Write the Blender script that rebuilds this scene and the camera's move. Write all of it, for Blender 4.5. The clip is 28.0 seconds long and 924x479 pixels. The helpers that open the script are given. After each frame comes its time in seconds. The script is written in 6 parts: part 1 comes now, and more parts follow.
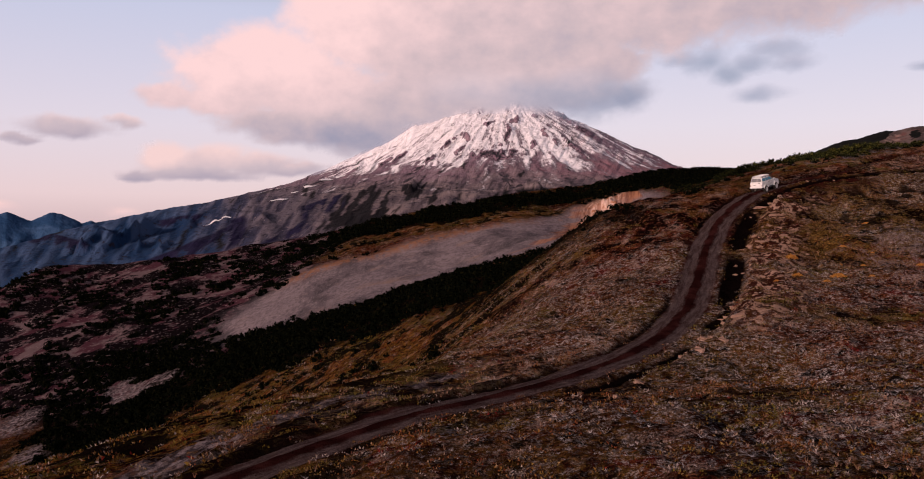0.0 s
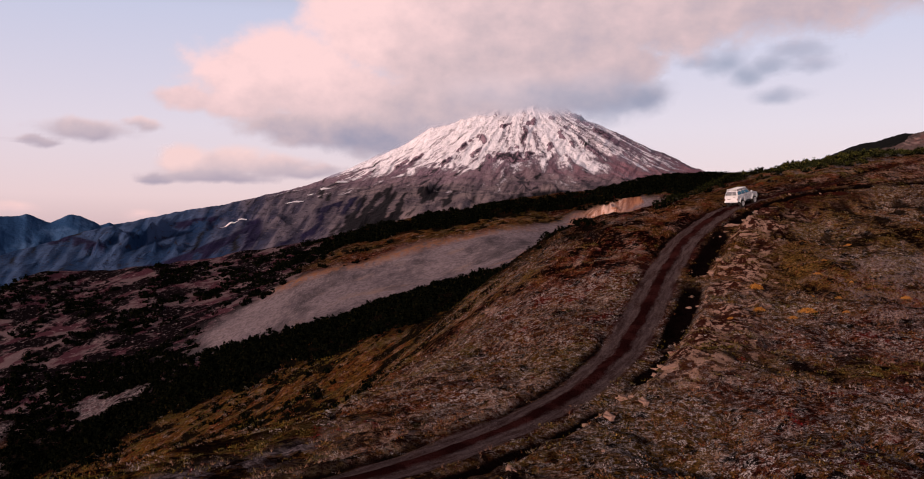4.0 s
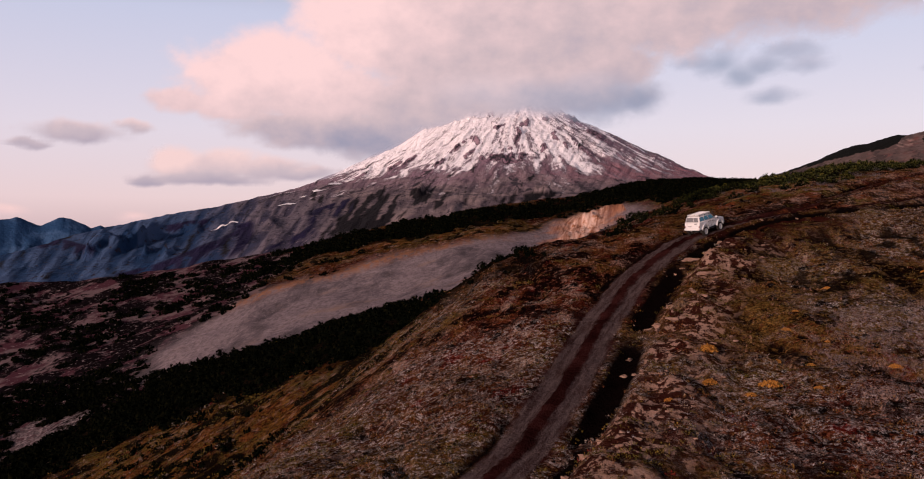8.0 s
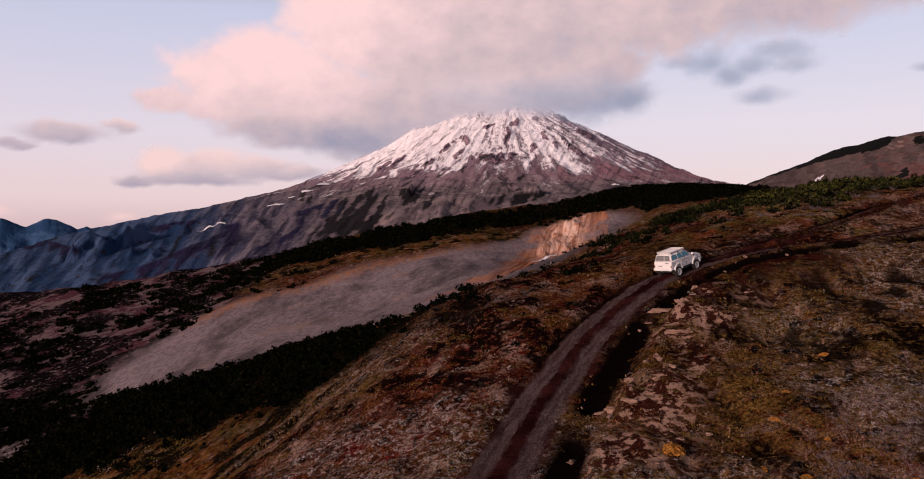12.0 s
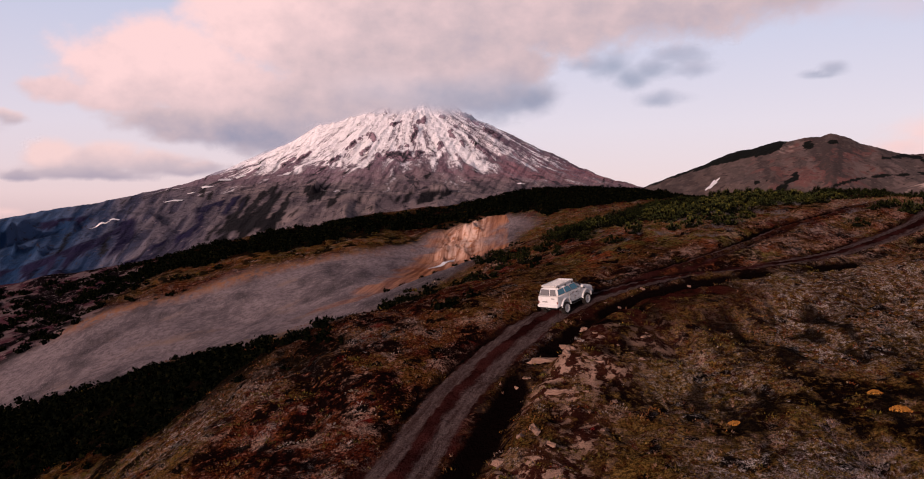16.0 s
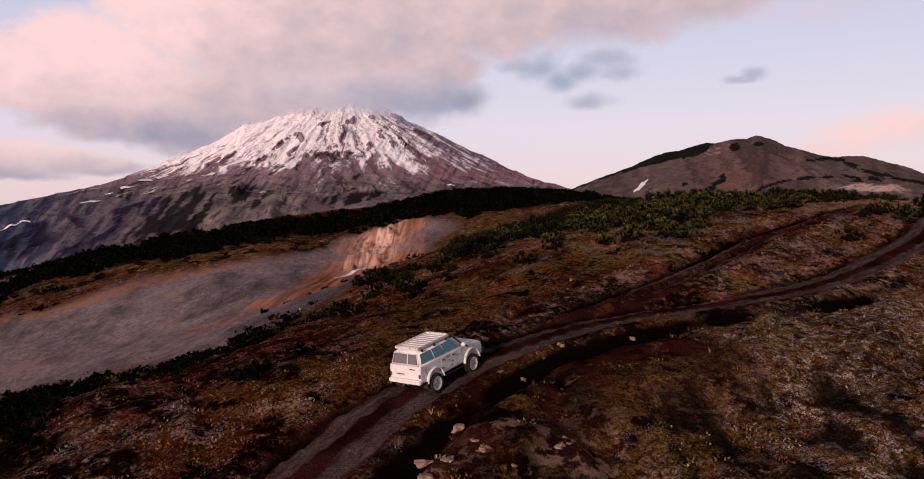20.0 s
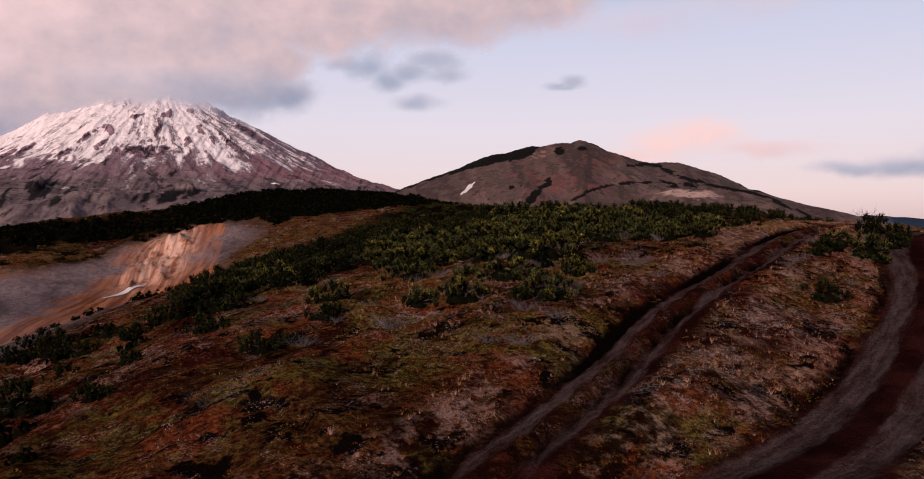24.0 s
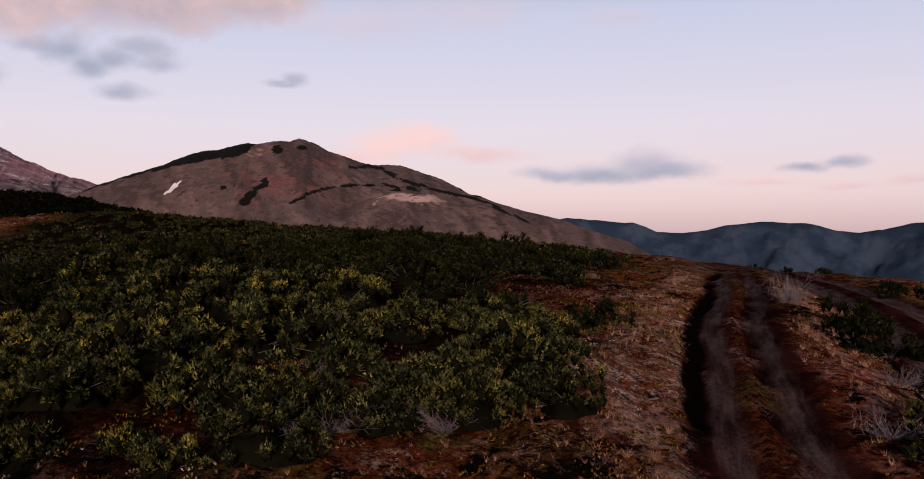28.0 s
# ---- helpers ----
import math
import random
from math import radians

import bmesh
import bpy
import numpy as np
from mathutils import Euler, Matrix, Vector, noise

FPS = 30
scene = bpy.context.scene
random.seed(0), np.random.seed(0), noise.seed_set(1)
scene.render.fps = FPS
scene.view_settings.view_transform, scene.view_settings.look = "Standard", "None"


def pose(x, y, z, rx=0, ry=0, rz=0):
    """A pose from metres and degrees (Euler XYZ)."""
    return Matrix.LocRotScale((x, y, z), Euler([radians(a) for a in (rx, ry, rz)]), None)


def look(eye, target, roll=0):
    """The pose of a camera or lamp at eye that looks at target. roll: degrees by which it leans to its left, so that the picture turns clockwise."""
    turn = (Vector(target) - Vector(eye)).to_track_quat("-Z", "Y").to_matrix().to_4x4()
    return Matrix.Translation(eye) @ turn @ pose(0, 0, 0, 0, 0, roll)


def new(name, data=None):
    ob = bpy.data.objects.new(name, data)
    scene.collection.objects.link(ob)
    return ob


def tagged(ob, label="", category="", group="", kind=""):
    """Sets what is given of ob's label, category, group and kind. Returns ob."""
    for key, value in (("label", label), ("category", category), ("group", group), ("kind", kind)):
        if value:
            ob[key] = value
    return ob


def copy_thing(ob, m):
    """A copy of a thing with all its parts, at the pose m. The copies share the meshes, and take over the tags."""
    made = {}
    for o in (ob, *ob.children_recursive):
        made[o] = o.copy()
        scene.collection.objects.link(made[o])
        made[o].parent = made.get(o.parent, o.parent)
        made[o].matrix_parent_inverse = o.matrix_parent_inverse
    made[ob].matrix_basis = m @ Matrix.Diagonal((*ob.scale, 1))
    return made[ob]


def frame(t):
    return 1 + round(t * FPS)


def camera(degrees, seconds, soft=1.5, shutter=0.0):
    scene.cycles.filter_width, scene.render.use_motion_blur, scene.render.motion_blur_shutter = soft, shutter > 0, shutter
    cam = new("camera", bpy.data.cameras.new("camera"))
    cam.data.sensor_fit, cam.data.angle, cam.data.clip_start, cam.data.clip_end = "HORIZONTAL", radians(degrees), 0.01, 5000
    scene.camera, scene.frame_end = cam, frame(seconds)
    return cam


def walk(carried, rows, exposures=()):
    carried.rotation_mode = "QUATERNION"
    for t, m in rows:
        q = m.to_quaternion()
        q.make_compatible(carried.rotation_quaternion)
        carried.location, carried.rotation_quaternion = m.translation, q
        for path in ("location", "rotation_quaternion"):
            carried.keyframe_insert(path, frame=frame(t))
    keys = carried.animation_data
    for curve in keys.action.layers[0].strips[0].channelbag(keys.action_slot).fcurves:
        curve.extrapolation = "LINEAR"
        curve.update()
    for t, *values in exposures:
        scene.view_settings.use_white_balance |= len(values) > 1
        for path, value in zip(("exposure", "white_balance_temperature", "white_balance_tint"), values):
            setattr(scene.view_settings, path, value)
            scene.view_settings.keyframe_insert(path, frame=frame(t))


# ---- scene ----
# ---- camera and its walk: seconds, place in metres, yaw, pitch, roll ----
cam = camera(58.4, 28.0, soft=1.0)
ROWS = [
    (0.0, 0.00, 0.00, 0.00, 1.06, -0.10, 0.08),
    (0.5, 1.13, 1.08, 0.35, 1.92, -0.05, 0.06),
    (1.0, 2.23, 2.26, 0.78, 2.44, -0.02, 0.06),
    (1.5, 3.28, 3.50, 1.07, 2.44, -0.05, 0.06),
    (2.0, 4.41, 4.70, 1.20, 2.41, -0.05, -0.04),
    (2.5, 5.35, 5.92, 1.26, 2.40, -0.11, 0.16),
    (3.0, 6.29, 7.15, 1.37, 2.38, -0.08, 0.06),
    (3.5, 7.26, 8.59, 1.55, 2.35, 0.01, -0.04),
    (5.5, 11.19, 15.71, 3.15, 2.18, 0.08, 0.06),
    (6.0, 12.12, 17.46, 3.46, 2.16, 0.11, 0.06),
    (6.5, 12.92, 19.05, 3.76, 2.07, 0.14, 0.06),
    (7.0, 13.63, 20.57, 4.08, 2.01, 0.11, 0.06),
    (7.5, 14.37, 22.12, 4.51, 2.01, 0.11, 0.16),
    (8.0, 15.05, 23.65, 5.00, 1.98, 0.11, 0.16),
    (8.5, 15.74, 25.23, 5.50, 1.90, 0.06, 0.27),
    (9.0, 16.38, 26.84, 5.97, 1.89, 0.03, 0.27),
    (9.5, 16.89, 28.41, 6.40, 1.90, 0.03, 0.27),
    (10.0, 17.45, 29.98, 6.78, 1.84, 0.04, 0.17),
    (10.5, 18.06, 31.58, 7.15, 1.81, 0.07, 0.17),
    (11.0, 18.67, 33.16, 7.53, 1.75, 0.07, 0.17),
    (11.5, 19.16, 34.69, 7.90, 1.61, 0.08, 0.27),
    (13.5, 20.59, 39.57, 9.44, -0.84, -0.06, 0.12),
    (14.0, 21.00, 40.59, 9.69, -2.19, -0.11, 0.14),
    (14.5, 21.42, 41.82, 9.95, -3.56, -0.10, 0.17),
    (15.0, 21.89, 43.22, 10.15, -4.60, -0.14, 0.20),
    (15.5, 22.50, 44.90, 10.31, -4.95, -0.15, 0.10),
    (16.0, 23.16, 46.89, 10.42, -5.06, -0.12, 0.11),
    (16.5, 23.88, 49.13, 10.55, -5.49, -0.07, 0.12),
    (17.0, 24.63, 51.46, 10.60, -6.01, -0.16, 0.23),
    (17.5, 25.42, 53.96, 10.69, -6.56, -0.05, 0.14),
    (18.0, 26.30, 56.56, 10.80, -7.11, -0.05, 0.16),
    (18.5, 27.24, 59.31, 10.93, -7.74, 0.01, 0.17),
    (19.0, 28.31, 62.09, 11.13, -8.29, 0.00, 0.09),
    (19.5, 29.23, 64.81, 11.31, -8.99, -0.05, 0.11),
    (20.0, 30.12, 67.54, 11.52, -9.83, -0.04, 0.23),
    (20.5, 31.15, 70.46, 11.81, -11.14, 0.02, 0.27),
    (21.0, 32.16, 73.39, 12.06, -12.60, 0.05, 0.31),
    (21.5, 33.27, 76.38, 12.32, -14.08, 0.11, 0.25),
    (23.5, 38.11, 89.17, 13.49, -20.04, -0.13, 0.10),
    (24.0, 39.65, 92.57, 13.85, -21.69, -0.07, 0.10),
    (24.5, 41.25, 95.89, 14.21, -23.97, 0.01, 0.10),
    (25.0, 42.94, 99.16, 14.56, -26.53, 0.11, 0.10),
    (25.5, 44.83, 102.48, 14.95, -29.00, 0.11, 0.10),
    (26.0, 46.88, 105.90, 15.42, -31.66, 0.05, 0.10),
    (26.5, 48.99, 109.16, 15.87, -33.98, -0.02, 0.10),
    (27.0, 51.26, 112.37, 16.30, -36.10, 0.04, 0.10),
    (27.5, 53.83, 115.48, 16.64, -38.45, -0.10, 0.10),
    (28.0, 56.57, 118.56, 17.05, -40.75, -0.10, 0.10),
]
walk(cam, [(t, pose(x, y, z, 90 + pitch, roll, yaw)) for t, x, y, z, yaw, pitch, roll in ROWS])


# ---- world, sun ----
world = bpy.data.worlds.new("dusk_sky")
scene.world = world
world.use_nodes = True
wn, wl = world.node_tree.nodes, world.node_tree.links
wn.clear()
sky = wn.new("ShaderNodeTexSky")
sky.sky_type, sky.sun_disc, sky.sun_elevation, sky.sun_rotation = "NISHITA", False, radians(6), radians(215)
sky_bg = wn.new("ShaderNodeBackground")
sky_bg.inputs[1].default_value = 0.03
wl.new(sky.outputs[0], sky_bg.inputs[0])
way = wn.new("ShaderNodeTexCoord")
split = wn.new("ShaderNodeSeparateXYZ")
wl.new(way.outputs["Generated"], split.inputs[0])
ramp = wn.new("ShaderNodeValToRGB")
wl.new(split.outputs[2], ramp.inputs[0])
bands = [(0.0, (0.62, 0.44, 0.50)), (0.05, (0.83, 0.620, 0.69)), (0.13, (0.79, 0.68, 0.80)), (0.26, (0.61, 0.61, 0.80)),
         (0.40, (0.17, 0.17, 0.25)), (0.7, (0.045, 0.048, 0.080)), (1.0, (0.025, 0.028, 0.050))]
for k, (at, colour) in enumerate(bands):
    el = ramp.color_ramp.elements[k] if k < 2 else ramp.color_ramp.elements.new(at)
    el.position, el.color = at, (*colour, 1)
glow_bg = wn.new("ShaderNodeBackground")
glow_bg.inputs[1].default_value = 0.88
wl.new(ramp.outputs[0], glow_bg.inputs[0])
add = wn.new("ShaderNodeAddShader")
wl.new(sky_bg.outputs[0], add.inputs[0])
wl.new(glow_bg.outputs[0], add.inputs[1])
wl.new(add.outputs[0], wn.new("ShaderNodeOutputWorld").inputs[0])

sun = new("sun", bpy.data.lights.new("sun", "SUN"))
sun.data.energy, sun.data.angle, sun.data.color = 4.15, radians(4), (1.0, 0.73, 0.645)
sun.matrix_world = look((-1.0, -1.20, 0.29), (0, 0, 0))


# ---- tools: noise, meshes, materials ----
def lattice(ix, iy, seed):
    h = (ix.astype(np.int64) * 374761393 + iy.astype(np.int64) * 668265263 + seed * 974634777) & 0xFFFFFFFF
    h = ((h ^ (h >> 13)) * 1274126177) & 0xFFFFFFFF
    return ((h ^ (h >> 16)) & 0xFFFF) / 65535.0


def vnoise(x, y, seed=0):
    """Smooth noise, 0 to 1, one bump a metre."""
    ix, iy = np.floor(x), np.floor(y)
    u, v = x - ix, y - iy
    u, v = u * u * u * (u * (6 * u - 15) + 10), v * v * v * (v * (6 * v - 15) + 10)
    a, b = lattice(ix, iy, seed), lattice(ix + 1, iy, seed)
    c, d = lattice(ix, iy + 1, seed), lattice(ix + 1, iy + 1, seed)
    return (a + (b - a) * u) * (1 - v) + (c + (d - c) * u) * v


def fbm(x, y, octaves=4, seed=0):
    out, amp, total = 0.0, 1.0, 0.0
    for k in range(octaves):
        out = out + amp * vnoise(x * 2**k + 17.3 * k, y * 2**k - 9.1 * k, seed + k)
        total, amp = total + amp, amp * 0.5
    return out / total


def ridged(x, y, octaves=4, seed=0):
    out, amp, total = 0.0, 1.0, 0.0
    for k in range(octaves):
        n = 1 - np.abs(2 * vnoise(x * 2**k + 5.7 * k, y * 2**k + 3.3 * k, seed + k) - 1)
        out, total, amp = out + amp * n * n, total + amp, amp * 0.5
    return out / total


def sstep(lo, hi, v):
    u = np.clip((v - lo) / (hi - lo), 0, 1)
    return u * u * (3 - 2 * u)


def inside(poly, x, y):
    """Signed distance to a closed outline in the plan, positive within."""
    x, y = np.asarray(x, float), np.asarray(y, float)
    best, odd = np.full(x.shape, 1e9), np.zeros(x.shape, bool)
    for (ax, ay), (bx, by) in zip(poly, poly[1:] + poly[:1]):
        dx, dy = bx - ax, by - ay
        u = np.clip(((x - ax) * dx + (y - ay) * dy) / (dx * dx + dy * dy), 0, 1)
        best = np.minimum(best, np.hypot(x - ax - u * dx, y - ay - u * dy))
        with np.errstate(divide="ignore", invalid="ignore"):
            cross = ((ay > y) != (by > y)) & (x < ax + (y - ay) * dx / (dy if dy else 1e-9))
        odd ^= cross
    return np.where(odd, best, -best)


def curve_points(knots, step=0.8):
    """A smooth line through knots in the plan, in even steps."""
    k = np.array(knots, float)
    p = np.vstack([2 * k[0] - k[1], k, 2 * k[-1] - k[-2]])
    out = []
    for i in range(1, len(p) - 2):
        n = max(2, int(np.hypot(*(p[i + 1] - p[i])) / step))
        for u in np.arange(n) / n:
            out.append(0.5 * (2 * p[i] + (p[i + 1] - p[i - 1]) * u + (2 * p[i - 1] - 5 * p[i] + 4 * p[i + 1] - p[i + 2]) * u * u
                              + (3 * p[i] - p[i - 1] - 3 * p[i + 1] + p[i + 2]) * u**3))
    return np.array(out + [k[-1]])


def along(line, x, y):
    """Distance from a line, positive on its right, and the index of its nearest point."""
    x, y = np.asarray(x, float), np.asarray(y, float)
    best, side, which = np.full(x.shape, 1e9), np.zeros(x.shape), np.zeros(x.shape, int)
    for i in range(len(line) - 1):
        (ax, ay), (bx, by) = line[i], line[i + 1]
        near = (np.abs(x - ax) < 14) & (np.abs(y - ay) < 14)
        if not near.any():
            continue
        px, py = x[near], y[near]
        dx, dy = bx - ax, by - ay
        u = np.clip(((px - ax) * dx + (py - ay) * dy) / (dx * dx + dy * dy), 0, 1)
        d = np.hypot(px - ax - u * dx, py - ay - u * dy)
        s = np.sign((px - ax) * dy - (py - ay) * dx)
        better = d < best[near]
        idx = np.flatnonzero(near)[better] if x.ndim == 1 else None
        best[idx], side[idx], which[idx] = d[better], s[better], i
    return best * np.where(side == 0, 1, side), which


def mesh_from(name, verts, faces, smooth=True):
    """A mesh from arrays; all faces have the same number of corners."""
    verts, faces = np.asarray(verts, np.float32), np.asarray(faces, np.int32)
    me = bpy.data.meshes.new(name)
    n = faces.shape[1]
    me.vertices.add(len(verts))
    me.vertices.foreach_set("co", verts.ravel())
    me.loops.add(faces.size)
    me.loops.foreach_set("vertex_index", faces.ravel())
    me.polygons.add(len(faces))
    me.polygons.foreach_set("loop_start", np.arange(0, faces.size, n, dtype=np.int32))
    me.polygons.foreach_set("use_smooth", np.full(len(faces), smooth))
    me.update(calc_edges=True)
    return me


def grid_faces(rows, cols):
    i = np.arange(rows * cols).reshape(rows, cols)
    return np.stack([i[:-1, :-1], i[:-1, 1:], i[1:, 1:], i[1:, :-1]], -1).reshape(-1, 4)


def attribute(me, name, values):
    a = me.attributes.new(name, "FLOAT", "POINT")
    a.data.foreach_set("value", np.asarray(values, np.float32).ravel())


class Mat:
    """A node material, built line by line."""

    def __init__(self, name, roughness=0.9, metallic=0.0, gloss=0.06):
        self.m = bpy.data.materials.new(name)
        self.m.use_nodes = True
        self.n, self.l = self.m.node_tree.nodes, self.m.node_tree.links
        self.b = self.n["Principled BSDF"]
        self.b.inputs["Roughness"].default_value, self.b.inputs["Metallic"].default_value = roughness, metallic
        self.b.inputs["Specular IOR Level"].default_value = gloss
        self.geo = self.n.new("ShaderNodeNewGeometry")

    def put(self, a, socket):
        if isinstance(a, (int, float)):
            socket.default_value = a
        elif isinstance(a, tuple):
            socket.default_value = (*a, 1) if len(socket.default_value) == 4 else a
        else:
            self.l.new(a, socket)

    def attr(self, name):
        a = self.n.new("ShaderNodeAttribute")
        a.attribute_name = name
        return a.outputs["Fac"]

    def random(self):
        return self.geo.outputs["Random Per Island"]

    def noise(self, scale, detail=4.0, stretch=(1, 1, 1), rough=0.55, local=False, shift=0.0):
        m = self.n.new("ShaderNodeMapping")
        m.inputs["Scale"].default_value = stretch
        m.inputs["Location"].default_value = (shift, shift * 0.7, 0)
        src = self.n.new("ShaderNodeTexCoord").outputs["Object"] if local else self.geo.outputs["Position"]
        self.l.new(src, m.inputs["Vector"])
        t = self.n.new("ShaderNodeTexNoise")
        t.inputs["Scale"].default_value, t.inputs["Detail"].default_value, t.inputs["Roughness"].default_value = scale, detail, rough
        self.l.new(m.outputs[0], t.inputs["Vector"])
        return t.outputs["Fac"]

    def step(self, a, lo, hi, to=(0.0, 1.0)):
        r = self.n.new("ShaderNodeMapRange")
        r.interpolation_type = "SMOOTHSTEP"
        self.put(a, r.inputs["Value"])
        for k, v in (("From Min", lo), ("From Max", hi), ("To Min", to[0]), ("To Max", to[1])):
            r.inputs[k].default_value = v
        return r.outputs["Result"]

    def math(self, op, a, b=0.0):
        n = self.n.new("ShaderNodeMath")
        n.operation = op
        self.put(a, n.inputs[0])
        self.put(b, n.inputs[1])
        return n.outputs[0]

    def mix(self, f, a, b):
        n = self.n.new("ShaderNodeMix")
        n.data_type = "RGBA"
        self.put(f, n.inputs[0])
        self.put(a, n.inputs[6])
        self.put(b, n.inputs[7])
        return n.outputs[2]

    def ramp(self, a, stops):
        r = self.n.new("ShaderNodeValToRGB")
        self.put(a, r.inputs[0])
        for k, (at, colour) in enumerate(stops):
            el = r.color_ramp.elements[k] if k < 2 else r.color_ramp.elements.new(at)
            el.position, el.color = at, (*colour, 1)
        return r.outputs[0]

    def times(self, c, by):
        n = self.n.new("ShaderNodeVectorMath")
        n.operation = "MULTIPLY"
        self.put(c, n.inputs[0])
        n.inputs[1].default_value = by
        return n.outputs[0]

    def colour(self, c):
        self.put(c, self.b.inputs["Base Color"])
        return self

    def rough(self, r):
        self.put(r, self.b.inputs["Roughness"])
        return self

    def bump(self, h, strength=0.5, distance=0.1):
        b = self.n.new("ShaderNodeBump")
        b.inputs["Strength"].default_value, b.inputs["Distance"].default_value = strength, distance
        self.put(h, b.inputs["Height"])
        self.l.new(b.outputs[0], self.b.inputs["Normal"])
        return self


# ---- the hillside: plan and heights ----
XS = np.array([-160, -90, -45, -10, 15, 40, 70, 110, 180])
HILL = {  # profiles of the hillside from west to east, one for each distance north
    -20: (-42.2, -27.9, -18.9, -12.5, -10, -9, -7.5, -4.4, 2),
    30: (-53.2, -32.8, -19.6, -9.8, -8, -6.1, -3.6, 0.1, 6),
    60: (-59.6, -35.8, -20.2, -11, -6.3, -4.7, -0.5, 3.2, 7.9),
    85: (-64.4, -40.7, -24.9, -15.3, -2, 1.3, 3.9, 6.2, 8.5),
    105: (-67.5, -46.5, -31.2, -17.4, 2.3, 7.3, 8.5, 9, 8.4),
    130: (-69.1, -51.9, -32.4, -13.7, -1.6, 9.4, 14.2, 12.9, 7.5),
    175: (-62.1, -46.3, -24.6, -9.9, -1.3, 8, 15.2, 16.2, 11),
    240: (-45.7, -30.4, -17, -8.9, -1.6, 0.8, 10.7, 19, 14),
    310: (-24.9, -13.9, -2.2, 4.1, 8.2, 8.3, 18.3, 23.9, 28.6),
    380: (-3.1, 6.4, 15.3, 22.3, 27.6, 32.4, 35.6, 33, 28.6),
}
YS = np.array(list(HILL))
ZS = np.array(list(HILL.values()))


def net_weights(knots, v):
    """Smooth weights of a line of uneven knots."""
    n, v = len(knots), np.clip(v, knots[0], knots[-1])
    i = np.clip(np.searchsorted(knots, v) - 1, 0, n - 2)
    h = (knots[i + 1] - knots[i]).astype(float)
    u = (v - knots[i]) / h
    slope = np.zeros((n, n))
    for k in range(n):
        a, b = max(k - 1, 0), min(k + 1, n - 1)
        slope[k, b] += 1 / (knots[b] - knots[a])
        slope[k, a] -= 1 / (knots[b] - knots[a])
    w, r = np.zeros((len(v), n)), np.arange(len(v))
    w[r, i] += 2 * u**3 - 3 * u**2 + 1
    w[r, i + 1] += 3 * u**2 - 2 * u**3
    return w + ((u**3 - 2 * u**2 + u) * h)[:, None] * slope[i] + ((u**3 - u**2) * h)[:, None] * slope[i + 1]


def broad(x, y):
    """The hillside without its small relief."""
    z = np.einsum("ki,ij,kj->k", net_weights(YS, y), ZS, net_weights(XS, x))
    over = np.maximum(0, y - 344)
    z = z - 0.011 * np.minimum(over, 36)**2 - 0.75 * np.maximum(0, over - 30)
    z = z - 0.45 * np.maximum(0, -185 - x) - 0.30 * np.maximum(0, x - 165) - 0.05 * np.maximum(0, -20 - y)
    z = z - 0.16 * np.maximum(0, (x - 112) * 0.77 + (y - 262) * 0.636) * sstep(110, 134, x)
    return np.maximum(z, -255)


MAIN = curve_points([(-40, 8), (-16, 29), (-3.3, 41.4), (4.6, 47.8), (11.2, 55.6), (15.8, 64), (19.5, 73.5), (23.4, 84.3), (27, 91.7),
                     (31.8, 98.2), (37, 102.7), (42, 105), (47.5, 106), (53.7, 107.2), (58.6, 109.4), (65.5, 113.8), (71.3, 118),
                     (79, 125), (88.5, 131.2), (102, 139.8), (119, 151), (150, 168)])
BRANCH = curve_points([(37, 102.7), (42, 106.3), (47.7, 110), (53, 113.8), (56.5, 116.8), (60, 119.3), (66.5, 123.4), (72, 127.3), (79, 132),
                       (87, 136.6), (98, 143.5), (118.6, 155.7), (143, 174)])
ZM, ZB = broad(*MAIN.T), broad(*BRANCH.T)
ZM, ZB = [np.convolve(np.pad(v, 6, mode="edge"), np.ones(13) / 13, "valid") for v in (ZM, ZB)]
SCREE = [(-86, 238), (-42, 203), (-15, 195), (12, 160), (24, 152), (33, 143), (48, 200), (56, 270), (66, 314), (41, 323), (18, 303),
         (-12, 302), (-38, 292), (-60, 284), (-72, 262)]
BROW = [(-112, 205), (-95, 172), (-64, 158), (-42, 160), (-14, 136), (2, 123), (9.5, 104), (17.5, 102), (25, 126), (31, 138), (13, 157), (-15, 192),
        (-40, 201), (-84, 236), (-112, 246)]
PLATEAU = [(41, 132), (48, 143), (53, 138), (56, 129.5), (61, 128), (68, 130.5), (73, 133.5), (80, 139.5), (88, 146.5), (100, 155), (118, 172),
           (140, 190), (150, 240), (120, 302), (92, 282), (73, 250), (61, 214), (50, 170)]
FLOW = curve_points([(48, 321), (45, 307), (43, 292), (40, 275), (35, 252), (29, 228), (21, 204)])
CREST = [(-75, 312), (-45, 320), (-20, 323), (10, 324), (36, 331), (62, 322), (80, 306), (108, 292), (150, 292), (170, 350), (90, 352), (-60, 348)]


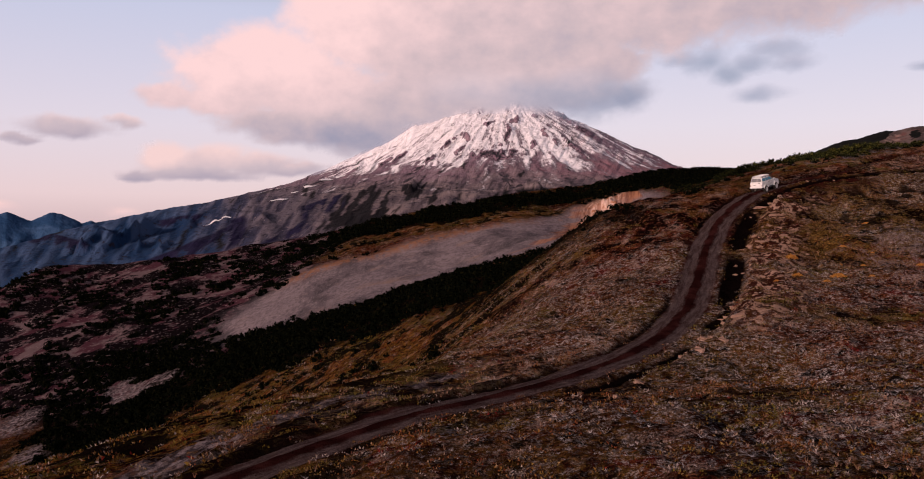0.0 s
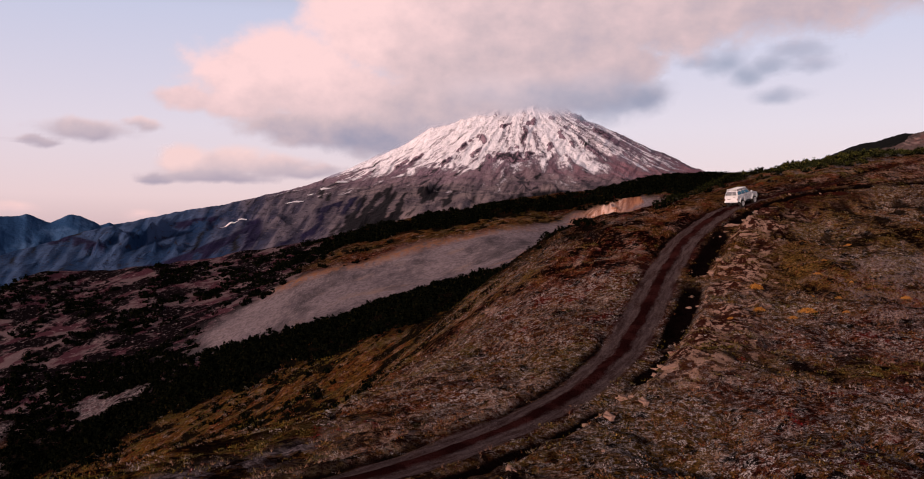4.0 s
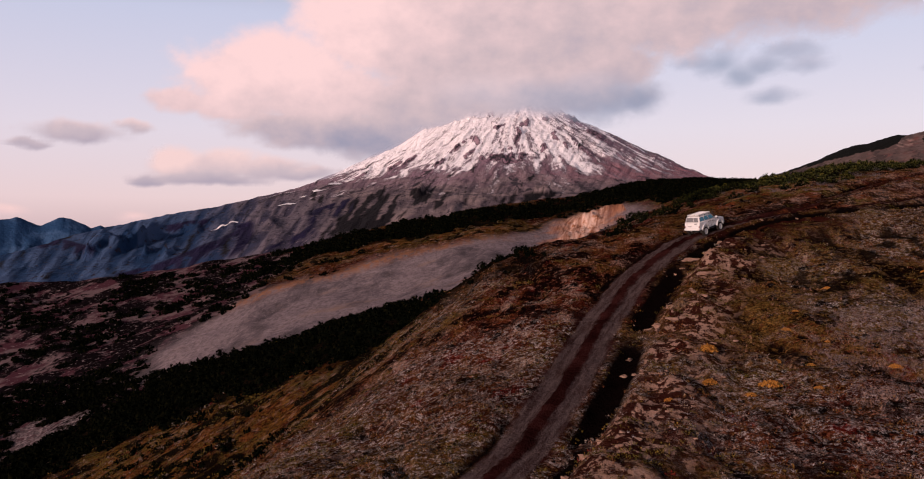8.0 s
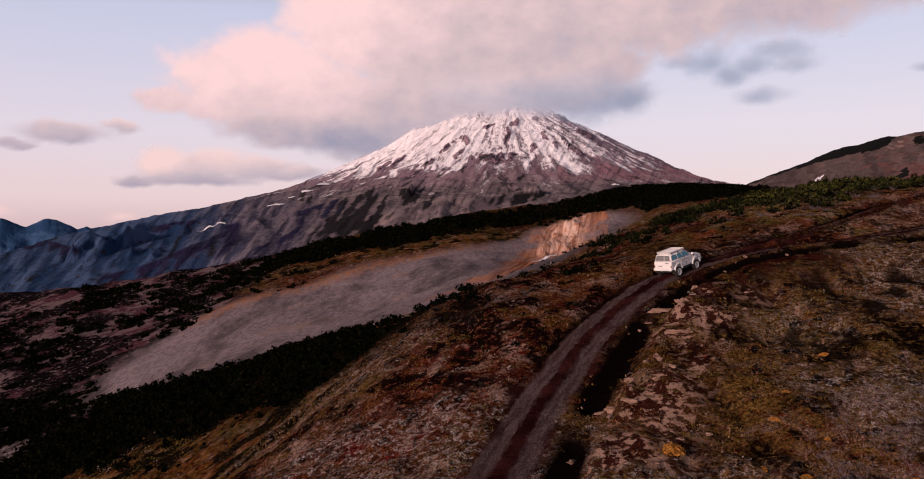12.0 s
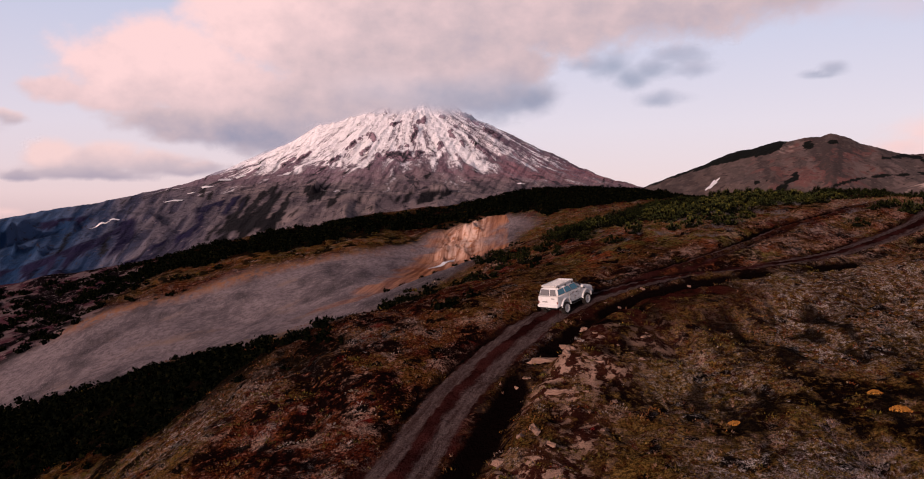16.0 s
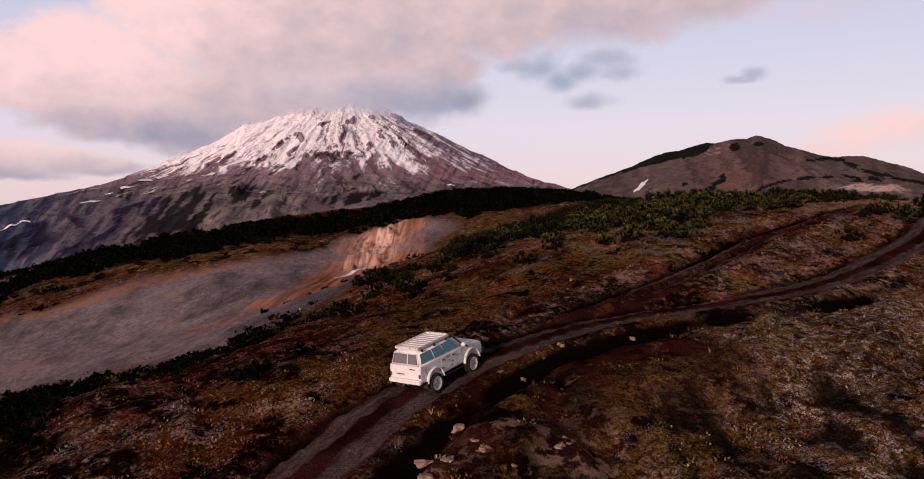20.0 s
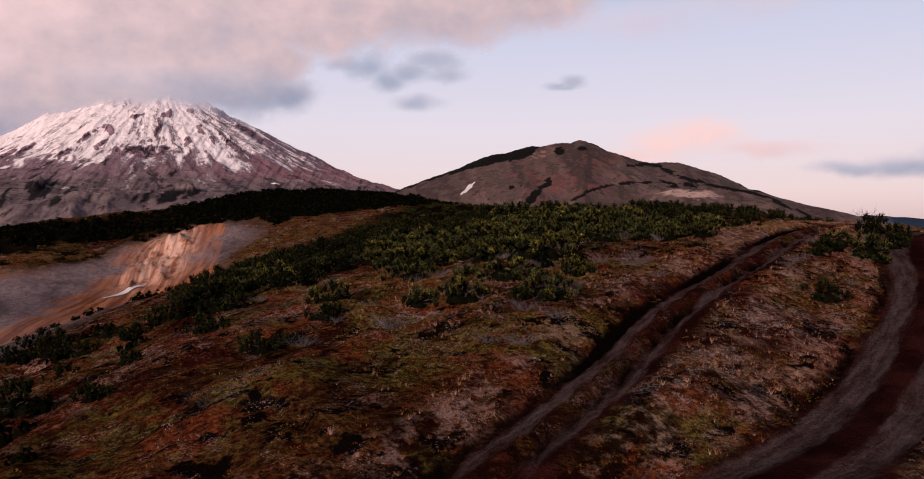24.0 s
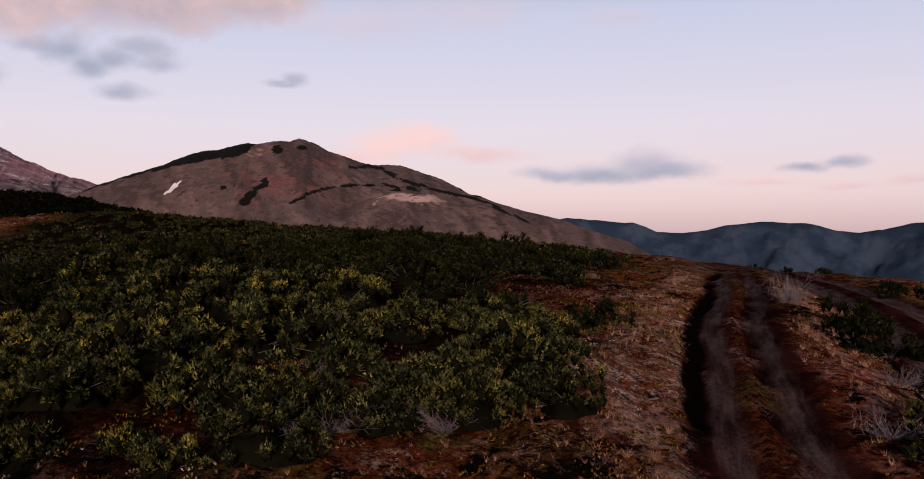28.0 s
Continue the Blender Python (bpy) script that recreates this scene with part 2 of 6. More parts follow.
def lie(x, y):
    """Height and zones of the ground at places in the plan (flat arrays)."""
    x, y = np.asarray(x, float).ravel(), np.asarray(y, float).ravel()
    z = broad(x, y)
    zone = {}
    dm, im = along(MAIN, x, y)
    db, ib = along(BRANCH, x, y)
    am, ab = np.abs(dm), np.abs(db)
    near = np.minimum(am, ab)
    # hummocks, gullies and tussocks
    hum = (fbm(x / 9, y / 9, 3, 11) - 0.5) * 1.5 + (fbm(x / 2.6, y / 2.6, 3, 5) - 0.5) * 0.55
    cut = ridged(x / 7 + 0.2 * y / 7, y / 16, 3, 31)
    scree = sstep(-6, 6, inside(SCREE, x, y) + 16 * (fbm(x / 20, y / 20, 3, 3) - 0.5))
    hum = hum * (1 - 0.55 * scree) - 0.5 * sstep(0.62, 0.9, cut) * (1 - scree)
    df, jf = along(FLOW, x, y)
    sf = jf / len(FLOW)
    scarp = sstep(-3, 9, 12 - np.where(df < 0, 0.55, 1.0) * np.abs(df) + 5 * sf + 19 * (fbm(x / 9, y / 9, 4, 6) - 0.5)) * (1 - 0.45 * sstep(0.50, 0.95, sf)) * sstep(334, 322, y)
    crags = sstep(0.45, 0.15, sf) * sstep(0, 8, 11 - np.abs(df + 1))
    z = z + crags * 4.2 * (ridged(x / 7, y / 12 + x / 20, 3, 36) - 0.45)
    far = sstep(150, 260, y)
    hum = hum + far * ((fbm(x / 30, y / 30, 4, 8) - 0.5) * 3.4) * (1 - 0.85 * sstep(60, 85, x))
    calm = sstep(1.6, 5.5, near)
    z = z + hum * calm
    # the tracks, their ruts, the ditch and the cut bank on the right of the climb
    w = 1 - sstep(1.9, 4.2, am)
    z = z * (1 - w) + ZM[im] * w
    v = (1 - sstep(1.5, 3.4, ab)) * (1 - w)
    z = z * (1 - v) + ZB[ib] * v
    wob = 0.3 * (fbm(x / 3, y / 3, 2, 77) - 0.5)
    rut_m = np.exp(-((np.abs(dm + wob) - 0.95) / 0.60)**4)
    rut_b = np.exp(-((np.abs(db + 0.05 + wob) - 0.64) / 0.42)**4) * (1 - w)
    worn = sstep(0.30, 0.55, fbm(x / 6, y / 6, 2, 66))
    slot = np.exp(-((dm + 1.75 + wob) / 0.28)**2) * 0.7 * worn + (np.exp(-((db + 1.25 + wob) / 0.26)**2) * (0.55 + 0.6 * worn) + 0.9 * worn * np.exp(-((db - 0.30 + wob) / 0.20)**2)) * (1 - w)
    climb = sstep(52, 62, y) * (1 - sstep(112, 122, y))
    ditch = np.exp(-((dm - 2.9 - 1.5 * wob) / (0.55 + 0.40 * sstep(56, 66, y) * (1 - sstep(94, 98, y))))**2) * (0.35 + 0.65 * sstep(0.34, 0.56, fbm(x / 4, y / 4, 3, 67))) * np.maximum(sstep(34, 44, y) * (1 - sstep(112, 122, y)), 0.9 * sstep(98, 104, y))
    bank = sstep(3.5, 4.8, dm) * (1 - sstep(6.5, 10.5, dm)) * climb * (1 - 0.6 * sstep(95, 102, y))
    berm = np.exp(-((dm + 2.5) / 0.6)**2) * sstep(30, 50, y)
    z = z - 0.16 * rut_m - 0.18 * rut_b - 0.55 * ditch - 0.38 * slot + 0.75 * bank * (0.6 + 0.8 * fbm(x / 1.5, y / 1.5, 2, 4)) + 0.1 * berm
    z = z + (fbm(x / 0.9, y / 0.9, 2, 21) - 0.5) * (0.10 + 0.26 * sstep(1.4, 3.0, near)) * (1 - far)
    ragged = 0.55 * (fbm(x / 1.2, y / 1.2, 3, 9) - 0.5)
    zone["road"] = np.maximum(1 - sstep(1.35, 2.0, am + ragged * 2), (1 - sstep(1.0, 1.4, ab + ragged * 1.6)) * (0.35 + 0.65 * sstep(0.15, 0.5, ab + ragged)))
    zone["track"] = np.maximum(rut_m, rut_b) * (0.6 + 0.7 * fbm(x / 2, y / 2, 3, 91)) * (1 - np.where(ab < am, 0.26, 0.16) * sstep(92, 104, y))
    zone["bank"] = np.clip(bank + 0.3 * ditch, 0, 1) * (1 - 0.8 * sstep(92, 97, y))
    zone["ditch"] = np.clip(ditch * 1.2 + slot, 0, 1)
    zone["scree"] = scree
    edge = inside(SCREE, x, y) + 10 * (fbm(x / 14, y / 14, 3, 93) - 0.5)
    zone["lime"] = sstep(1.3, 0.7, np.hypot((x + 7) / 9, (y - 179) / 7) + 3 * (fbm(x / 5, y / 5, 3, 95) - 0.5)) + 0.8 * sstep(1.3, 0.7, np.hypot((x - 6) / 7, (y - 171) / 5) + 3 * (fbm(x / 5, y / 5, 3, 96) - 0.5))
    zone["fringe"] = sstep(-8, 0, edge) * sstep(13, 2, edge) * sstep(30, 5, x) * sstep(232, 252, y + 0.45 * x)
    zone["side"] = np.where(ab < am, db, dm) * 3.2
    zone["way"] = np.where(ab < am, ib, im) * 0.35
    zone["scarp"], zone["crags"], zone["across"], zone["downhill"] = scarp, crags, df, sf * 90
    wild = fbm(x / 15, y / 15, 3, 141) - 0.5
    strip = sstep(5, -4, x - 9 - 0.45 * (y - 100) + 14 * wild) * sstep(66, 76, y) * sstep(150, 135, y)
    zone["gold"] = np.maximum(sstep(18, -14, x + 26 * wild) * sstep(210, 180, y), strip) + sstep(-4, 6, 9 - np.abs(y - 318 - 0.12 * x + 20 * wild))
    zone["stony"] = sstep(-42, -66, x + 24 * wild) * sstep(185, 215, y + 20 * wild)
    spots = [((x + 85) / 9, (y - 203) / 6), ((x + 92) / 4, (y - 210) / 5), ((x + 100) / 5, (y - 180) / 9), ((x + 113) / 5, (y - 204) / 7)]
    rocky = np.maximum.reduce([sstep(1.15, 0.75, np.hypot(*p) + 1.4 * wild) for p in spots])
    zone["outcrop"] = np.maximum(rocky, np.exp(-((dm + 7.5 + 6 * wild) / 2.0)**2) * sstep(3, -4, x) * sstep(70, 60, y))
    zone["straw"] = np.exp(-((dm + 3.4 + 2 * wild) / 1.3)**2) * sstep(36, 46, y) * (1 - sstep(56, 66, y)) + 0.55 * np.exp(-((near - 2.3 + 2 * wild) / 0.7)**2) * sstep(102, 108, y)
    zone["dusky"] = np.clip(0.5 * sstep(1.2, 0.6, np.hypot((x - 46) / 24, (y - 96) / 20) + 1.6 * wild) + sstep(1.2, 0.7, np.hypot((x - 34) / 16, (y - 113) / 9) + 1.6 * wild) + sstep(1.2, 0.7, np.hypot((x - 74) / 9, (y - 122) / 5) + 1.6 * wild) + sstep(1.2, 0.7, np.hypot((x - 63.5) / 7, (y - 117.5) / 4) + 1.6 * wild), 0, 1)
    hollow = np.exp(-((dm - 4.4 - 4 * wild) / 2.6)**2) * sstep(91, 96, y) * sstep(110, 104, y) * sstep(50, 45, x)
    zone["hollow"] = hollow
    zone["olive"] = np.maximum(sstep(1.25, 0.7, np.hypot((x - 45) / 21, (y - 88) / 21) + 1.6 * wild), 0.8 * sstep(0.50, 0.58, fbm(x / 13, y / 13, 3, 149)))
    zone["moss"] = sstep(0.46, 0.56, fbm(x / 4.5, y / 4.5, 3, 143)) * sstep(102, 110, y) * sstep(34, 40, x)
    zone["pit_shade"] = sstep(0.60, 0.66, fbm(x / 1.0, y / 2.6, 2, 34)) * sstep(36, 40, x) * sstep(58, 50, x) * sstep(80, 84, y) * sstep(101, 96, y)
    zone["lichen"] = 0.75 * np.clip(sstep(1.15, 0.7, np.hypot((x - 9) / 15, (y - 78) / 24) + 2 * wild) + sstep(1.2, 0.7, np.hypot((x - 24) / 22, (y - 48) / 19) + 2 * wild) + sstep(1.2, 0.7, np.hypot((x - 33) / 12, (y - 64) / 12) + 2 * wild)
                             + sstep(1.2, 0.6, np.hypot((x - 8) / 13, (y - 35) / 9) + 2 * wild) + sstep(1.2, 0.6, np.hypot((x - 42) / 6, (y - 79) / 5) + 2 * wild) + 0.9 * sstep(1.2, 0.6, np.hypot((x - 54) / 12, (y - 97) / 8) + 2 * wild) + 0.5 * sstep(1.2, 0.7, np.hypot((x - 40) / 5, (y - 90) / 5) + 3 * wild) + sstep(1.2, 0.7, np.hypot((x - 71) / 2.6, (y - 130) / 1.6) + 2 * wild), 0, 1)
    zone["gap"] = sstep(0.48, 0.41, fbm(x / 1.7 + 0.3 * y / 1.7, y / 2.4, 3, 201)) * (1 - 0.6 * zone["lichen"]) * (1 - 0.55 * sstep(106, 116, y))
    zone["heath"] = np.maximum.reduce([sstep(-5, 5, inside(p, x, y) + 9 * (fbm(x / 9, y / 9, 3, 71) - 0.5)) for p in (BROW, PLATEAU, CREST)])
    return z, zone


def spread(lo, mid_lo, fine_lo, fine_hi, mid_hi, hi, step, mid):
    """Steps that are fine in the middle, wider on the near slopes and coarse beyond."""
    def side(start, edge, end):
        out, v, d = [], start, step
        while v < end:
            d = min(d * 1.05, mid) if v < edge else d * 1.25
            v += d
            out.append(v)
        return out

    right = side(fine_hi, mid_hi, hi)
    left = [-v for v in side(-fine_lo, -mid_lo, -lo)]
    return np.array(sorted(left + list(np.arange(fine_lo, fine_hi + step / 2, step)) + right))


# ---- ground materials ----
g = Mat("heath_ground", 0.95, 0.0, 0.0)
n_big, n_mid, n_small, n_fine = g.noise(0.09, 4), g.noise(0.45, 5, shift=4), g.noise(2.2, 6, rough=0.7), g.noise(7, 6, rough=0.75)
veg = g.mix(g.step(n_big, 0.42, 0.60), (0.105, 0.032, 0.013), (0.100, 0.058, 0.016))
veg = g.mix(g.step(n_mid, 0.47, 0.58), veg, (0.058, 0.014, 0.008))
veg = g.mix(g.step(n_small, 0.55, 0.66), veg, (0.24, 0.122, 0.088))
veg = g.mix(g.step(n_fine, 0.52, 0.45), veg, (0.014, 0.004, 0.003))
veg = g.mix(g.step(g.noise(0.4, 5, shift=70, rough=0.6), 0.60, 0.66), veg, (0.080, 0.009, 0.007))
veg = g.mix(g.math("MULTIPLY", g.step(g.noise(0.5, 5, shift=80, rough=0.6), 0.55, 0.61), g.step(n_fine, 0.44, 0.56)), veg, (0.30, 0.225, 0.19))
veg = g.mix(g.step(n_fine, 0.60, 0.68), veg, (0.26, 0.155, 0.110))
veg = g.mix(g.math("MULTIPLY", g.attr("dusky"), g.step(g.noise(0.55, 5, shift=61, rough=0.65), 0.40, 0.58)), veg, (0.026, 0.007, 0.005))
veg = g.times(veg, (1.20, 0.95, 0.85))
veg = g.mix(g.math("MULTIPLY", g.attr("olive"), g.math("MULTIPLY", g.step(n_small, 0.38, 0.54), 0.85)), veg, g.mix(g.step(g.noise(6, 6, rough=0.75, shift=91), 0.42, 0.60), (0.032, 0.018, 0.006), (0.215, 0.122, 0.031)))
veg = g.mix(g.math("MULTIPLY", g.attr("moss"), g.step(n_small, 0.40, 0.55)), veg, g.mix(g.step(g.noise(6, 6, rough=0.75, shift=91), 0.42, 0.60), g.mix(g.step(g.noise(0.32, 5, shift=99, rough=0.6), 0.47, 0.55), (0.085, 0.016, 0.008), (0.040, 0.032, 0.009)), g.mix(g.step(g.noise(0.32, 5, shift=99, rough=0.6), 0.47, 0.55), (0.210, 0.062, 0.022), (0.170, 0.125, 0.030))))
veg = g.mix(g.math("MULTIPLY", g.attr("straw"), g.math("MULTIPLY", g.step(n_small, 0.42, 0.56), g.step(g.noise(0.6, 5, shift=103, rough=0.65), 0.45, 0.54))), veg, (0.42, 0.27, 0.23))
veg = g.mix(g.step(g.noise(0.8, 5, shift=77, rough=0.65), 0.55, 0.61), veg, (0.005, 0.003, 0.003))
lichen = g.math("MULTIPLY", g.math("ADD", g.attr("lichen"), g.math("MULTIPLY", g.step(g.noise(0.13, 4, shift=31), 0.56, 0.64), 0.35)), g.math("MULTIPLY", g.step(g.noise(2.6, 7, rough=0.75, shift=8), 0.49, 0.57), g.step(g.noise(11, 3, rough=0.6, shift=6), 0.42, 0.58)))
veg = g.mix(lichen, veg, (0.62, 0.53, 0.51))
pale = g.math("MULTIPLY", g.step(g.noise(0.75, 5, shift=57, rough=0.65), 0.53, 0.60), g.step(g.noise(13, 4, shift=58, rough=0.7), 0.54, 0.62))
veg = g.mix(g.math("MULTIPLY", pale, 0.75), veg, (0.40, 0.28, 0.245))
gold = g.math("MULTIPLY", g.attr("gold"), g.step(n_small, 0.44, 0.58))
leafy = g.mix(g.step(g.noise(0.10, 5, shift=47), 0.46, 0.58), (0.170, 0.082, 0.014), (0.094, 0.072, 0.015))
leafy = g.mix(g.step(g.noise(0.25, 5, shift=63), 0.54, 0.62), leafy, (0.170, 0.052, 0.014))
veg = g.mix(g.math("MULTIPLY", gold, 0.75), veg, leafy)
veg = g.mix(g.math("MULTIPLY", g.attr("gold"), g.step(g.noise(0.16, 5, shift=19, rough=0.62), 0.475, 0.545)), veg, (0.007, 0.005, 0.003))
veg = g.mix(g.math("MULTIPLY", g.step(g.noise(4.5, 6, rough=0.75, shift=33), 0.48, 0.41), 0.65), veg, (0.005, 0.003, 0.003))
# gaps between cushions, and pits: shade put into the colour as near black
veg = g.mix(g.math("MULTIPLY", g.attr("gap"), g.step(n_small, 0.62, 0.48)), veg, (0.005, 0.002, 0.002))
veg = g.mix(g.math("MULTIPLY", g.attr("pit_shade"), 0.9), veg, (0.005, 0.003, 0.003))
# ground of the scrub zones: near black, mottled slightly lighter
scrub_floor = g.mix(g.step(n_small, 0.45, 0.66), (0.002, 0.002, 0.0015), (0.010, 0.006, 0.004))
veg = g.mix(g.math("MULTIPLY", g.attr("heath"), 0.97), veg, scrub_floor)
mauve = g.mix(g.step(g.noise(0.12, 7, shift=66, rough=0.62), 0.44, 0.56), (0.060, 0.022, 0.030), (0.130, 0.086, 0.090))
mauve = g.mix(g.step(g.noise(0.09, 7, shift=26, rough=0.68), 0.455, 0.505), mauve, (0.006, 0.004, 0.005))
mauve = g.mix(g.step(g.noise(0.7, 5, shift=29, rough=0.7), 0.58, 0.66), mauve, (0.22, 0.165, 0.165))
veg = g.mix(g.attr("stony"), veg, mauve)
shale = g.mix(g.step(g.noise(1.3, 7, shift=37, rough=0.7), 0.44, 0.60), (0.045, 0.034, 0.038), (0.250, 0.195, 0.200))
veg = g.mix(g.math("MULTIPLY", g.attr("outcrop"), g.step(g.noise(0.6, 5, shift=39, rough=0.65), 0.40, 0.52)), veg, shale)
stones = g.mix(g.step(g.noise(0.9, 8, stretch=(1, 0.6, 0.8), rough=0.75), 0.38, 0.64), (0.140, 0.107, 0.114), (0.270, 0.204, 0.214))
stones = g.mix(g.step(g.noise(0.055, 5, shift=12, rough=0.6), 0.56, 0.74), stones, (0.25, 0.165, 0.140))
stones = g.mix(g.step(g.noise(0.06, 8, stretch=(1, 0.35, 0.7), shift=52, rough=0.66), 0.47, 0.63), stones, (0.078, 0.062, 0.068))
stones = g.mix(g.step(g.noise(1.8, 5, stretch=(1, 0.6, 0.8), shift=71, rough=0.8), 0.60, 0.74), stones, (0.36, 0.30, 0.295))
stones = g.mix(g.step(g.noise(1.4, 5, stretch=(1, 0.6, 0.8), shift=75, rough=0.8), 0.62, 0.74), stones, (0.085, 0.064, 0.066))
stones = g.mix(g.math("MULTIPLY", g.attr("fringe"), g.step(g.noise(0.5, 6, stretch=(1, 0.4, 0.6), rough=0.7, shift=21), 0.36, 0.58)), stones, (0.30, 0.135, 0.075))
stones = g.mix(g.math("MULTIPLY", g.attr("lime"), g.step(n_small, 0.40, 0.54)), stones, g.mix(g.step(n_mid, 0.42, 0.58), (0.150, 0.062, 0.016), (0.150, 0.112, 0.020)))
stones = g.mix(g.step(g.noise(4.5, 3, shift=107, rough=0.6), 0.62, 0.70), stones, (0.46, 0.39, 0.385))
col = g.mix(g.attr("scree"), veg, stones)
lane_uv = g.n.new("ShaderNodeCombineXYZ")
g.l.new(g.math("MULTIPLY", g.attr("across"), 0.55), lane_uv.inputs[0])
g.l.new(g.math("MULTIPLY", g.attr("downhill"), 0.035), lane_uv.inputs[1])
rill = g.n.new("ShaderNodeTexNoise")
rill.inputs["Scale"].default_value, rill.inputs["Detail"].default_value, rill.inputs["Roughness"].default_value = 1.0, 7.0, 0.65
g.l.new(lane_uv.outputs[0], rill.inputs["Vector"])
ochre = g.mix(g.step(rill.outputs["Fac"], 0.40, 0.62), (0.185, 0.066, 0.036), (0.46, 0.195, 0.105))
ochre = g.mix(g.math("MULTIPLY", g.attr("crags"), g.step(g.noise(0.30, 6, shift=3, rough=0.65), 0.36, 0.52)), ochre, g.mix(g.step(rill.outputs["Fac"], 0.42, 0.56), (0.34, 0.175, 0.125), (0.66, 0.44, 0.36)))
col = g.mix(g.math("MULTIPLY", g.attr("scarp"), g.step(g.math("ADD", g.math("MULTIPLY", g.attr("scarp"), 0.6), g.noise(0.22, 6, shift=83, rough=0.68)), 0.50, 0.80)), col, ochre)
clay = g.mix(g.step(g.noise(1.5, 6, shift=15, rough=0.65), 0.50, 0.57), (0.036, 0.010, 0.007), (0.40, 0.240, 0.180))
col = g.mix(g.math("MULTIPLY", g.attr("bank"), g.step(g.noise(0.3, 3, shift=5), 0.35, 0.55)), col, clay)
track_uv = g.n.new("ShaderNodeCombineXYZ")
g.l.new(g.attr("side"), track_uv.inputs[0])
g.l.new(g.attr("way"), track_uv.inputs[1])
tread = g.n.new("ShaderNodeTexNoise")
tread.inputs["Scale"].default_value, tread.inputs["Detail"].default_value, tread.inputs["Roughness"].default_value = 1.0, 6.0, 0.7
g.l.new(track_uv.outputs[0], tread.inputs["Vector"])
mud = g.mix(g.step(n_mid, 0.4, 0.65), (0.016, 0.004, 0.004), (0.042, 0.012, 0.011))
grit = g.mix(g.step(g.math("ADD", g.math("MULTIPLY", tread.outputs["Fac"], 0.7), g.math("MULTIPLY", n_fine, 0.3)), 0.40, 0.60), (0.046, 0.026, 0.024), (0.108, 0.076, 0.074))
grit = g.mix(g.step(n_fine, 0.60, 0.68), grit, (0.16, 0.122, 0.118))
lane = g.mix(g.step(g.math("ADD", g.attr("track"), g.math("MULTIPLY", g.math("SUBTRACT", tread.outputs["Fac"], 0.5), 0.8)), 0.25, 0.80), mud, grit)
# the hollow is colour only: maroon soil, near-black patches as its shade
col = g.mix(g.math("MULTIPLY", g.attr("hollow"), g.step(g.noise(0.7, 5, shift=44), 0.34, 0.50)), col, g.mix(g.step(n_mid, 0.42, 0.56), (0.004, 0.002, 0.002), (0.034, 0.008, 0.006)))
col = g.mix(g.attr("road"), col, lane)
# ditch and slots near black: their deep shade put into the colour
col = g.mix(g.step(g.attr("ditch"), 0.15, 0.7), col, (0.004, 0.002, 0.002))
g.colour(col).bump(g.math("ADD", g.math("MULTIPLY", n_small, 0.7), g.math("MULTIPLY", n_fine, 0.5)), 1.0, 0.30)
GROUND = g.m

# ---- the hillside as one sheet ----
gx, gy = spread(-900, -210, -6, 92, 160, 700, 0.40, 2.1), spread(-300, 20, 32, 146, 352, 620, 0.40, 1.9)
X, Y = np.meshgrid(gx, gy)
Z, zones = lie(X, Y)
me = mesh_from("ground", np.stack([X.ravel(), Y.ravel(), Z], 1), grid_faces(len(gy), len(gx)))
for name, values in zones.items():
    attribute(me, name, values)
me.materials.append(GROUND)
tagged(new("ground", me), "autumn heath hillside with two dirt tracks and a scree gully", "ground", kind="structure")


# ---- far country ----
def country(name, x0, x1, nx, y0, y1, ny, height, material, label, extra=None):
    u, v = np.linspace(x0, x1, nx), np.linspace(y0, y1, ny)
    X, Y = np.meshgrid(u, v)
    Z = height(X, Y)
    me = mesh_from(name, np.stack([X.ravel(), Y.ravel(), Z.ravel()], 1), grid_faces(ny, nx))
    if extra:
        for key, values in extra(X, Y, Z).items():
            attribute(me, key, values)
    me.materials.append(material)
    return tagged(new(name, me), label, name.split("_")[-1], kind="structure")


PEAK = (150.0, 4404.0)


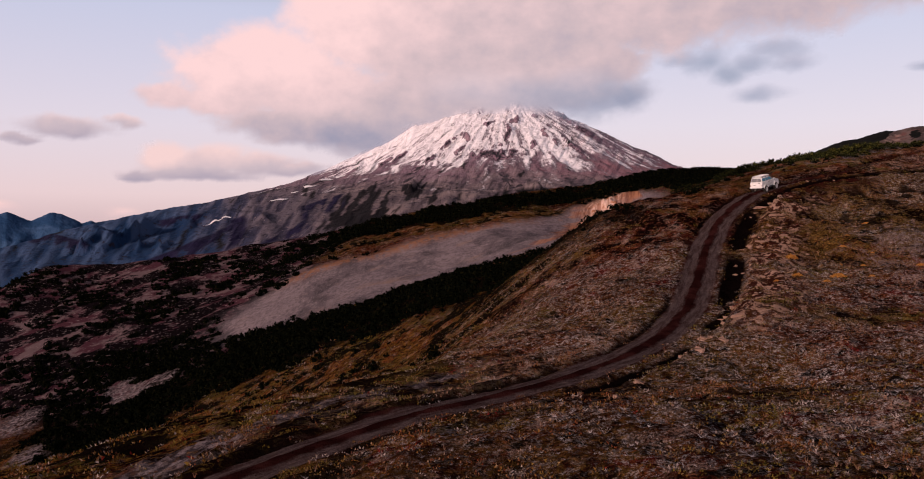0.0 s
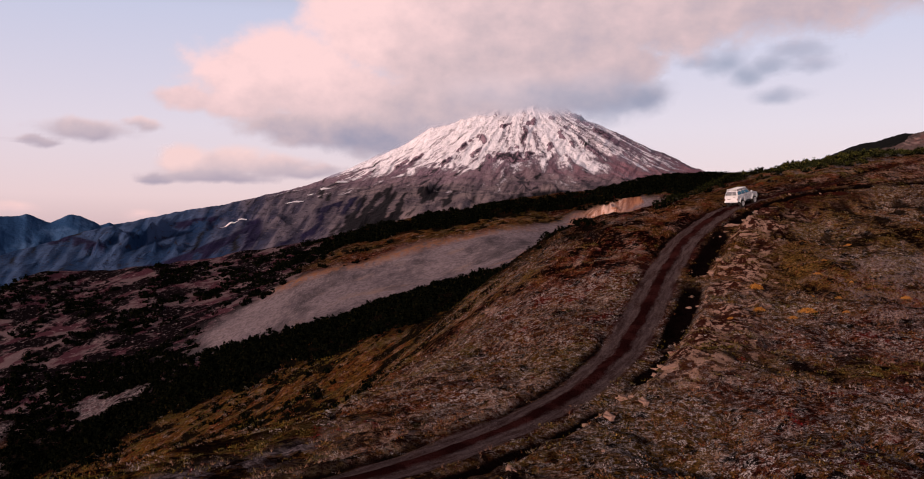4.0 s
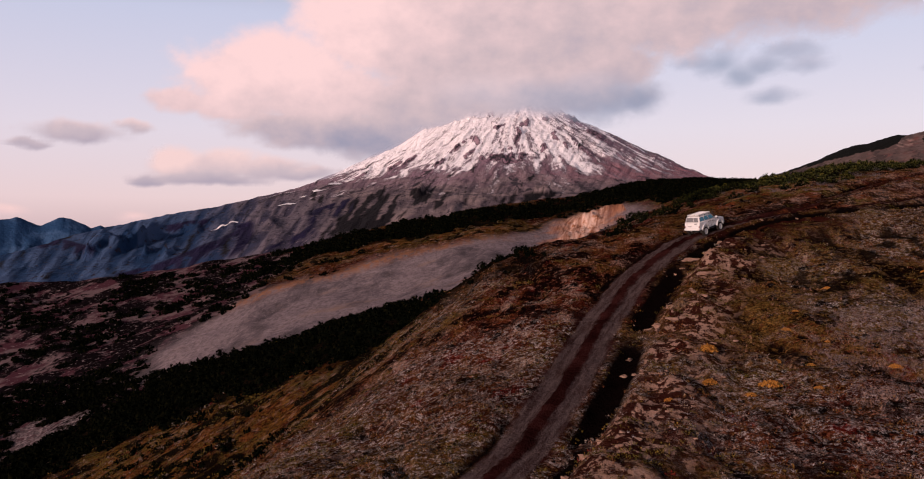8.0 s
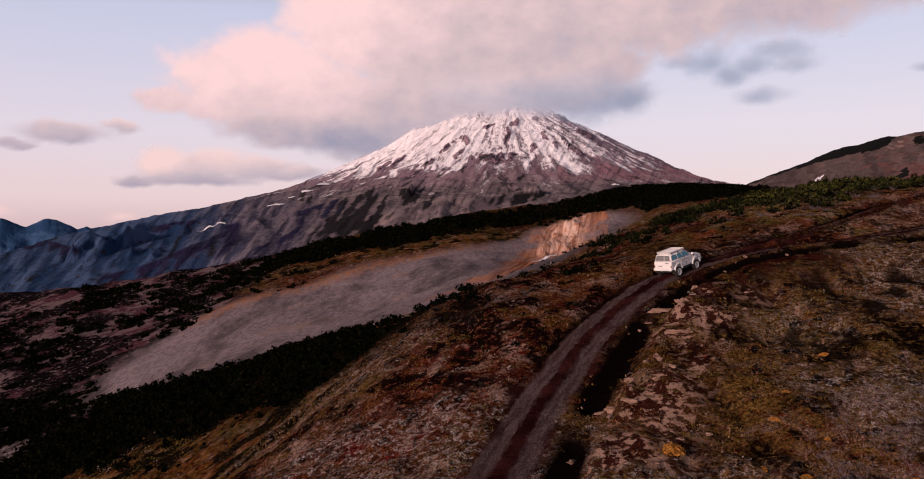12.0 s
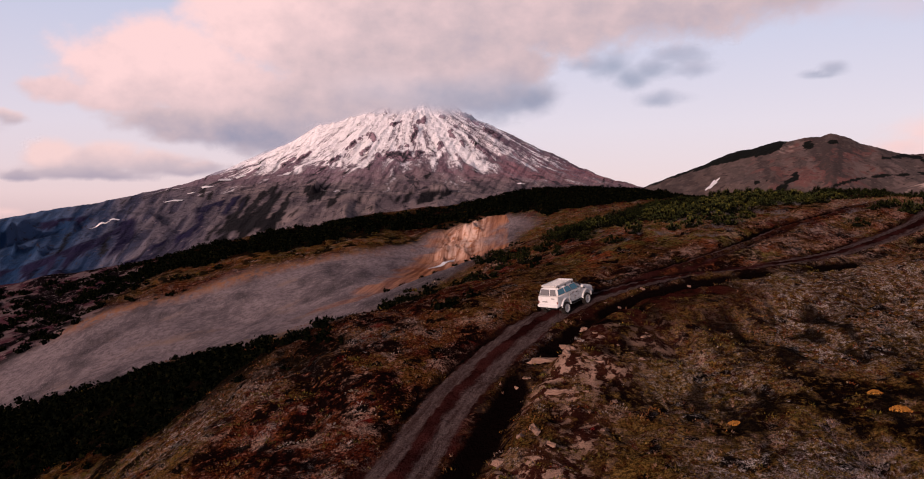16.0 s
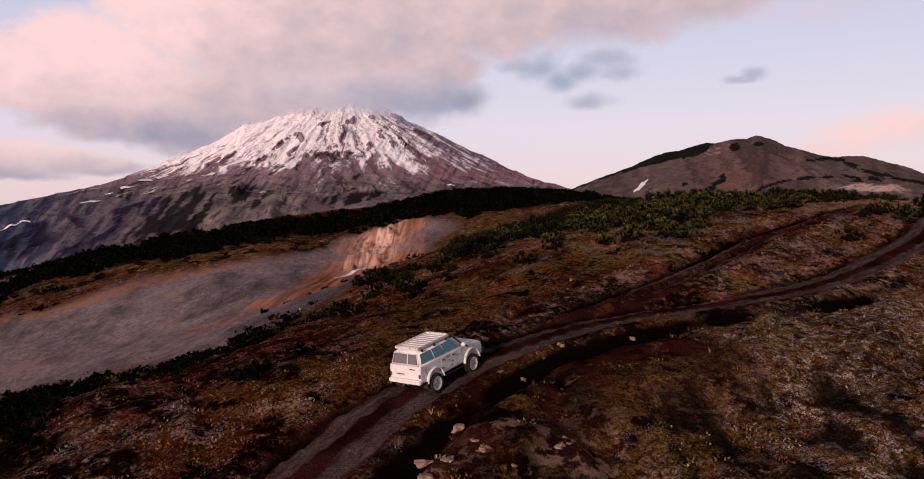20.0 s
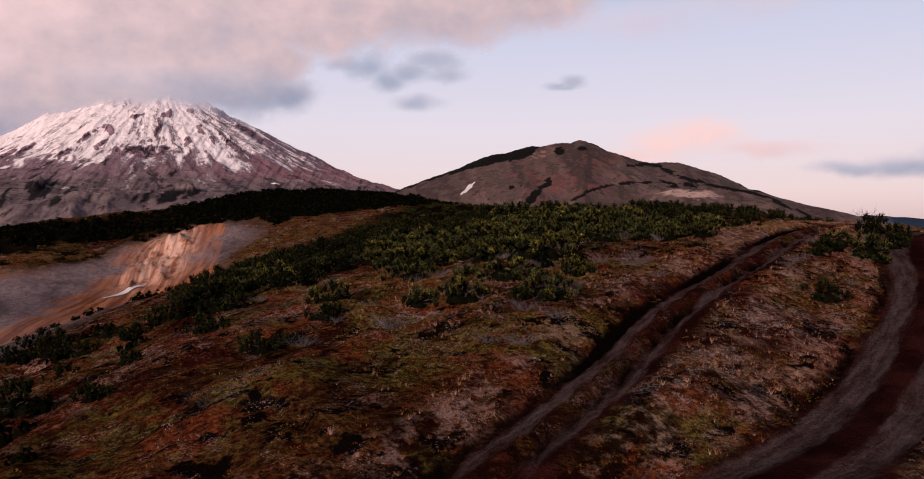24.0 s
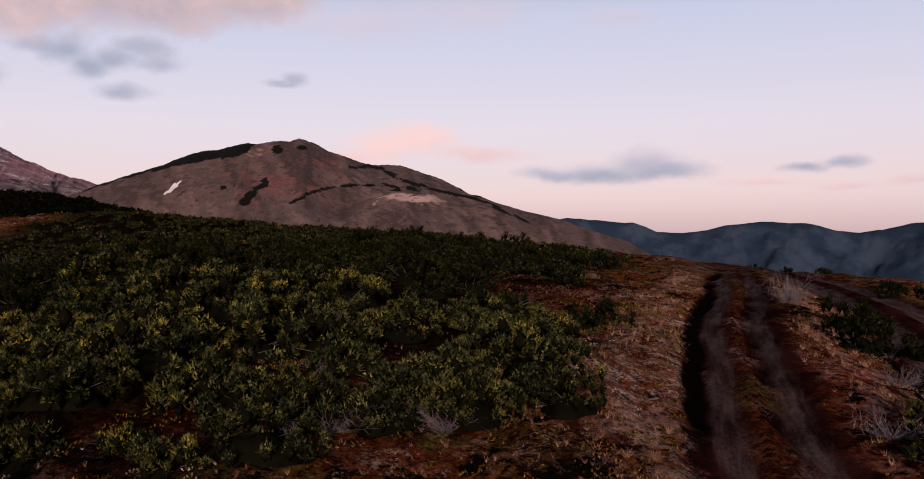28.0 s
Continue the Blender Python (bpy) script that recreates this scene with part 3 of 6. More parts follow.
def volcano_height(x, y):
    dx, dy = x - PEAK[0], y - PEAK[1]
    r, a = np.hypot(dx, dy), np.arctan2(dx, -dy)
    wr = r + 60 * (fbm(x / 260, y / 260, 3, 41) - 0.5)
    h = np.interp(wr, (0, 120, 276, 460, 650, 800, 935, 1100, 1300, 1526, 1800, 2119, 2800, 4000), (880, 772, 660, 566, 477, 402, 340, 276, 218, 162, 106, 40, -105, -245))
    rib = ridged(a * 17 + 0.6 * fbm(x / 200, y / 200, 3, 2), r / 900, 3, 13) - 0.45
    fine = ridged(a * 46, r / 420, 3, 19) - 0.45
    cut = sstep(20, 200, r) * (1 - 0.6 * sstep(900, 1600, r))
    rough = ridged(x / 150 + 0.5 * fbm(x / 90, y / 90, 2, 5), y / 150, 5, 47) - 0.4
    h = h + cut * (12 * rib + 10 * fine + 12 * rough)
    h = h + 46 * sstep(-0.2, -0.9, a) * np.interp(r, (180, 340, 600, 900), (0, 1, 0.8, 0)) - 10 * sstep(0.3, 1.0, a) * np.interp(r, (200, 350, 1100, 1500), (0, 1, 1, 0))
    h = h + 9 * outcrop(*front_plane(x, y, h), 0.9) * (dy < 100) * (r < 1000)
    h = h - 420 * sstep(-1500, -2150, x)
    # the grey spur in front of the cone, cut by gullies
    crest = np.interp(x, (-1300, -900, -600, -420, -180, 40, 210, 420, 800), (-90, 0, 90, 180, 246, 258, 226, 172, 60))
    back = 3250 + 160 * (fbm(x / 500, x * 0 + 2, 2, 91) - 0.5)
    front = np.maximum(0, back - y)
    teeth = ridged(x / 230 + 0.9 * fbm(x / 300, y / 300, 3, 62), y / 520, 5, 61) - 0.42
    spur = crest - 0.42 * front - 0.25 * np.maximum(0, y - back) + teeth * (30 + np.minimum(front, 300) * 0.66)
    # the slate-coloured valley wall further left
    lip = np.interp(x, (-2600, -1500, -1330, -1190, -1090, -960, -800, -620, -420, 100), (-260, -240, -90, 30, 48, 74, 98, 70, 20, -70))
    edge = 2560 + 220 * (fbm(x / 420, x * 0 + 7, 2, 23) - 0.5)
    fall = np.maximum(0, edge - y)
    ribs = ridged(x / 170 + 0.8 * fbm(x / 220, y / 220, 3, 38), y / 480, 5, 37) - 0.42
    wall = lip - 0.46 * fall - 0.05 * np.maximum(0, y - edge) + ribs * (20 + np.minimum(fall, 320) * 0.72)
    # a nearer, lower spur
    lip2 = np.interp(x, (-2000, -1000, -620, -420, -250, -80, 120, 400), (-160, -70, -15, 20, 62, 104, 110, 40))
    near = np.maximum(0, 1900 - y)
    wall2 = lip2 - 0.40 * near - 0.12 * np.maximum(0, y - 1900) + (ridged(x / 110, y / 380, 4, 83) - 0.4) * (8 + np.minimum(near, 250) * 0.22)
    h = np.maximum.reduce([h, spur, wall, wall2])
    return np.maximum(h + 16 * (fbm(x / 60, y / 60, 4, 7) - 0.5), -258)


def sight(x, y, z):
    """Bearing and rise, in degrees, of far places as they lie from the hillside."""
    dx, dy = x - 19, y - 33
    return np.degrees(np.arctan2(dx, dy)), np.degrees(np.arctan2(z - 7.5, np.hypot(dx, dy)))


# rock outcrops on the snow: across from the axis, height, half sizes, lean
OUTCROPS = [(-78, 680, 8, 34, 8), (-90, 612, 40, 9, 15), (-150, 676, 14, 24, 25), (-122, 690, 9, 28, 0), (14, 568, 12, 72, -14), (-62, 492, 30, 13, 5), (148, 508, 16, 30, -20), (200, 572, 16, 40, -25),
            (160, 652, 22, 10, -10), (-60, 446, 120, 24, 3), (-20, 430, 60, 18, 0), (-210, 552, 20, 40, 30), (-300, 512, 95, 14, 38), (-250, 470, 50, 12, 35), (-410, 420, 90, 17, 38),
            (-560, 436, 80, 12, 36), (-640, 410, 60, 16, 36), (-470, 372, 60, 14, 30), (330, 622, 120, 12, -33), (395, 585, 110, 13, -33), (250, 520, 70, 9, -40), (360, 480, 90, 10, -38), (60, 640, 12, 26, -20)]


def front_plane(x, y, z):
    """Places on the cone's front, drawn out from the hillside onto the upright plane through its axis."""
    k = (PEAK[1] - 33) / np.maximum(y - 33, 500)
    return (x - 19) * k - (PEAK[0] - 19), (z - 7.5) * k + 7.5


def outcrop(across, z, wide=1.0):
    """How much bare crag there is at a place on that plane."""
    out = np.zeros(across.shape)
    jag = fbm(across / 26, z / 26, 4, 17) - 0.5
    for cx, cz, ru, rv, lean in OUTCROPS:
        c, q = math.cos(math.radians(lean)), math.sin(math.radians(lean))
        u, w = across - cx, z - cz
        out = np.maximum(out, sstep(1.25, 0.6, np.hypot((u * c + w * q) / (0.8 * ru * wide), (w * c - u * q) / (0.7 * rv * wide)) + 3.0 * jag))
    return out


# shade painted as dark scarps below the valley wall's benches: their upper edges and how deep they fall, in degrees
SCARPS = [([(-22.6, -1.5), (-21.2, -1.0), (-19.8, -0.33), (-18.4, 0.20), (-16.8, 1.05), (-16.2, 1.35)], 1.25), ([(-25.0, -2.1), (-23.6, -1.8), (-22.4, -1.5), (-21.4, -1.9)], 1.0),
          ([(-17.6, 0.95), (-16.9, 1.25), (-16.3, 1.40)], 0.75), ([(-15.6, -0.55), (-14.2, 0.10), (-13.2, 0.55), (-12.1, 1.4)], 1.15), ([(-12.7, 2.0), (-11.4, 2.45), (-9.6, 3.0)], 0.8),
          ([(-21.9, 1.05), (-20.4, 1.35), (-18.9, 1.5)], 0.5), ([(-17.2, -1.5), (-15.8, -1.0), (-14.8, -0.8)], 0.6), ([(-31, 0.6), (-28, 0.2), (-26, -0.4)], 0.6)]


def volcano_zones(x, y, z):
    dx, dy = x - PEAK[0], y - PEAK[1]
    r, a = np.hypot(dx, dy), np.arctan2(dx, -dy)
    bent = a + 0.07 * (fbm(x / 110, y / 110, 3, 2) - 0.5)
    streak = 0.50 * fbm(bent * 34, r / 330, 4, 29) + 0.30 * fbm(bent * 95, r / 210, 3, 30) + 0.20 * fbm(x / 16, y / 16, 3, 33)
    streak = np.clip(0.5 + (streak - 0.5) * 3.1, 0, 1)
    across, zz = front_plane(x, y, z)
    west_side, east_side = sstep(-0.25, -0.85, a), sstep(0.10, 0.70, a)
    bare = np.interp(zz, (335, 368, 400, 450, 520, 620, 800), (1.1, 0.82, 0.48, 0.32, 0.20, 0.12, 0.0)) * (1 - west_side) * (1 - east_side)
    bare = bare + west_side * np.interp(zz, (300, 340, 390, 450, 540, 800), (1.08, 0.74, 0.28, 0.08, -0.1, -0.1))
    bare = bare + east_side * np.interp(zz, (325, 370, 420, 500, 600, 680, 800), (1.1, 0.84, 0.68, 0.56, 0.44, 0.34, 0.15))
    crag = outcrop(across, zz) * sstep(0.5, -0.2, (dy - 100) / 300)
    snow = np.where(r < 1500, streak - bare + 0.05 - 1.3 * crag, -1.5)
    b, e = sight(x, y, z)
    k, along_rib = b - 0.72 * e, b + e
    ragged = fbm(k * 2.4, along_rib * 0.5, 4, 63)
    scarp_shade = np.zeros(x.shape)
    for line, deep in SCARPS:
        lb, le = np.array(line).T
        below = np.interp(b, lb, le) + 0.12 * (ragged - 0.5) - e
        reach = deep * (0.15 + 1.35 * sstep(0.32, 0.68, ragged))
        scarp_shade = np.maximum(scarp_shade, sstep(-0.03, 0.06, below) * sstep(reach, reach * 0.75, below) * sstep(lb[0] - 0.2, lb[0] + 0.3, b) * sstep(lb[-1] + 0.2, lb[-1] - 0.3, b))
    # spur scrub and gullies: gully shade put into the colour as near black
    chop = fbm(k * 1.7 + 0.8 * fbm(b * 1.5, e * 1.5, 3, 5), along_rib * 0.55, 5, 61)
    field = np.maximum.reduce([sstep(1.15, 0.55, np.hypot((b + 7.9) / 3.4, (e - 2.0 - 0.35 * (b + 7.9)) / 1.9)), 0.8 * sstep(1.2, 0.6, np.hypot((b - 2.6) / 2.6, (e - 2.9 - 0.12 * (b - 2.6)) / 0.45)),
                               0.6 * sstep(1.2, 0.6, np.hypot((b + 3.6) / 1.6, (e - 3.0) / 0.9)), 0.7 * sstep(1.2, 0.6, np.hypot((b + 11.6) / 2.2, (e + 0.6 - 0.5 * (b + 11.6)) / 0.5))])
    scrub = sstep(0.0, 0.05, chop - 0.72 + 0.345 * field)
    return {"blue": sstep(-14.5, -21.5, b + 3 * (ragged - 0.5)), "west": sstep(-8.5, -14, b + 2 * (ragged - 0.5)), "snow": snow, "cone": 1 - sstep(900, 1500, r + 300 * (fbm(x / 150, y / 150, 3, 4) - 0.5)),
            "red": sstep(-0.4, 0.5, a) * (1 - sstep(380, 480, zz)), "scarp_shade": scarp_shade, "scrub": scrub, "rib": ragged, "chute": streak, "ang": a, "rad": r / 100}


v = Mat("volcano_rock", 0.95)
grit_big, grit_small = v.noise(0.010, 7, rough=0.62), v.noise(0.05, 7, rough=0.72, shift=49)
grey = v.mix(v.step(grit_big, 0.40, 0.60), (0.098, 0.074, 0.085), (0.210, 0.157, 0.158))
# slate rock; distance haze put into the colour turns it bluer westward
hazy_slate = v.mix(v.step(v.attr("rib"), 0.36, 0.62), (0.046, 0.040, 0.064), (0.135, 0.110, 0.132))
hazy_slate = v.mix(v.attr("blue"), hazy_slate, v.mix(v.step(v.attr("rib"), 0.34, 0.64), (0.013, 0.034, 0.086), (0.050, 0.082, 0.160)))
rock = v.mix(v.attr("west"), grey, hazy_slate)
rock = v.mix(v.math("MULTIPLY", v.step(grit_small, 0.56, 0.66), v.math("SUBTRACT", 1.0, v.attr("blue"))), rock, (0.195, 0.152, 0.160))
rock = v.mix(v.step(grit_small, 0.44, 0.36), rock, (0.030, 0.024, 0.034))
cinder = v.mix(v.step(v.attr("chute"), 0.30, 0.75), (0.225, 0.140, 0.182), (0.360, 0.232, 0.276))
cinder = v.mix(v.attr("red"), cinder, v.mix(v.step(v.attr("chute"), 0.25, 0.7), (0.245, 0.118, 0.140), (0.410, 0.222, 0.250)))
cinder = v.mix(v.step(v.attr("snow"), -0.7, -0.10), cinder, (0.160, 0.114, 0.142))
rock = v.mix(v.attr("cone"), rock, cinder)
crag_rock = v.mix(grit_small, (0.016, 0.014, 0.020), (0.070, 0.056, 0.066))
rock = v.mix(v.math("MULTIPLY", v.step(v.attr("snow"), -0.75, -1.05), v.step(v.attr("snow"), -1.45, -1.3)), rock, crag_rock)
rock = v.mix(v.attr("scrub"), rock, (0.012, 0.010, 0.012))
rock = v.mix(v.math("MULTIPLY", v.attr("scarp_shade"), v.step(v.attr("rib"), 0.24, 0.40)), rock, v.mix(grit_small, (0.006, 0.006, 0.024), (0.024, 0.018, 0.050)))
polar = v.n.new("ShaderNodeCombineXYZ")
v.l.new(v.math("MULTIPLY", v.attr("ang"), 60.0), polar.inputs[0])
v.l.new(v.math("MULTIPLY", v.attr("rad"), 0.9), polar.inputs[1])
runnel = v.n.new("ShaderNodeTexNoise")
runnel.inputs["Scale"].default_value, runnel.inputs["Detail"].default_value, runnel.inputs["Roughness"].default_value = 2.4, 9.0, 0.70
v.l.new(polar.outputs[0], runnel.inputs["Vector"])
cover = v.math("ADD", v.attr("snow"), v.math("ADD", v.math("MULTIPLY", v.math("SUBTRACT", v.noise(0.08, 8, rough=0.75), 0.5), 0.7), v.math("MULTIPLY", v.math("SUBTRACT", runnel.outputs["Fac"], 0.5), 1.5)))
v.colour(v.mix(v.step(cover, -0.22, 0.34), rock, (0.86, 0.80, 0.83))).bump(v.math("ADD", v.math("MULTIPLY", v.attr("rib"), 2.0), v.math("MULTIPLY", grit_small, 0.9)), 1.0, 9.0)
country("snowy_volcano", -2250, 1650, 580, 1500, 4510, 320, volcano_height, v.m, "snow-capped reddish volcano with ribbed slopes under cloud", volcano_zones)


def hill_height(x, y):
    dx, dy = x - 357.6, y - 645
    c, s = math.cos(0.5), math.sin(0.5)
    p, q = dx * c - dy * s, dx * s + dy * c
    ridge = np.interp(p, (-420, -260, -200, -138, -100, -75, -40, -20, -8, -2, 2, 8, 20, 46, 73, 104, 162, 230, 330, 500), (-70, 2, 26, 53, 67, 76, 84, 86, 86, 87.5, 87.5, 85.5, 79.5, 71.5, 70.5, 60.5, 32, 2, -32, -80))
    ridge = ridge + 2.5 * (fbm(p / 14, p * 0, 3, 5) - 0.5) + 0.5
    out = np.where(q < 0, -q, q * 0.8)
    h = ridge - 0.30 * out - 0.0006 * out**2
    shoulder = 47 - 0.26 * np.hypot((p - 78) * 0.55, q + 105) - 0.0012 * np.hypot(p - 78, q + 105)**2
    h = np.maximum(h, shoulder)
    h = h + sstep(4, 40, out) * (7 * (ridged(p / 75, q / 240, 3, 15) - 0.5) + 3 * (fbm(x / 22, y / 22, 3, 9) - 0.5))
    return np.maximum(h, -250)


def hill_zones(x, y, z):
    """Dark scrub and pale earth on the hill, laid out by bearing and rise from the plateau."""
    dx, dy = x - 43, y - 99
    b, e = np.degrees(np.arctan2(dx, dy)), np.degrees(np.arctan2(z - 14.6, np.hypot(dx, dy)))
    wob = fbm(x / 6, y / 6, 4, 1) - 0.5
    front = sstep(8, -6, (x - 357.6) * math.sin(0.5) + (y - 645) * math.cos(0.5) - 3)

    def line(points, wide, ragged=0.12):
        k = 10.0
        p = [(q * k, r * k) for q, r in points]
        d = np.abs(along(curve_points(p), (b * k).ravel(), (e * k).ravel())[0]).reshape(b.shape) / k
        return sstep(wide * 1.0, wide * 0.25, d + 1.6 * ragged * wob)

    def spot(cb, ce, rb, re):
        return sstep(1.2, 0.75, np.hypot((b - cb) / rb, (e - ce) / re) + 2.0 * wob)

    crest_b, crest_e = np.array([(16.86, 3.15), (19.06, 4.05), (21.07, 4.63), (22.70, 5.21), (23.92, 5.74), (25.14, 6.07), (26.57, 6.31), (27.18, 6.39)]).T
    deep = np.interp(b, (16.86, 19.06, 21.07, 22.70, 23.92, 25.55, 26.57, 27.10), (0.10, 0.14, 0.16, 0.30, 0.62, 0.85, 0.62, 0.0))
    under = np.interp(b, crest_b, crest_e) - e + 0.35 * wob
    band = sstep(deep, deep * 0.8, under) * (deep > 0.02) * (b > 16.86) * (b < 27.18)
    dark = np.maximum.reduce([band, spot(28.49, 5.95, 0.42, 0.26), spot(29.96, 6.14, 0.3, 0.13), line([(26.37, 2.58), (26.98, 3.23), (27.71, 3.88)], 0.30, 0.3), line([(29.14, 2.45), (29.96, 2.90), (30.85, 3.30), (32.47, 3.66), (35.28, 3.72), (37.27, 3.50)], 0.14, 0.2), line([(33.08, 4.87), (34.68, 4.97), (35.48, 4.64), (36.48, 4.15), (38.05, 3.61)], 0.16, 0.3), line([(38.05, 3.61), (39.61, 3.23), (41.53, 2.81), (43.05, 2.16), (44.72, 1.29)], 0.11, 0.2), line([(34.88, 3.44), (36.48, 3.51), (37.66, 3.33)], 0.10, 0.3),
                              line([(40.39, 3.46), (41.53, 3.05), (42.67, 2.40), (43.98, 1.69)], 0.08, 0.2), line([(31.46, 2.61), (33.28, 2.81), (35.28, 2.79)], 0.12, 0.5) * sstep(0.0, 0.08, wob), spot(25.06, 3.47, 0.35, 0.22) * sstep(-0.02, 0.05, wob), spot(25.88, 3.56, 0.2, 0.3) * sstep(0.0, 0.06, wob)])
    pale = 0.95 * spot(37.27, 2.86, 1.8, 0.24) + 0.8 * line([(34.68, 2.55), (35.28, 2.95), (36.48, 3.14), (37.66, 2.93), (38.84, 2.56)], 0.07, 0.2) + 0.35 * spot(26.78, 5.75, 0.8, 0.35) * sstep(0.0, 0.1, fbm(x / 3, y / 3, 3, 44) - 0.5)
    return {"dark": dark * front, "pale": np.clip(pale * front, 0, 1), "red": spot(29.22, 4.45, 3.2, 1.6), "chalk": fbm(b * 1.6 + 0.9 * e + 2.2 * wob, e * 0.7 + 1.5 * wob, 4, 71)}


h = Mat("red_hill_scree", 0.95)
base = h.mix(h.step(h.noise(0.018, 5), 0.4, 0.62), (0.082, 0.060, 0.057), (0.098, 0.066, 0.060))
base = h.mix(h.math("MULTIPLY", h.attr("red"), h.step(h.noise(0.03, 5, shift=3), 0.36, 0.56)), base, (0.142, 0.062, 0.056))
base = h.mix(h.step(h.attr("chalk"), 0.50, 0.72), base, (0.142, 0.096, 0.088))
base = h.mix(h.step(h.attr("chalk"), 0.46, 0.28), base, (0.058, 0.040, 0.038))
base = h.mix(h.step(h.noise(0.35, 7, rough=0.7, shift=5), 0.56, 0.68), base, (0.165, 0.115, 0.105))
base = h.mix(h.step(h.noise(0.22, 7, rough=0.7, shift=15), 0.44, 0.36), base, (0.042, 0.027, 0.026))
base = h.mix(h.math("MULTIPLY", h.attr("pale"), h.step(h.noise(0.3, 6, rough=0.7, shift=9), 0.34, 0.50)), base, (0.52, 0.36, 0.31))
base = h.mix(h.step(h.math("ADD", h.attr("dark"), h.math("MULTIPLY", h.math("SUBTRACT", h.noise(0.4, 6, rough=0.7, shift=55), 0.5), 1.6)), 0.38, 0.72), base, (0.006, 0.006, 0.005))
h.colour(base).bump(h.noise(0.25, 6), 0.6, 1.5)
country("bare_hill", 20, 800, 500, 380, 900, 240, hill_height, h.m, "bare reddish-brown rounded hill with dark scrub on its crest", hill_zones)

# distance haze is put into these base colours as a blue tint
b = Mat("far_haze_blue", 0.95)
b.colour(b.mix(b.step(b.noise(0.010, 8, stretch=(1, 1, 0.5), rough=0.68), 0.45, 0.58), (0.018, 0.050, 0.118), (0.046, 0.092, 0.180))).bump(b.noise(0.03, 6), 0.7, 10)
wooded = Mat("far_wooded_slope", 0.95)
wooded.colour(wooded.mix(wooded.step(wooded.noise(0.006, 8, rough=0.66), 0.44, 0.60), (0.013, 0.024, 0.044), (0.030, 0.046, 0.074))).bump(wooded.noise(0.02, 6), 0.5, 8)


def far_range(name, bearing0, bearing1, distance, depth, tops, base, seed, label, material=b, jag=0.004):
    """A mountain chain on an arc; tops: bearings and heights of its skyline in degrees."""
    nb, nd = 260, 60
    t, q = np.meshgrid(np.linspace(0, 1, nb), np.linspace(-1, 1, nd))
    bearing = np.radians(bearing0 + (bearing1 - bearing0) * t)
    r = distance + q * depth
    x, y = r * np.sin(bearing), r * np.cos(bearing)
    top = np.interp(np.degrees(bearing), [p[0] for p in tops], [p[1] for p in tops])
    crest = distance * np.tan(np.radians(top)) + distance * jag * (fbm(bearing * 60, t * 0, 4, seed) - 0.5)
    wx, wy = x + 260 * (fbm(x / 300, y / 300, 3, seed) - 0.5), y + 260 * (fbm(x / 300, y / 300, 3, seed + 5) - 0.5)
    rib = ridged(wx / 330, wy / 330, 5, seed + 3) - 0.4
    side = np.clip(np.abs(q) * 2.6, 0, 1) * (1 - np.abs(q))
    z = crest - (crest - base) * np.abs(q)**0.85 + (rib * 0.055 + 0.03 * (fbm(x / 90, y / 90, 4, seed + 9) - 0.5)) * distance * side
    me = mesh_from(name, np.stack([x.ravel(), y.ravel(), np.maximum(z, base).ravel()], 1), grid_faces(nd, nb))
    me.materials.append(material.m)
    return tagged(new(name, me), label, "mountains", kind="structure")


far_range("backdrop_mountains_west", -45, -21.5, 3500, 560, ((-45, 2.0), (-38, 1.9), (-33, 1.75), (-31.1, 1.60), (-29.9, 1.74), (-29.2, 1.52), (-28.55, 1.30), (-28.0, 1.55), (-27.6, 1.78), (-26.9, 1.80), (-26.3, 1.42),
                                                               (-25.75, 1.08), (-25.2, 1.26), (-24.7, 1.0), (-24.2, 0.78), (-23.2, 0.1), (-21.5, -1.2)), -258, 3, "mountain chain in the distance, tinted blue with haze")
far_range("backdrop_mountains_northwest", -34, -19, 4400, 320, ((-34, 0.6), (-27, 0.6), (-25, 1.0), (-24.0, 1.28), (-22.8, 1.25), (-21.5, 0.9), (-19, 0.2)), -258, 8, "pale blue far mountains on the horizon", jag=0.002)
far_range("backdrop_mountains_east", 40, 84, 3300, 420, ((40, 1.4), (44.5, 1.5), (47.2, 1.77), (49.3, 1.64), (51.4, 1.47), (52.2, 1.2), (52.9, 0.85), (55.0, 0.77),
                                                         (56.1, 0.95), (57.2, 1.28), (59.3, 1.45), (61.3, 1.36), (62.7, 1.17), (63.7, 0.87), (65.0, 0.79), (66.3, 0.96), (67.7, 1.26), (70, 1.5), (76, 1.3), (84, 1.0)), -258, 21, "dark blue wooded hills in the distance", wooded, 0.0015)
far_range("backdrop_mountains_northeast", 62, 84, 4300, 300, ((62, 0.3), (65.4, 0.55), (66.0, 0.72), (66.8, 0.55), (69.2, 1.10), (72, 1.3), (84, 1.3)), -258, 33, "haze-blue peaks behind the wooded hills", jag=0.002)

m = Mat("valley_floor", 0.95)
m.colour(m.mix(m.step(m.noise(0.005, 5), 0.4, 0.6), (0.030, 0.036, 0.044), (0.055, 0.055, 0.055)))
me = bpy.data.meshes.new("valley")
bm = bmesh.new()
bmesh.ops.create_circle(bm, cap_ends=True, segments=96, radius=4950)
bm.to_mesh(me)
bm.free()
me.materials.append(m.m)
valley = tagged(new("valley", me), "dark valley floor far below the hillside", "valley", kind="structure")
valley.location = (20, 60, -256)


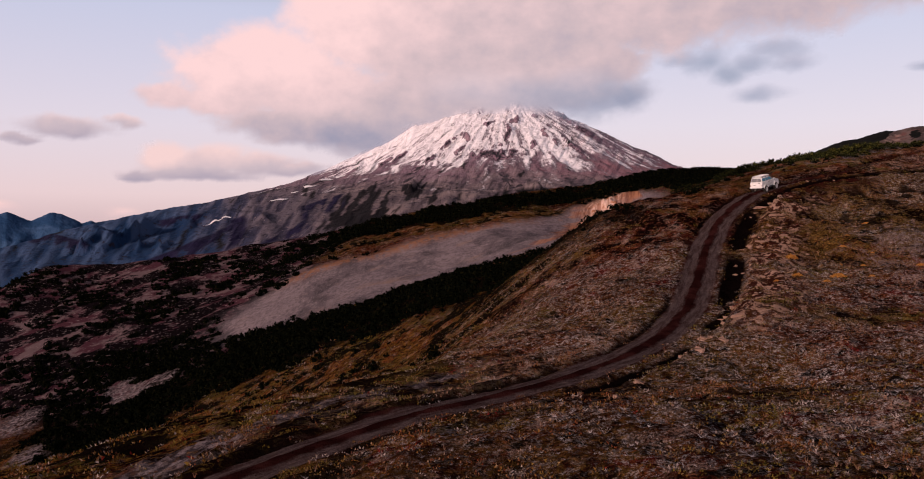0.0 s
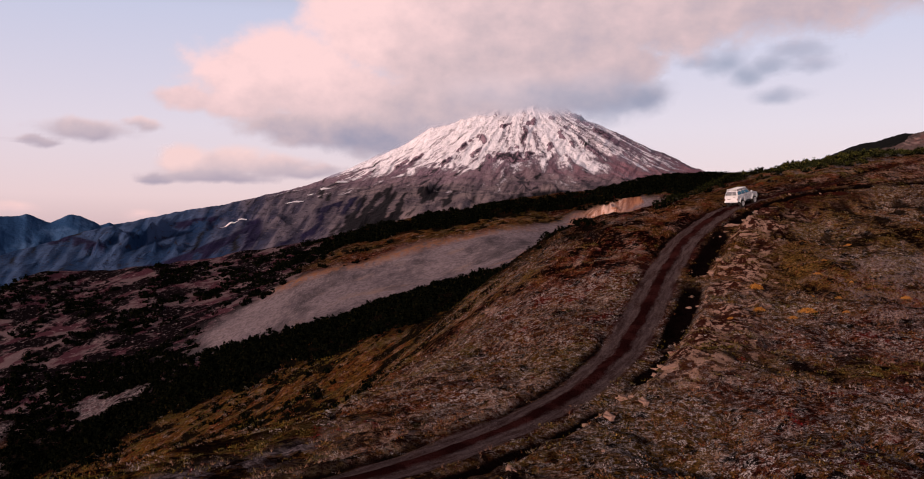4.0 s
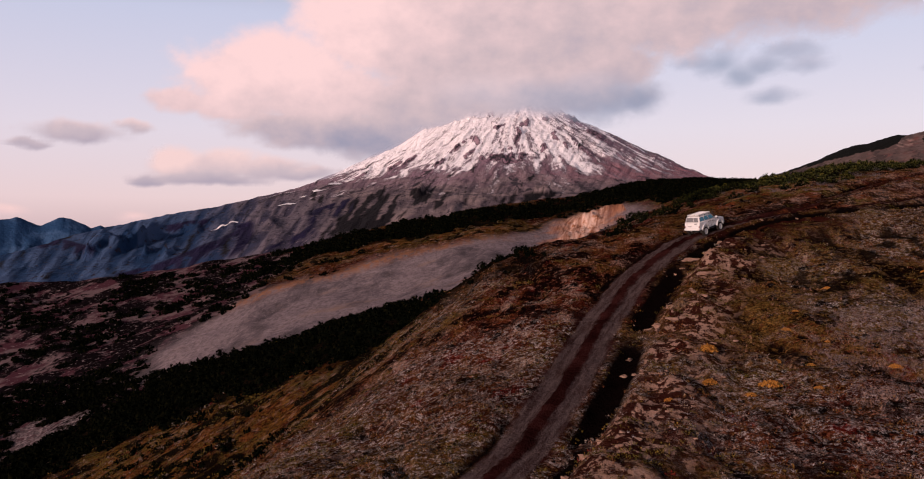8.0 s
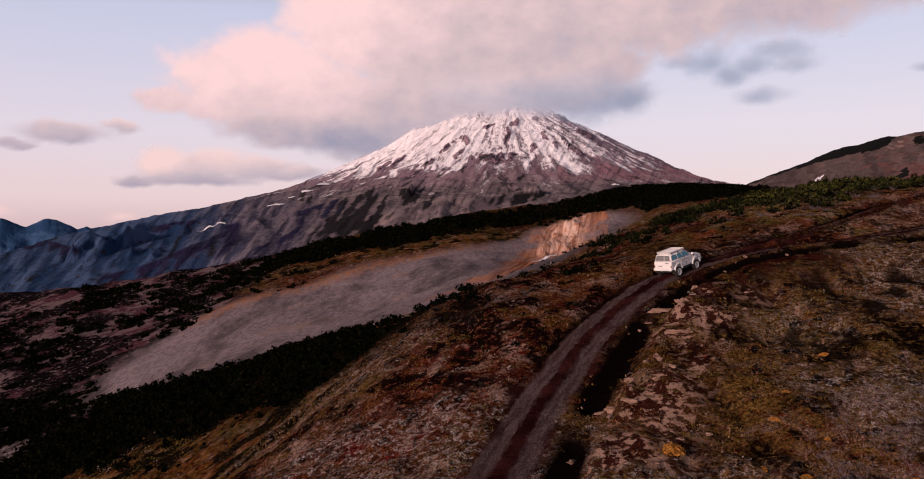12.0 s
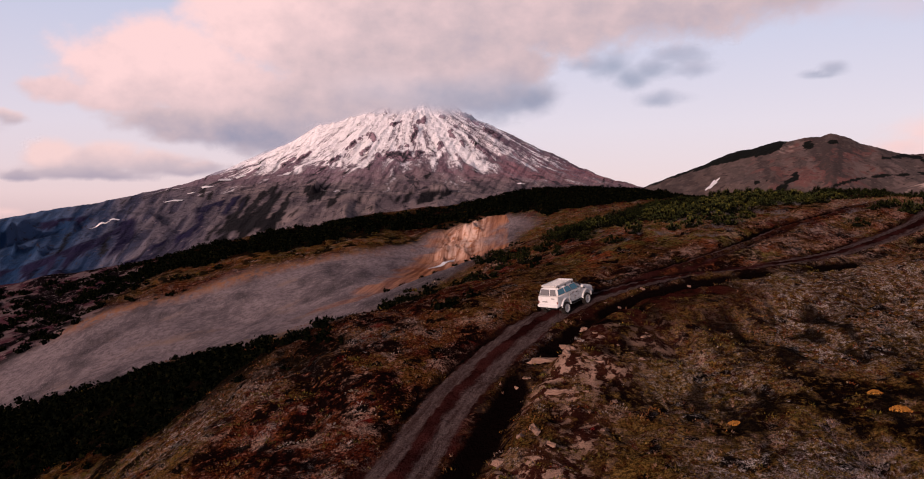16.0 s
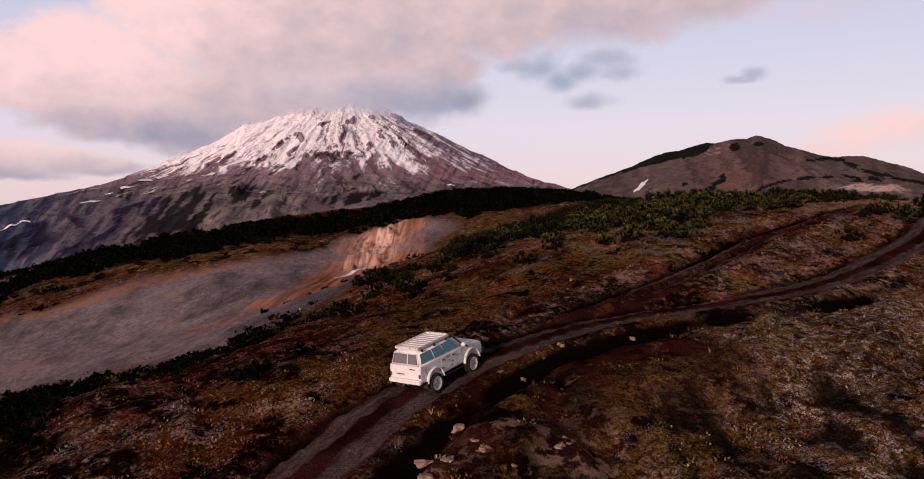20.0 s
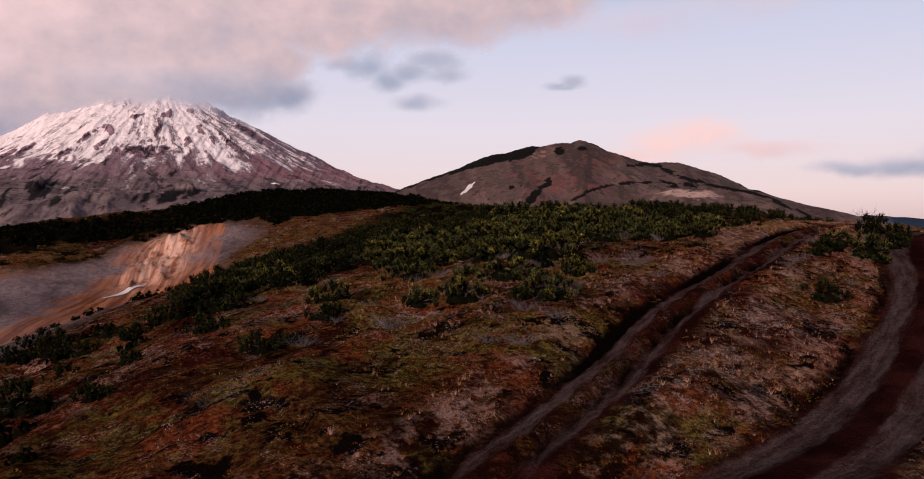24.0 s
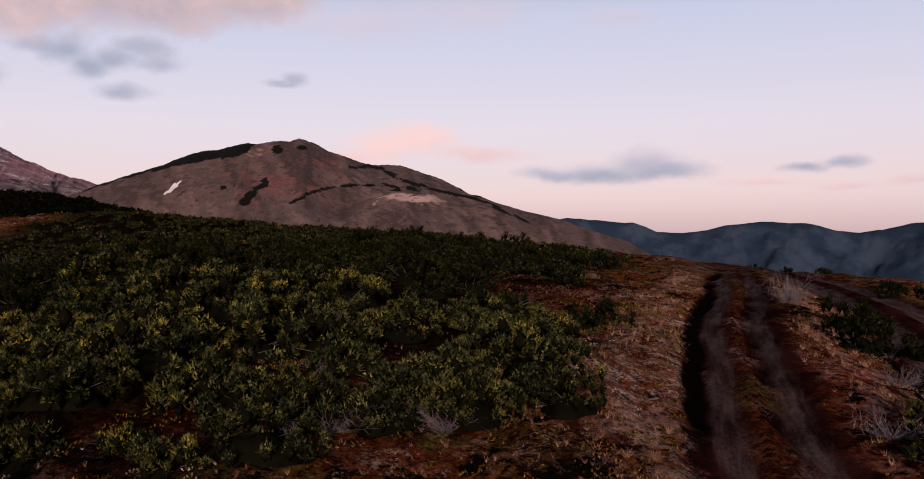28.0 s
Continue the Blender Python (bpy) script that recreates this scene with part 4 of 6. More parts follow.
# ---- clouds: thin shells far off, before the summit ----
def cloud_material(name, lit, middle, shade, soft=0.5, density=1.0):
    """Cloud matter by the shell's own thickness and light, with fine billows."""
    k = Mat(name)
    k.n.remove(k.b)
    k.n.remove(k.n["Material Output"])
    puff, wisp = k.noise(0.006, 7, stretch=(1, 1, 1.3), rough=0.54, shift=173.0), k.noise(0.020, 5, stretch=(1, 1, 1.4), rough=0.6, shift=31.0)
    thick = k.math("ADD", k.attr("thick"), k.math("ADD", k.math("MULTIPLY", k.math("SUBTRACT", puff, 0.5), 0.75), k.math("MULTIPLY", k.math("SUBTRACT", wisp, 0.5), 0.28)))
    alpha = k.math("MULTIPLY", k.math("MULTIPLY", k.step(thick, 0.0, soft), k.attr("rim")), density)
    light = k.math("ADD", k.attr("light"), k.math("ADD", k.math("MULTIPLY", k.math("SUBTRACT", puff, 0.5), 0.55), k.math("MULTIPLY", k.math("SUBTRACT", wisp, 0.5), 0.12)))
    em = k.n.new("ShaderNodeEmission")
    k.l.new(k.ramp(light, [(0.05, shade), (0.5, middle), (0.95, lit)]), em.inputs[0])
    clear, mixer, out = k.n.new("ShaderNodeBsdfTransparent"), k.n.new("ShaderNodeMixShader"), k.n.new("ShaderNodeOutputMaterial")
    k.l.new(alpha, mixer.inputs[0])
    k.l.new(clear.outputs[0], mixer.inputs[1])
    k.l.new(em.outputs[0], mixer.inputs[2])
    k.l.new(mixer.outputs[0], out.inputs[0])
    return k.m


def cloud(lobes, material, label, distance, seed, warp=0.8, top_light=0.12, fat=0.22, step=0.22):
    """A cloud of overlapping lobes on an arc round the place: bearing, height, half width, half height in degrees, and how lit."""
    L = np.array(lobes, float)
    b0, b1 = (L[:, 0] - 1.5 * L[:, 2]).min() - 0.5, (L[:, 0] + 1.5 * L[:, 2]).max() + 0.5
    e0, e1 = (L[:, 1] - 1.6 * L[:, 3]).min() - 0.3, (L[:, 1] + 1.6 * L[:, 3]).max() + 0.3
    nu, nv = int((b1 - b0) / step) + 2, int((e1 - e0) / step) + 2
    b, e = np.meshgrid(np.linspace(b0, b1, nu), np.linspace(e0, e1, nv))
    wb = b + warp * (2.4 * (fbm(b / 3.2, e / 2.2, 3, seed) - 0.5) + 0.9 * (fbm(b / 0.9, e / 0.7, 3, seed + 4) - 0.5))
    we = e + warp * (1.3 * (fbm(b / 3.2, e / 2.2, 3, seed + 7) - 0.5) + 0.55 * (fbm(b / 0.9, e / 0.7, 3, seed + 9) - 0.5))
    thick, light, total = np.full(b.shape, -3.0), 0.0, 1e-6
    for cb, ce, hw, hh, tone in L:
        d = 1 - np.sqrt(((wb - cb) / hw)**2 + ((we - ce) / hh)**2)
        thick = np.maximum(thick, d + 0.10 * np.maximum(0, np.minimum(thick, d) + 0.5))
        w = np.exp(3.2 * np.maximum(d, -1.5))
        light, total = light + w * (tone + top_light * np.clip((we - ce) / hh, -1, 1)), total + w
    rim = sstep(0, 0.4, np.minimum(np.minimum(b - b0, b1 - b), np.minimum(e - e0, e1 - e)))
    a, h = np.radians(b), np.radians(e)
    me = mesh_from("cloud", np.stack([distance * np.sin(a), distance * np.cos(a), distance * np.tan(h)], -1).reshape(-1, 3), grid_faces(nv, nu))
    for key, values in (("thick", thick + fat), ("light", light / total), ("rim", rim)):
        attribute(me, key, values)
    me.materials.append(material)
    ob = tagged(new("cloud", me), label, "cloud", kind="structure")
    ob.visible_shadow = False
    return ob


cap_mat = cloud_material("cap_cloud", (1.0, 0.690, 0.690), (0.640, 0.495, 0.530), (0.310, 0.310, 0.430), 0.70)
puff_mat = cloud_material("puff_cloud", (0.94, 0.660, 0.640), (0.60, 0.480, 0.530), (0.400, 0.345, 0.440), 0.85, 0.92)
slate_mat = cloud_material("slate_cloud", (0.66, 0.57, 0.66), (0.46, 0.455, 0.575), (0.330, 0.365, 0.490), 1.2, 0.80)
pink_mat = cloud_material("pink_cloud", (1.0, 0.670, 0.640), (0.86, 0.600, 0.610), (0.70, 0.520, 0.570), 1.2, 0.85)
cloud([(-16.6, 11.0, 3.9, 2.3, 0.95), (-13.4, 11.9, 3.9, 2.2, 1.0), (-8.6, 15.2, 4.3, 4.0, 1.0), (-11.4, 9.9, 5.6, 2.0, 0.78), (-17.2, 9.1, 3.0, 1.1, 0.78), (-20.6, 9.3, 1.4, 0.9, 0.8),
       (-12.9, 7.7, 4.6, 1.2, 0.40), (-8.2, 7.4, 4.6, 1.4, 0.22), (-4.2, 14.4, 5, 5.0, 0.74), (-2, 12.4, 5.5, 3.4, 0.48), (3.6, 14.5, 7, 5.0, 0.54), (-0.6, 10.5, 5.4, 1.7, 0.54), (4.0, 10.5, 4.4, 1.7, 0.52), (1.2, 10.4, 5.0, 1.3, 0.58), (-5, 9.4, 4.0, 1.9, 0.5),
       (0, 19.5, 16, 4.2, 0.85), (11.0, 15.6, 7.0, 3.2, 0.56), (18.8, 15.9, 8.0, 2.6, 0.50), (25.5, 16.3, 5.0, 2.0, 0.52), (8.3, 11.6, 2.8, 1.5, 0.46)],
      cap_mat, "large rose-tinted cap cloud with a blue-grey underside hiding the summit", 4030.0, 3, 0.8, 0.14, 0.38)
cloud([(-20.7, 5.1, 1.7, 0.9, 0.95), (-17.7, 5.2, 2.2, 0.85, 0.72), (-14.3, 5.0, 2.3, 0.7, 0.55), (-18.8, 4.25, 4.0, 0.45, 0.30), (-12.2, 4.5, 2.0, 0.45, 0.45), (-22.3, 4.0, 1.2, 0.35, 0.3)],
      puff_mat, "small pink-topped cumulus cloud", 3975.0, 12, 0.55, 0.3, 0.45)
cloud([(-27.2, 7.2, 2.2, 0.6, 0.55), (-25.6, 6.7, 1.3, 0.5, 0.3), (-29.4, 6.2, 1.8, 0.35, 0.4), (-23.4, 7.6, 1.0, 0.4, 0.6), (-26.6, 7.0, 3.0, 0.75, 0.5)], puff_mat, "thin mauve-grey cloud streak", 4074.0, 14, 0.7, 0.3)
cloud([(-23.4, 1.75, 1.3, 0.45, 0.7), (-30.5, 2.0, 1.6, 0.4, 0.6)], pink_mat, "low pink cloud on the horizon", 4480.0, 15, 0.4, 0.3)
soft_mat = cloud_material("soft_underside", (0.72, 0.56, 0.60), (0.46, 0.42, 0.51), (0.290, 0.310, 0.430), 1.25, 0.90)
cloud([(8.2, 9.6, 3.0, 1.7, 0.22), (10.2, 9.5, 2.2, 1.2, 0.10), (6.2, 9.6, 2.6, 1.2, 0.40)], soft_mat, "soft blue-grey underside of the cap cloud", 4024.0, 31, 0.6, 0.3, 0.35)
cloud([(0.2, 10.2, 3.6, 1.2, 0.85), (3.6, 10.1, 3.6, 1.2, 0.62), (6.4, 10.2, 2.6, 1.1, 0.5)], soft_mat, "thin rosy mist over the summit", 4018.0, 33, 0.7, 0.2, 0.45)
cloud([(15.2, 11.6, 1.7, 1.0, 0.12), (16.6, 10.8, 1.6, 1.0, 0.08), (18.2, 11.3, 1.9, 0.8, 0.20), (19.9, 12.2, 2.0, 0.7, 0.40), (13.9, 11.7, 1.6, 0.5, 0.35)], slate_mat, "ragged blue-grey cloud", 4088.0, 16, 0.6, 0.3, 0.30)
cloud([(21.0, 11.2, 1.9, 0.7, 0.40), (18.6, 9.4, 2.1, 0.6, 0.25)], slate_mat, "thin blue-grey cloud pair", 4102.0, 17, 0.5, 0.25)
cloud([(28.5, 10.3, 1.5, 0.30, 0.25), (29.4, 10.65, 0.9, 0.5, 0.35)], slate_mat, "small grey cloud wisp", 4116.0, 18, 0.3, 0.25)
cloud([(35.2, 6.3, 3.0, 1.3, 0.9), (37.6, 6.7, 3.2, 1.3, 0.95), (41.5, 5.8, 4.0, 0.6, 0.5), (33, 5.5, 2.5, 0.8, 0.8)], pink_mat, "low soft pink cloud bank", 4130.0, 19, 0.6, 0.2)
cloud([(49.6, 4.55, 4.6, 0.7, 0.10), (52.6, 5.3, 2.4, 1.0, 0.62), (53.6, 4.7, 2.6, 0.75, 0.25), (46.4, 4.5, 2.4, 0.5, 0.5)], slate_mat, "low blue-grey cloud bank with a pink top", 4144.0, 20, 0.45, 0.5, 0.38)
cloud([(62.3, 4.55, 1.9, 0.4, 0.1), (64.6, 4.85, 1.5, 0.5, 0.2)], slate_mat, "low blue-grey cloud streak", 4158.0, 21, 0.35, 0.3)
cloud([(59.6, 3.8, 3.2, 0.35, 0.6), (64.5, 3.4, 1.8, 0.28, 0.4), (68.2, 3.7, 2.2, 0.35, 0.4)], pink_mat, "thin mauve cloud streaks", 4172.0, 22, 0.35, 0.3)
cloud([(34, 14.2, 5.5, 1.5, 0.7), (41, 15, 6, 1.4, 0.75), (51, 14.5, 3, 0.8, 0.6), (29, 14.3, 4, 1.2, 0.7)], cloud_material("high_veil", (0.78, 0.62, 0.69), (0.66, 0.55, 0.64), (0.52, 0.48, 0.60), 1.3, 0.5), "faint mauve veil cloud high up", 4186.0, 23, 0.7, 0.1)


# ---- plants and stones ----
def part(name, me, material, parent, label=""):
    if not me.materials:
        me.materials.append(material)
    ob = new(name, me)
    ob.parent = parent
    return tagged(ob, label) if label else ob


def ground_z(x, y):
    return lie(np.atleast_1d(x), np.atleast_1d(y))[0]


rng = np.random.default_rng(7)

straw_mat = Mat("dry_grass", 0.85, 0.0, 0.0)
rnd = straw_mat.random()
patch = straw_mat.noise(0.35, 4, shift=9)
tone = straw_mat.ramp(rnd, [(0.0, (0.13, 0.052, 0.030)), (0.35, (0.25, 0.135, 0.085)), (0.75, (0.34, 0.205, 0.150)), (1.0, (0.10, 0.034, 0.014))])
straw_mat.colour(straw_mat.mix(straw_mat.step(patch, 0.52, 0.60), tone, (0.13, 0.052, 0.020)))

heath_mat = Mat("dwarf_heath_leaves", 0.8, 0.0, 0.0)
rnd = heath_mat.random()
warm = heath_mat.ramp(rnd, [(0.0, (0.085, 0.018, 0.009)), (0.3, (0.130, 0.042, 0.014)), (0.55, (0.150, 0.078, 0.020)), (0.8, (0.040, 0.016, 0.008)), (1.0, (0.26, 0.165, 0.100))])
green = heath_mat.ramp(rnd, [(0.0, (0.040, 0.036, 0.009)), (0.5, (0.120, 0.082, 0.017)), (0.85, (0.028, 0.024, 0.008)), (1.0, (0.21, 0.125, 0.024))])
leaf_tone = heath_mat.mix(heath_mat.step(heath_mat.noise(0.10, 4, shift=21), 0.44, 0.56), warm, green)
crimson = heath_mat.ramp(rnd, [(0.0, (0.050, 0.005, 0.005)), (1.0, (0.150, 0.013, 0.012))])
ashen = heath_mat.ramp(rnd, [(0.0, (0.130, 0.098, 0.090)), (1.0, (0.28, 0.22, 0.205))])
leaf_tone = heath_mat.mix(heath_mat.step(heath_mat.noise(0.4, 5, shift=70, rough=0.6), 0.60, 0.66), leaf_tone, crimson)
heath_mat.colour(heath_mat.mix(heath_mat.step(heath_mat.noise(0.5, 5, shift=80, rough=0.6), 0.55, 0.61), leaf_tone, ashen))

grey_mat_twig = Mat("weathered_twigs", 0.8)
grey_mat_twig.colour(grey_mat_twig.mix(grey_mat_twig.random(), (0.20, 0.165, 0.17), (0.50, 0.43, 0.43)))


twig_mat = Mat("mauve_grey_twigs", 0.85, 0.0, 0.0)
twig_mat.colour(twig_mat.mix(twig_mat.random(), (0.085, 0.060, 0.062), (0.230, 0.165, 0.165)))


def fan(count, spread_out, height, width, seed, droop=0.0):
    """Pointed blades that share one foot: corners and triangles of a tuft."""
    r = np.random.default_rng(seed)
    v, f = [(-width, 0, -0.03), (width, 0, -0.03), (0, width, -0.03)], []
    for k in range(count):
        a, lean = 2 * math.pi * (k + r.random()) / count, spread_out * (0.3 + 0.9 * r.random())
        v.append((math.cos(a) * lean, math.sin(a) * lean, height * (0.4 + 0.8 * r.random())))
        i = k % 3
        f.append((i, (i + 1) % 3, len(v) - 1))
    return np.array(v), np.array(f)


def scatter(name, kinds, x, y, z, size, material, label, category, seed, flat=1.0):
    """Many small copies of a few shapes, as one mesh."""
    r = np.random.default_rng(seed)
    pick = r.integers(0, len(kinds), len(x))
    V, F, base = [], [], 0
    for k, (v, f) in enumerate(kinds):
        i = np.flatnonzero(pick == k)
        if not len(i):
            continue
        a = r.random(len(i)) * 2 * math.pi
        c, s, q = np.cos(a)[:, None], np.sin(a)[:, None], size[i][:, None]
        px = (v[None, :, 0] * c - v[None, :, 1] * s) * q + x[i][:, None]
        py = (v[None, :, 0] * s + v[None, :, 1] * c) * q + y[i][:, None]
        pz = v[None, :, 2] * q * flat + z[i][:, None]
        V.append(np.stack([px, py, pz], -1).reshape(-1, 3))
        F.append((f[None] + (base + np.arange(len(i)) * len(v))[:, None, None]).reshape(-1, 3))
        base += len(i) * len(v)
    me = mesh_from(name, np.concatenate(V), np.concatenate(F), smooth=False)
    me.materials.append(material)
    return tagged(new(name, me), label, category, kind="stuff")


def sample(n, box, seed, keep):
    """Random places in a box of the plan that pass a test of chance, with their heights and zones."""
    r = np.random.default_rng(seed)
    x, y = r.uniform(box[0], box[1], n), r.uniform(box[2], box[3], n)
    z, zone = lie(x, y)
    ok = keep(x, y, zone) > r.random(n)
    return x[ok], y[ok], z[ok], {k: v[ok] for k, v in zone.items()}


def open_heath(x, y, zone):
    return (1 - zone["road"]) * (1 - zone["scree"]) * (1 - zone["ditch"]) * (1 - zone["pit_shade"]) * (1 - 0.9 * zone["gap"]) * (1 - 0.35 * zone["dusky"]) * (1 - 0.9 * zone["hollow"]) * sstep(1.1, 1.8, verge(x, y)) * (1 - 0.97 * zone["heath"])


def verge(x, y):
    return np.minimum(np.abs(along(MAIN, x, y)[0]), np.abs(along(BRANCH, x, y)[0]))


def leaf_mat(seed, n, wide, tall, leaf, thin, domes=1):
    """Loose leaves on one or more low domes: corners and triangles."""
    r = np.random.default_rng(seed)
    V, C = [], []
    for d in range(domes):
        ox, oy = (r.uniform(-0.7, 0.7, 2) * wide if domes > 1 else (0, 0))
        w, t = wide * (r.uniform(0.36, 0.62) if domes > 1 else 1), tall * (r.uniform(0.55, 1.0) if domes > 1 else 1)
        C.append((ox, oy, w, t))
        for k in range(n // domes):
            a, e = r.uniform(0, 2 * math.pi), math.acos(1 - r.random() * 0.98)
            o = np.array((math.sin(e) * math.cos(a), math.sin(e) * math.sin(a), math.cos(e)))
            c = o * r.uniform(0.72, 1.0) * (w, w, t) + (ox, oy, 0)
            out = o * 0.7 + r.uniform(-0.6, 0.6, 3) + (0, 0, 0.35)
            out = out / np.linalg.norm(out) * leaf * r.uniform(0.6, 1.2)
            side = np.cross(out, r.uniform(-1, 1, 3))
            side = side / (np.linalg.norm(side) + 1e-6) * thin
            V.extend([c - side, c + side, c + out])
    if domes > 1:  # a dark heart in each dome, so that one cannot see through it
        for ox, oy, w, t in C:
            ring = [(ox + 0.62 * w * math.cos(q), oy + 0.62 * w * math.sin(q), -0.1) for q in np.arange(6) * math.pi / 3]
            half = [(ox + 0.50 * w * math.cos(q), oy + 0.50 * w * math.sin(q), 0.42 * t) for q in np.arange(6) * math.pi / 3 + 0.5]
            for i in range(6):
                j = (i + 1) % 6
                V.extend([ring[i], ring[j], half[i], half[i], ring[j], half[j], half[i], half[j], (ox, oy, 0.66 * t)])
    return np.array(V), np.arange(len(V)).reshape(-1, 3)


tufts = [fan(12, 0.11, 0.17, 0.007, k) for k in range(5)]
cushions = [leaf_mat(20 + k, 11, 0.22, 0.10, 0.075, 0.026) for k in range(5)]
lumps = [fan(10, 0.17, 0.06, 0.010, 40 + k) for k in range(4)]
NEARBOX = (-14, 98, 24, 150)

x, y, z, _ = sample(70000, NEARBOX, 1, lambda x, y, q: open_heath(x, y, q) * (0.06 + 0.75 * sstep(0.54, 0.66, fbm(x / 4, y / 4, 3, 101)) + 0.3 * np.exp(-((verge(x, y) - 2.6) / 1.0)**2) + q["straw"]))
scatter("dry_grass", tufts, x, y, z, rng.uniform(0.6, 1.5, len(x)) * (1 - 0.6 * sstep(98, 112, y)), straw_mat.m, "pinkish straw-coloured dry grass tufts", "grass", 1)
x, y, z, _ = sample(50000, NEARBOX, 2, lambda x, y, q: open_heath(x, y, q) * 0.8)
scatter("dwarf_heath", cushions, x, y, z, rng.uniform(0.7, 1.8, len(x)) * (1 - 0.55 * sstep(98, 112, y)), heath_mat.m, "low rust-red and olive dwarf heath cushions", "heath", 2)
x, y, z, _ = sample(60000, NEARBOX, 3, lambda x, y, q: open_heath(x, y, q) * np.clip(q["lichen"] + 0.4 * sstep(0.52, 0.64, fbm(x / 7, y / 7, 3, 131)), 0, 1) * (0.25 + 0.75 * sstep(0.45, 0.62, fbm(x / 1.3, y / 1.3, 2, 17))))
scatter("lichen_twigs", lumps, x, y, z + 0.03, rng.uniform(0.6, 1.7, len(x)) * (1 - 0.7 * sstep(96, 110, y)), grey_mat_twig.m, "pale grey lichen and dead twig mats", "lichen", 3)
x, y, z, _ = sample(16000, (38, 96, 100, 150), 8, lambda x, y, q: open_heath(x, y, q) * np.exp(-((verge(x, y) - 2.5) / 0.9)**2) * sstep(0.46, 0.60, fbm(x / 2.2, y / 2.2, 3, 113)))
scatter("grass_tussocks", [fan(34, 0.24, 0.24, 0.006, 120 + k) for k in range(4)], x, y, z, rng.uniform(0.35, 0.9, len(x)), straw_mat.m, "rounded pale pink grass tussocks along the track", "grass", 8)
x, y, z, _ = sample(90000, (46, 86, 106, 142), 6, lambda x, y, q: open_heath(x, y, q) * (0.10 + 0.6 * sstep(0.53, 0.65, fbm(x / 2.5, y / 2.5, 3, 103)) + 0.2 * np.exp(-((verge(x, y) - 2.2) / 0.7)**2)) * (1 - 0.7 * q["dusky"]))
scatter("fine_grass", [fan(9, 0.10, 0.12, 0.004, 90 + k) for k in range(5)], x, y, z, rng.uniform(0.3, 0.8, len(x)), straw_mat.m, "fine dry grass on the heath", "grass", 6)
x, y, z, _ = sample(30000, (46, 80, 106, 137), 10, lambda x, y, q: open_heath(x, y, q) * (0.25 + 0.6 * sstep(0.42, 0.55, fbm(x / 3, y / 3, 3, 161))) * (1 - 0.5 * q["dusky"]))
scatter("low_moss_heath", cushions, x, y, z, rng.uniform(0.30, 0.75, len(x)), heath_mat.m, "low olive and rust heath moss between the tracks", "heath", 10)
x, y, z, _ = sample(12000, (46, 80, 106, 137), 20, lambda x, y, q: open_heath(x, y, q) * (0.10 + 0.8 * sstep(0.52, 0.62, fbm(x / 2, y / 2, 3, 171))))
scatter("pale_tufts", tufts, x, y, z, rng.uniform(0.5, 1.1, len(x)), straw_mat.m, "upright pale straw tufts on the heath", "grass", 20)
x, y, z, _ = sample(9000, (30, 50, 62, 86), 9, lambda x, y, q: open_heath(x, y, q) * sstep(1.2, 0.6, np.hypot((x - 40.5) / 5.5, (y - 75) / 7.5) + 1.5 * (fbm(x / 3, y / 3, 3, 121) - 0.5)))
scatter("bare_twigs", [fan(12, 0.30, 0.26, 0.007, 140 + k) for k in range(4)], x, y, z, rng.uniform(0.6, 1.4, len(x)), twig_mat.m, "leafless mauve-grey shrub twigs on the slope", "twigs", 9)
x, y, z, _ = sample(12000, (-95, -12, 30, 190), 5, lambda x, y, q: open_heath(x, y, q) * 0.8)
scatter("slope_heath", cushions, x, y, z, rng.uniform(1.2, 3.2, len(x)), heath_mat.m, "ochre and olive heath on the falling slope", "heath", 5)
x, y, z, _ = sample(16000, (-150, 140, 100, 345), 4, lambda x, y, q: open_heath(x, y, q) * ((y > 185) | ((x < 30) & (y > 140))) * (1 - q["stony"]) * 0.8)
scatter("far_heath", cushions, x, y, z, rng.uniform(2.0, 5.0, len(x)), heath_mat.m, "rust and ochre heath on the far slope", "heath", 4, 0.8)

# ---- dwarf pine ----
pine_mat = Mat("pine_needles", 0.65, 0.0, 0.0)
needle = pine_mat.ramp(pine_mat.random(), [(0.0, (0.008, 0.010, 0.003)), (0.4, (0.030, 0.032, 0.009)), (0.8, (0.070, 0.066, 0.017)), (1.0, (0.130, 0.108, 0.028))])
shaded = pine_mat.ramp(pine_mat.random(), [(0.0, (0.004, 0.006, 0.003)), (0.5, (0.015, 0.020, 0.009)), (0.85, (0.040, 0.047, 0.019)), (1.0, (0.085, 0.084, 0.031))])
tone = pine_mat.mix(pine_mat.step(pine_mat.noise(0.9, 4, shift=12), 0.42, 0.56), needle, shaded)
pine_mat.colour(pine_mat.mix(pine_mat.step(pine_mat.noise(1.9, 4, shift=45, rough=0.6), 0.50, 0.62), tone, pine_mat.times(tone, (2.9, 2.6, 1.9))))
# needle colours again, darker: shade put into the colour of distant pines
shaded_pine = Mat("shaded_pine_needles", 0.8, 0.0, 0.0)
shaded_pine.colour(shaded_pine.ramp(shaded_pine.random(), [(0.0, (0.003, 0.004, 0.002)), (0.5, (0.008, 0.010, 0.004)), (0.85, (0.022, 0.023, 0.008)), (1.0, (0.052, 0.046, 0.013))]))
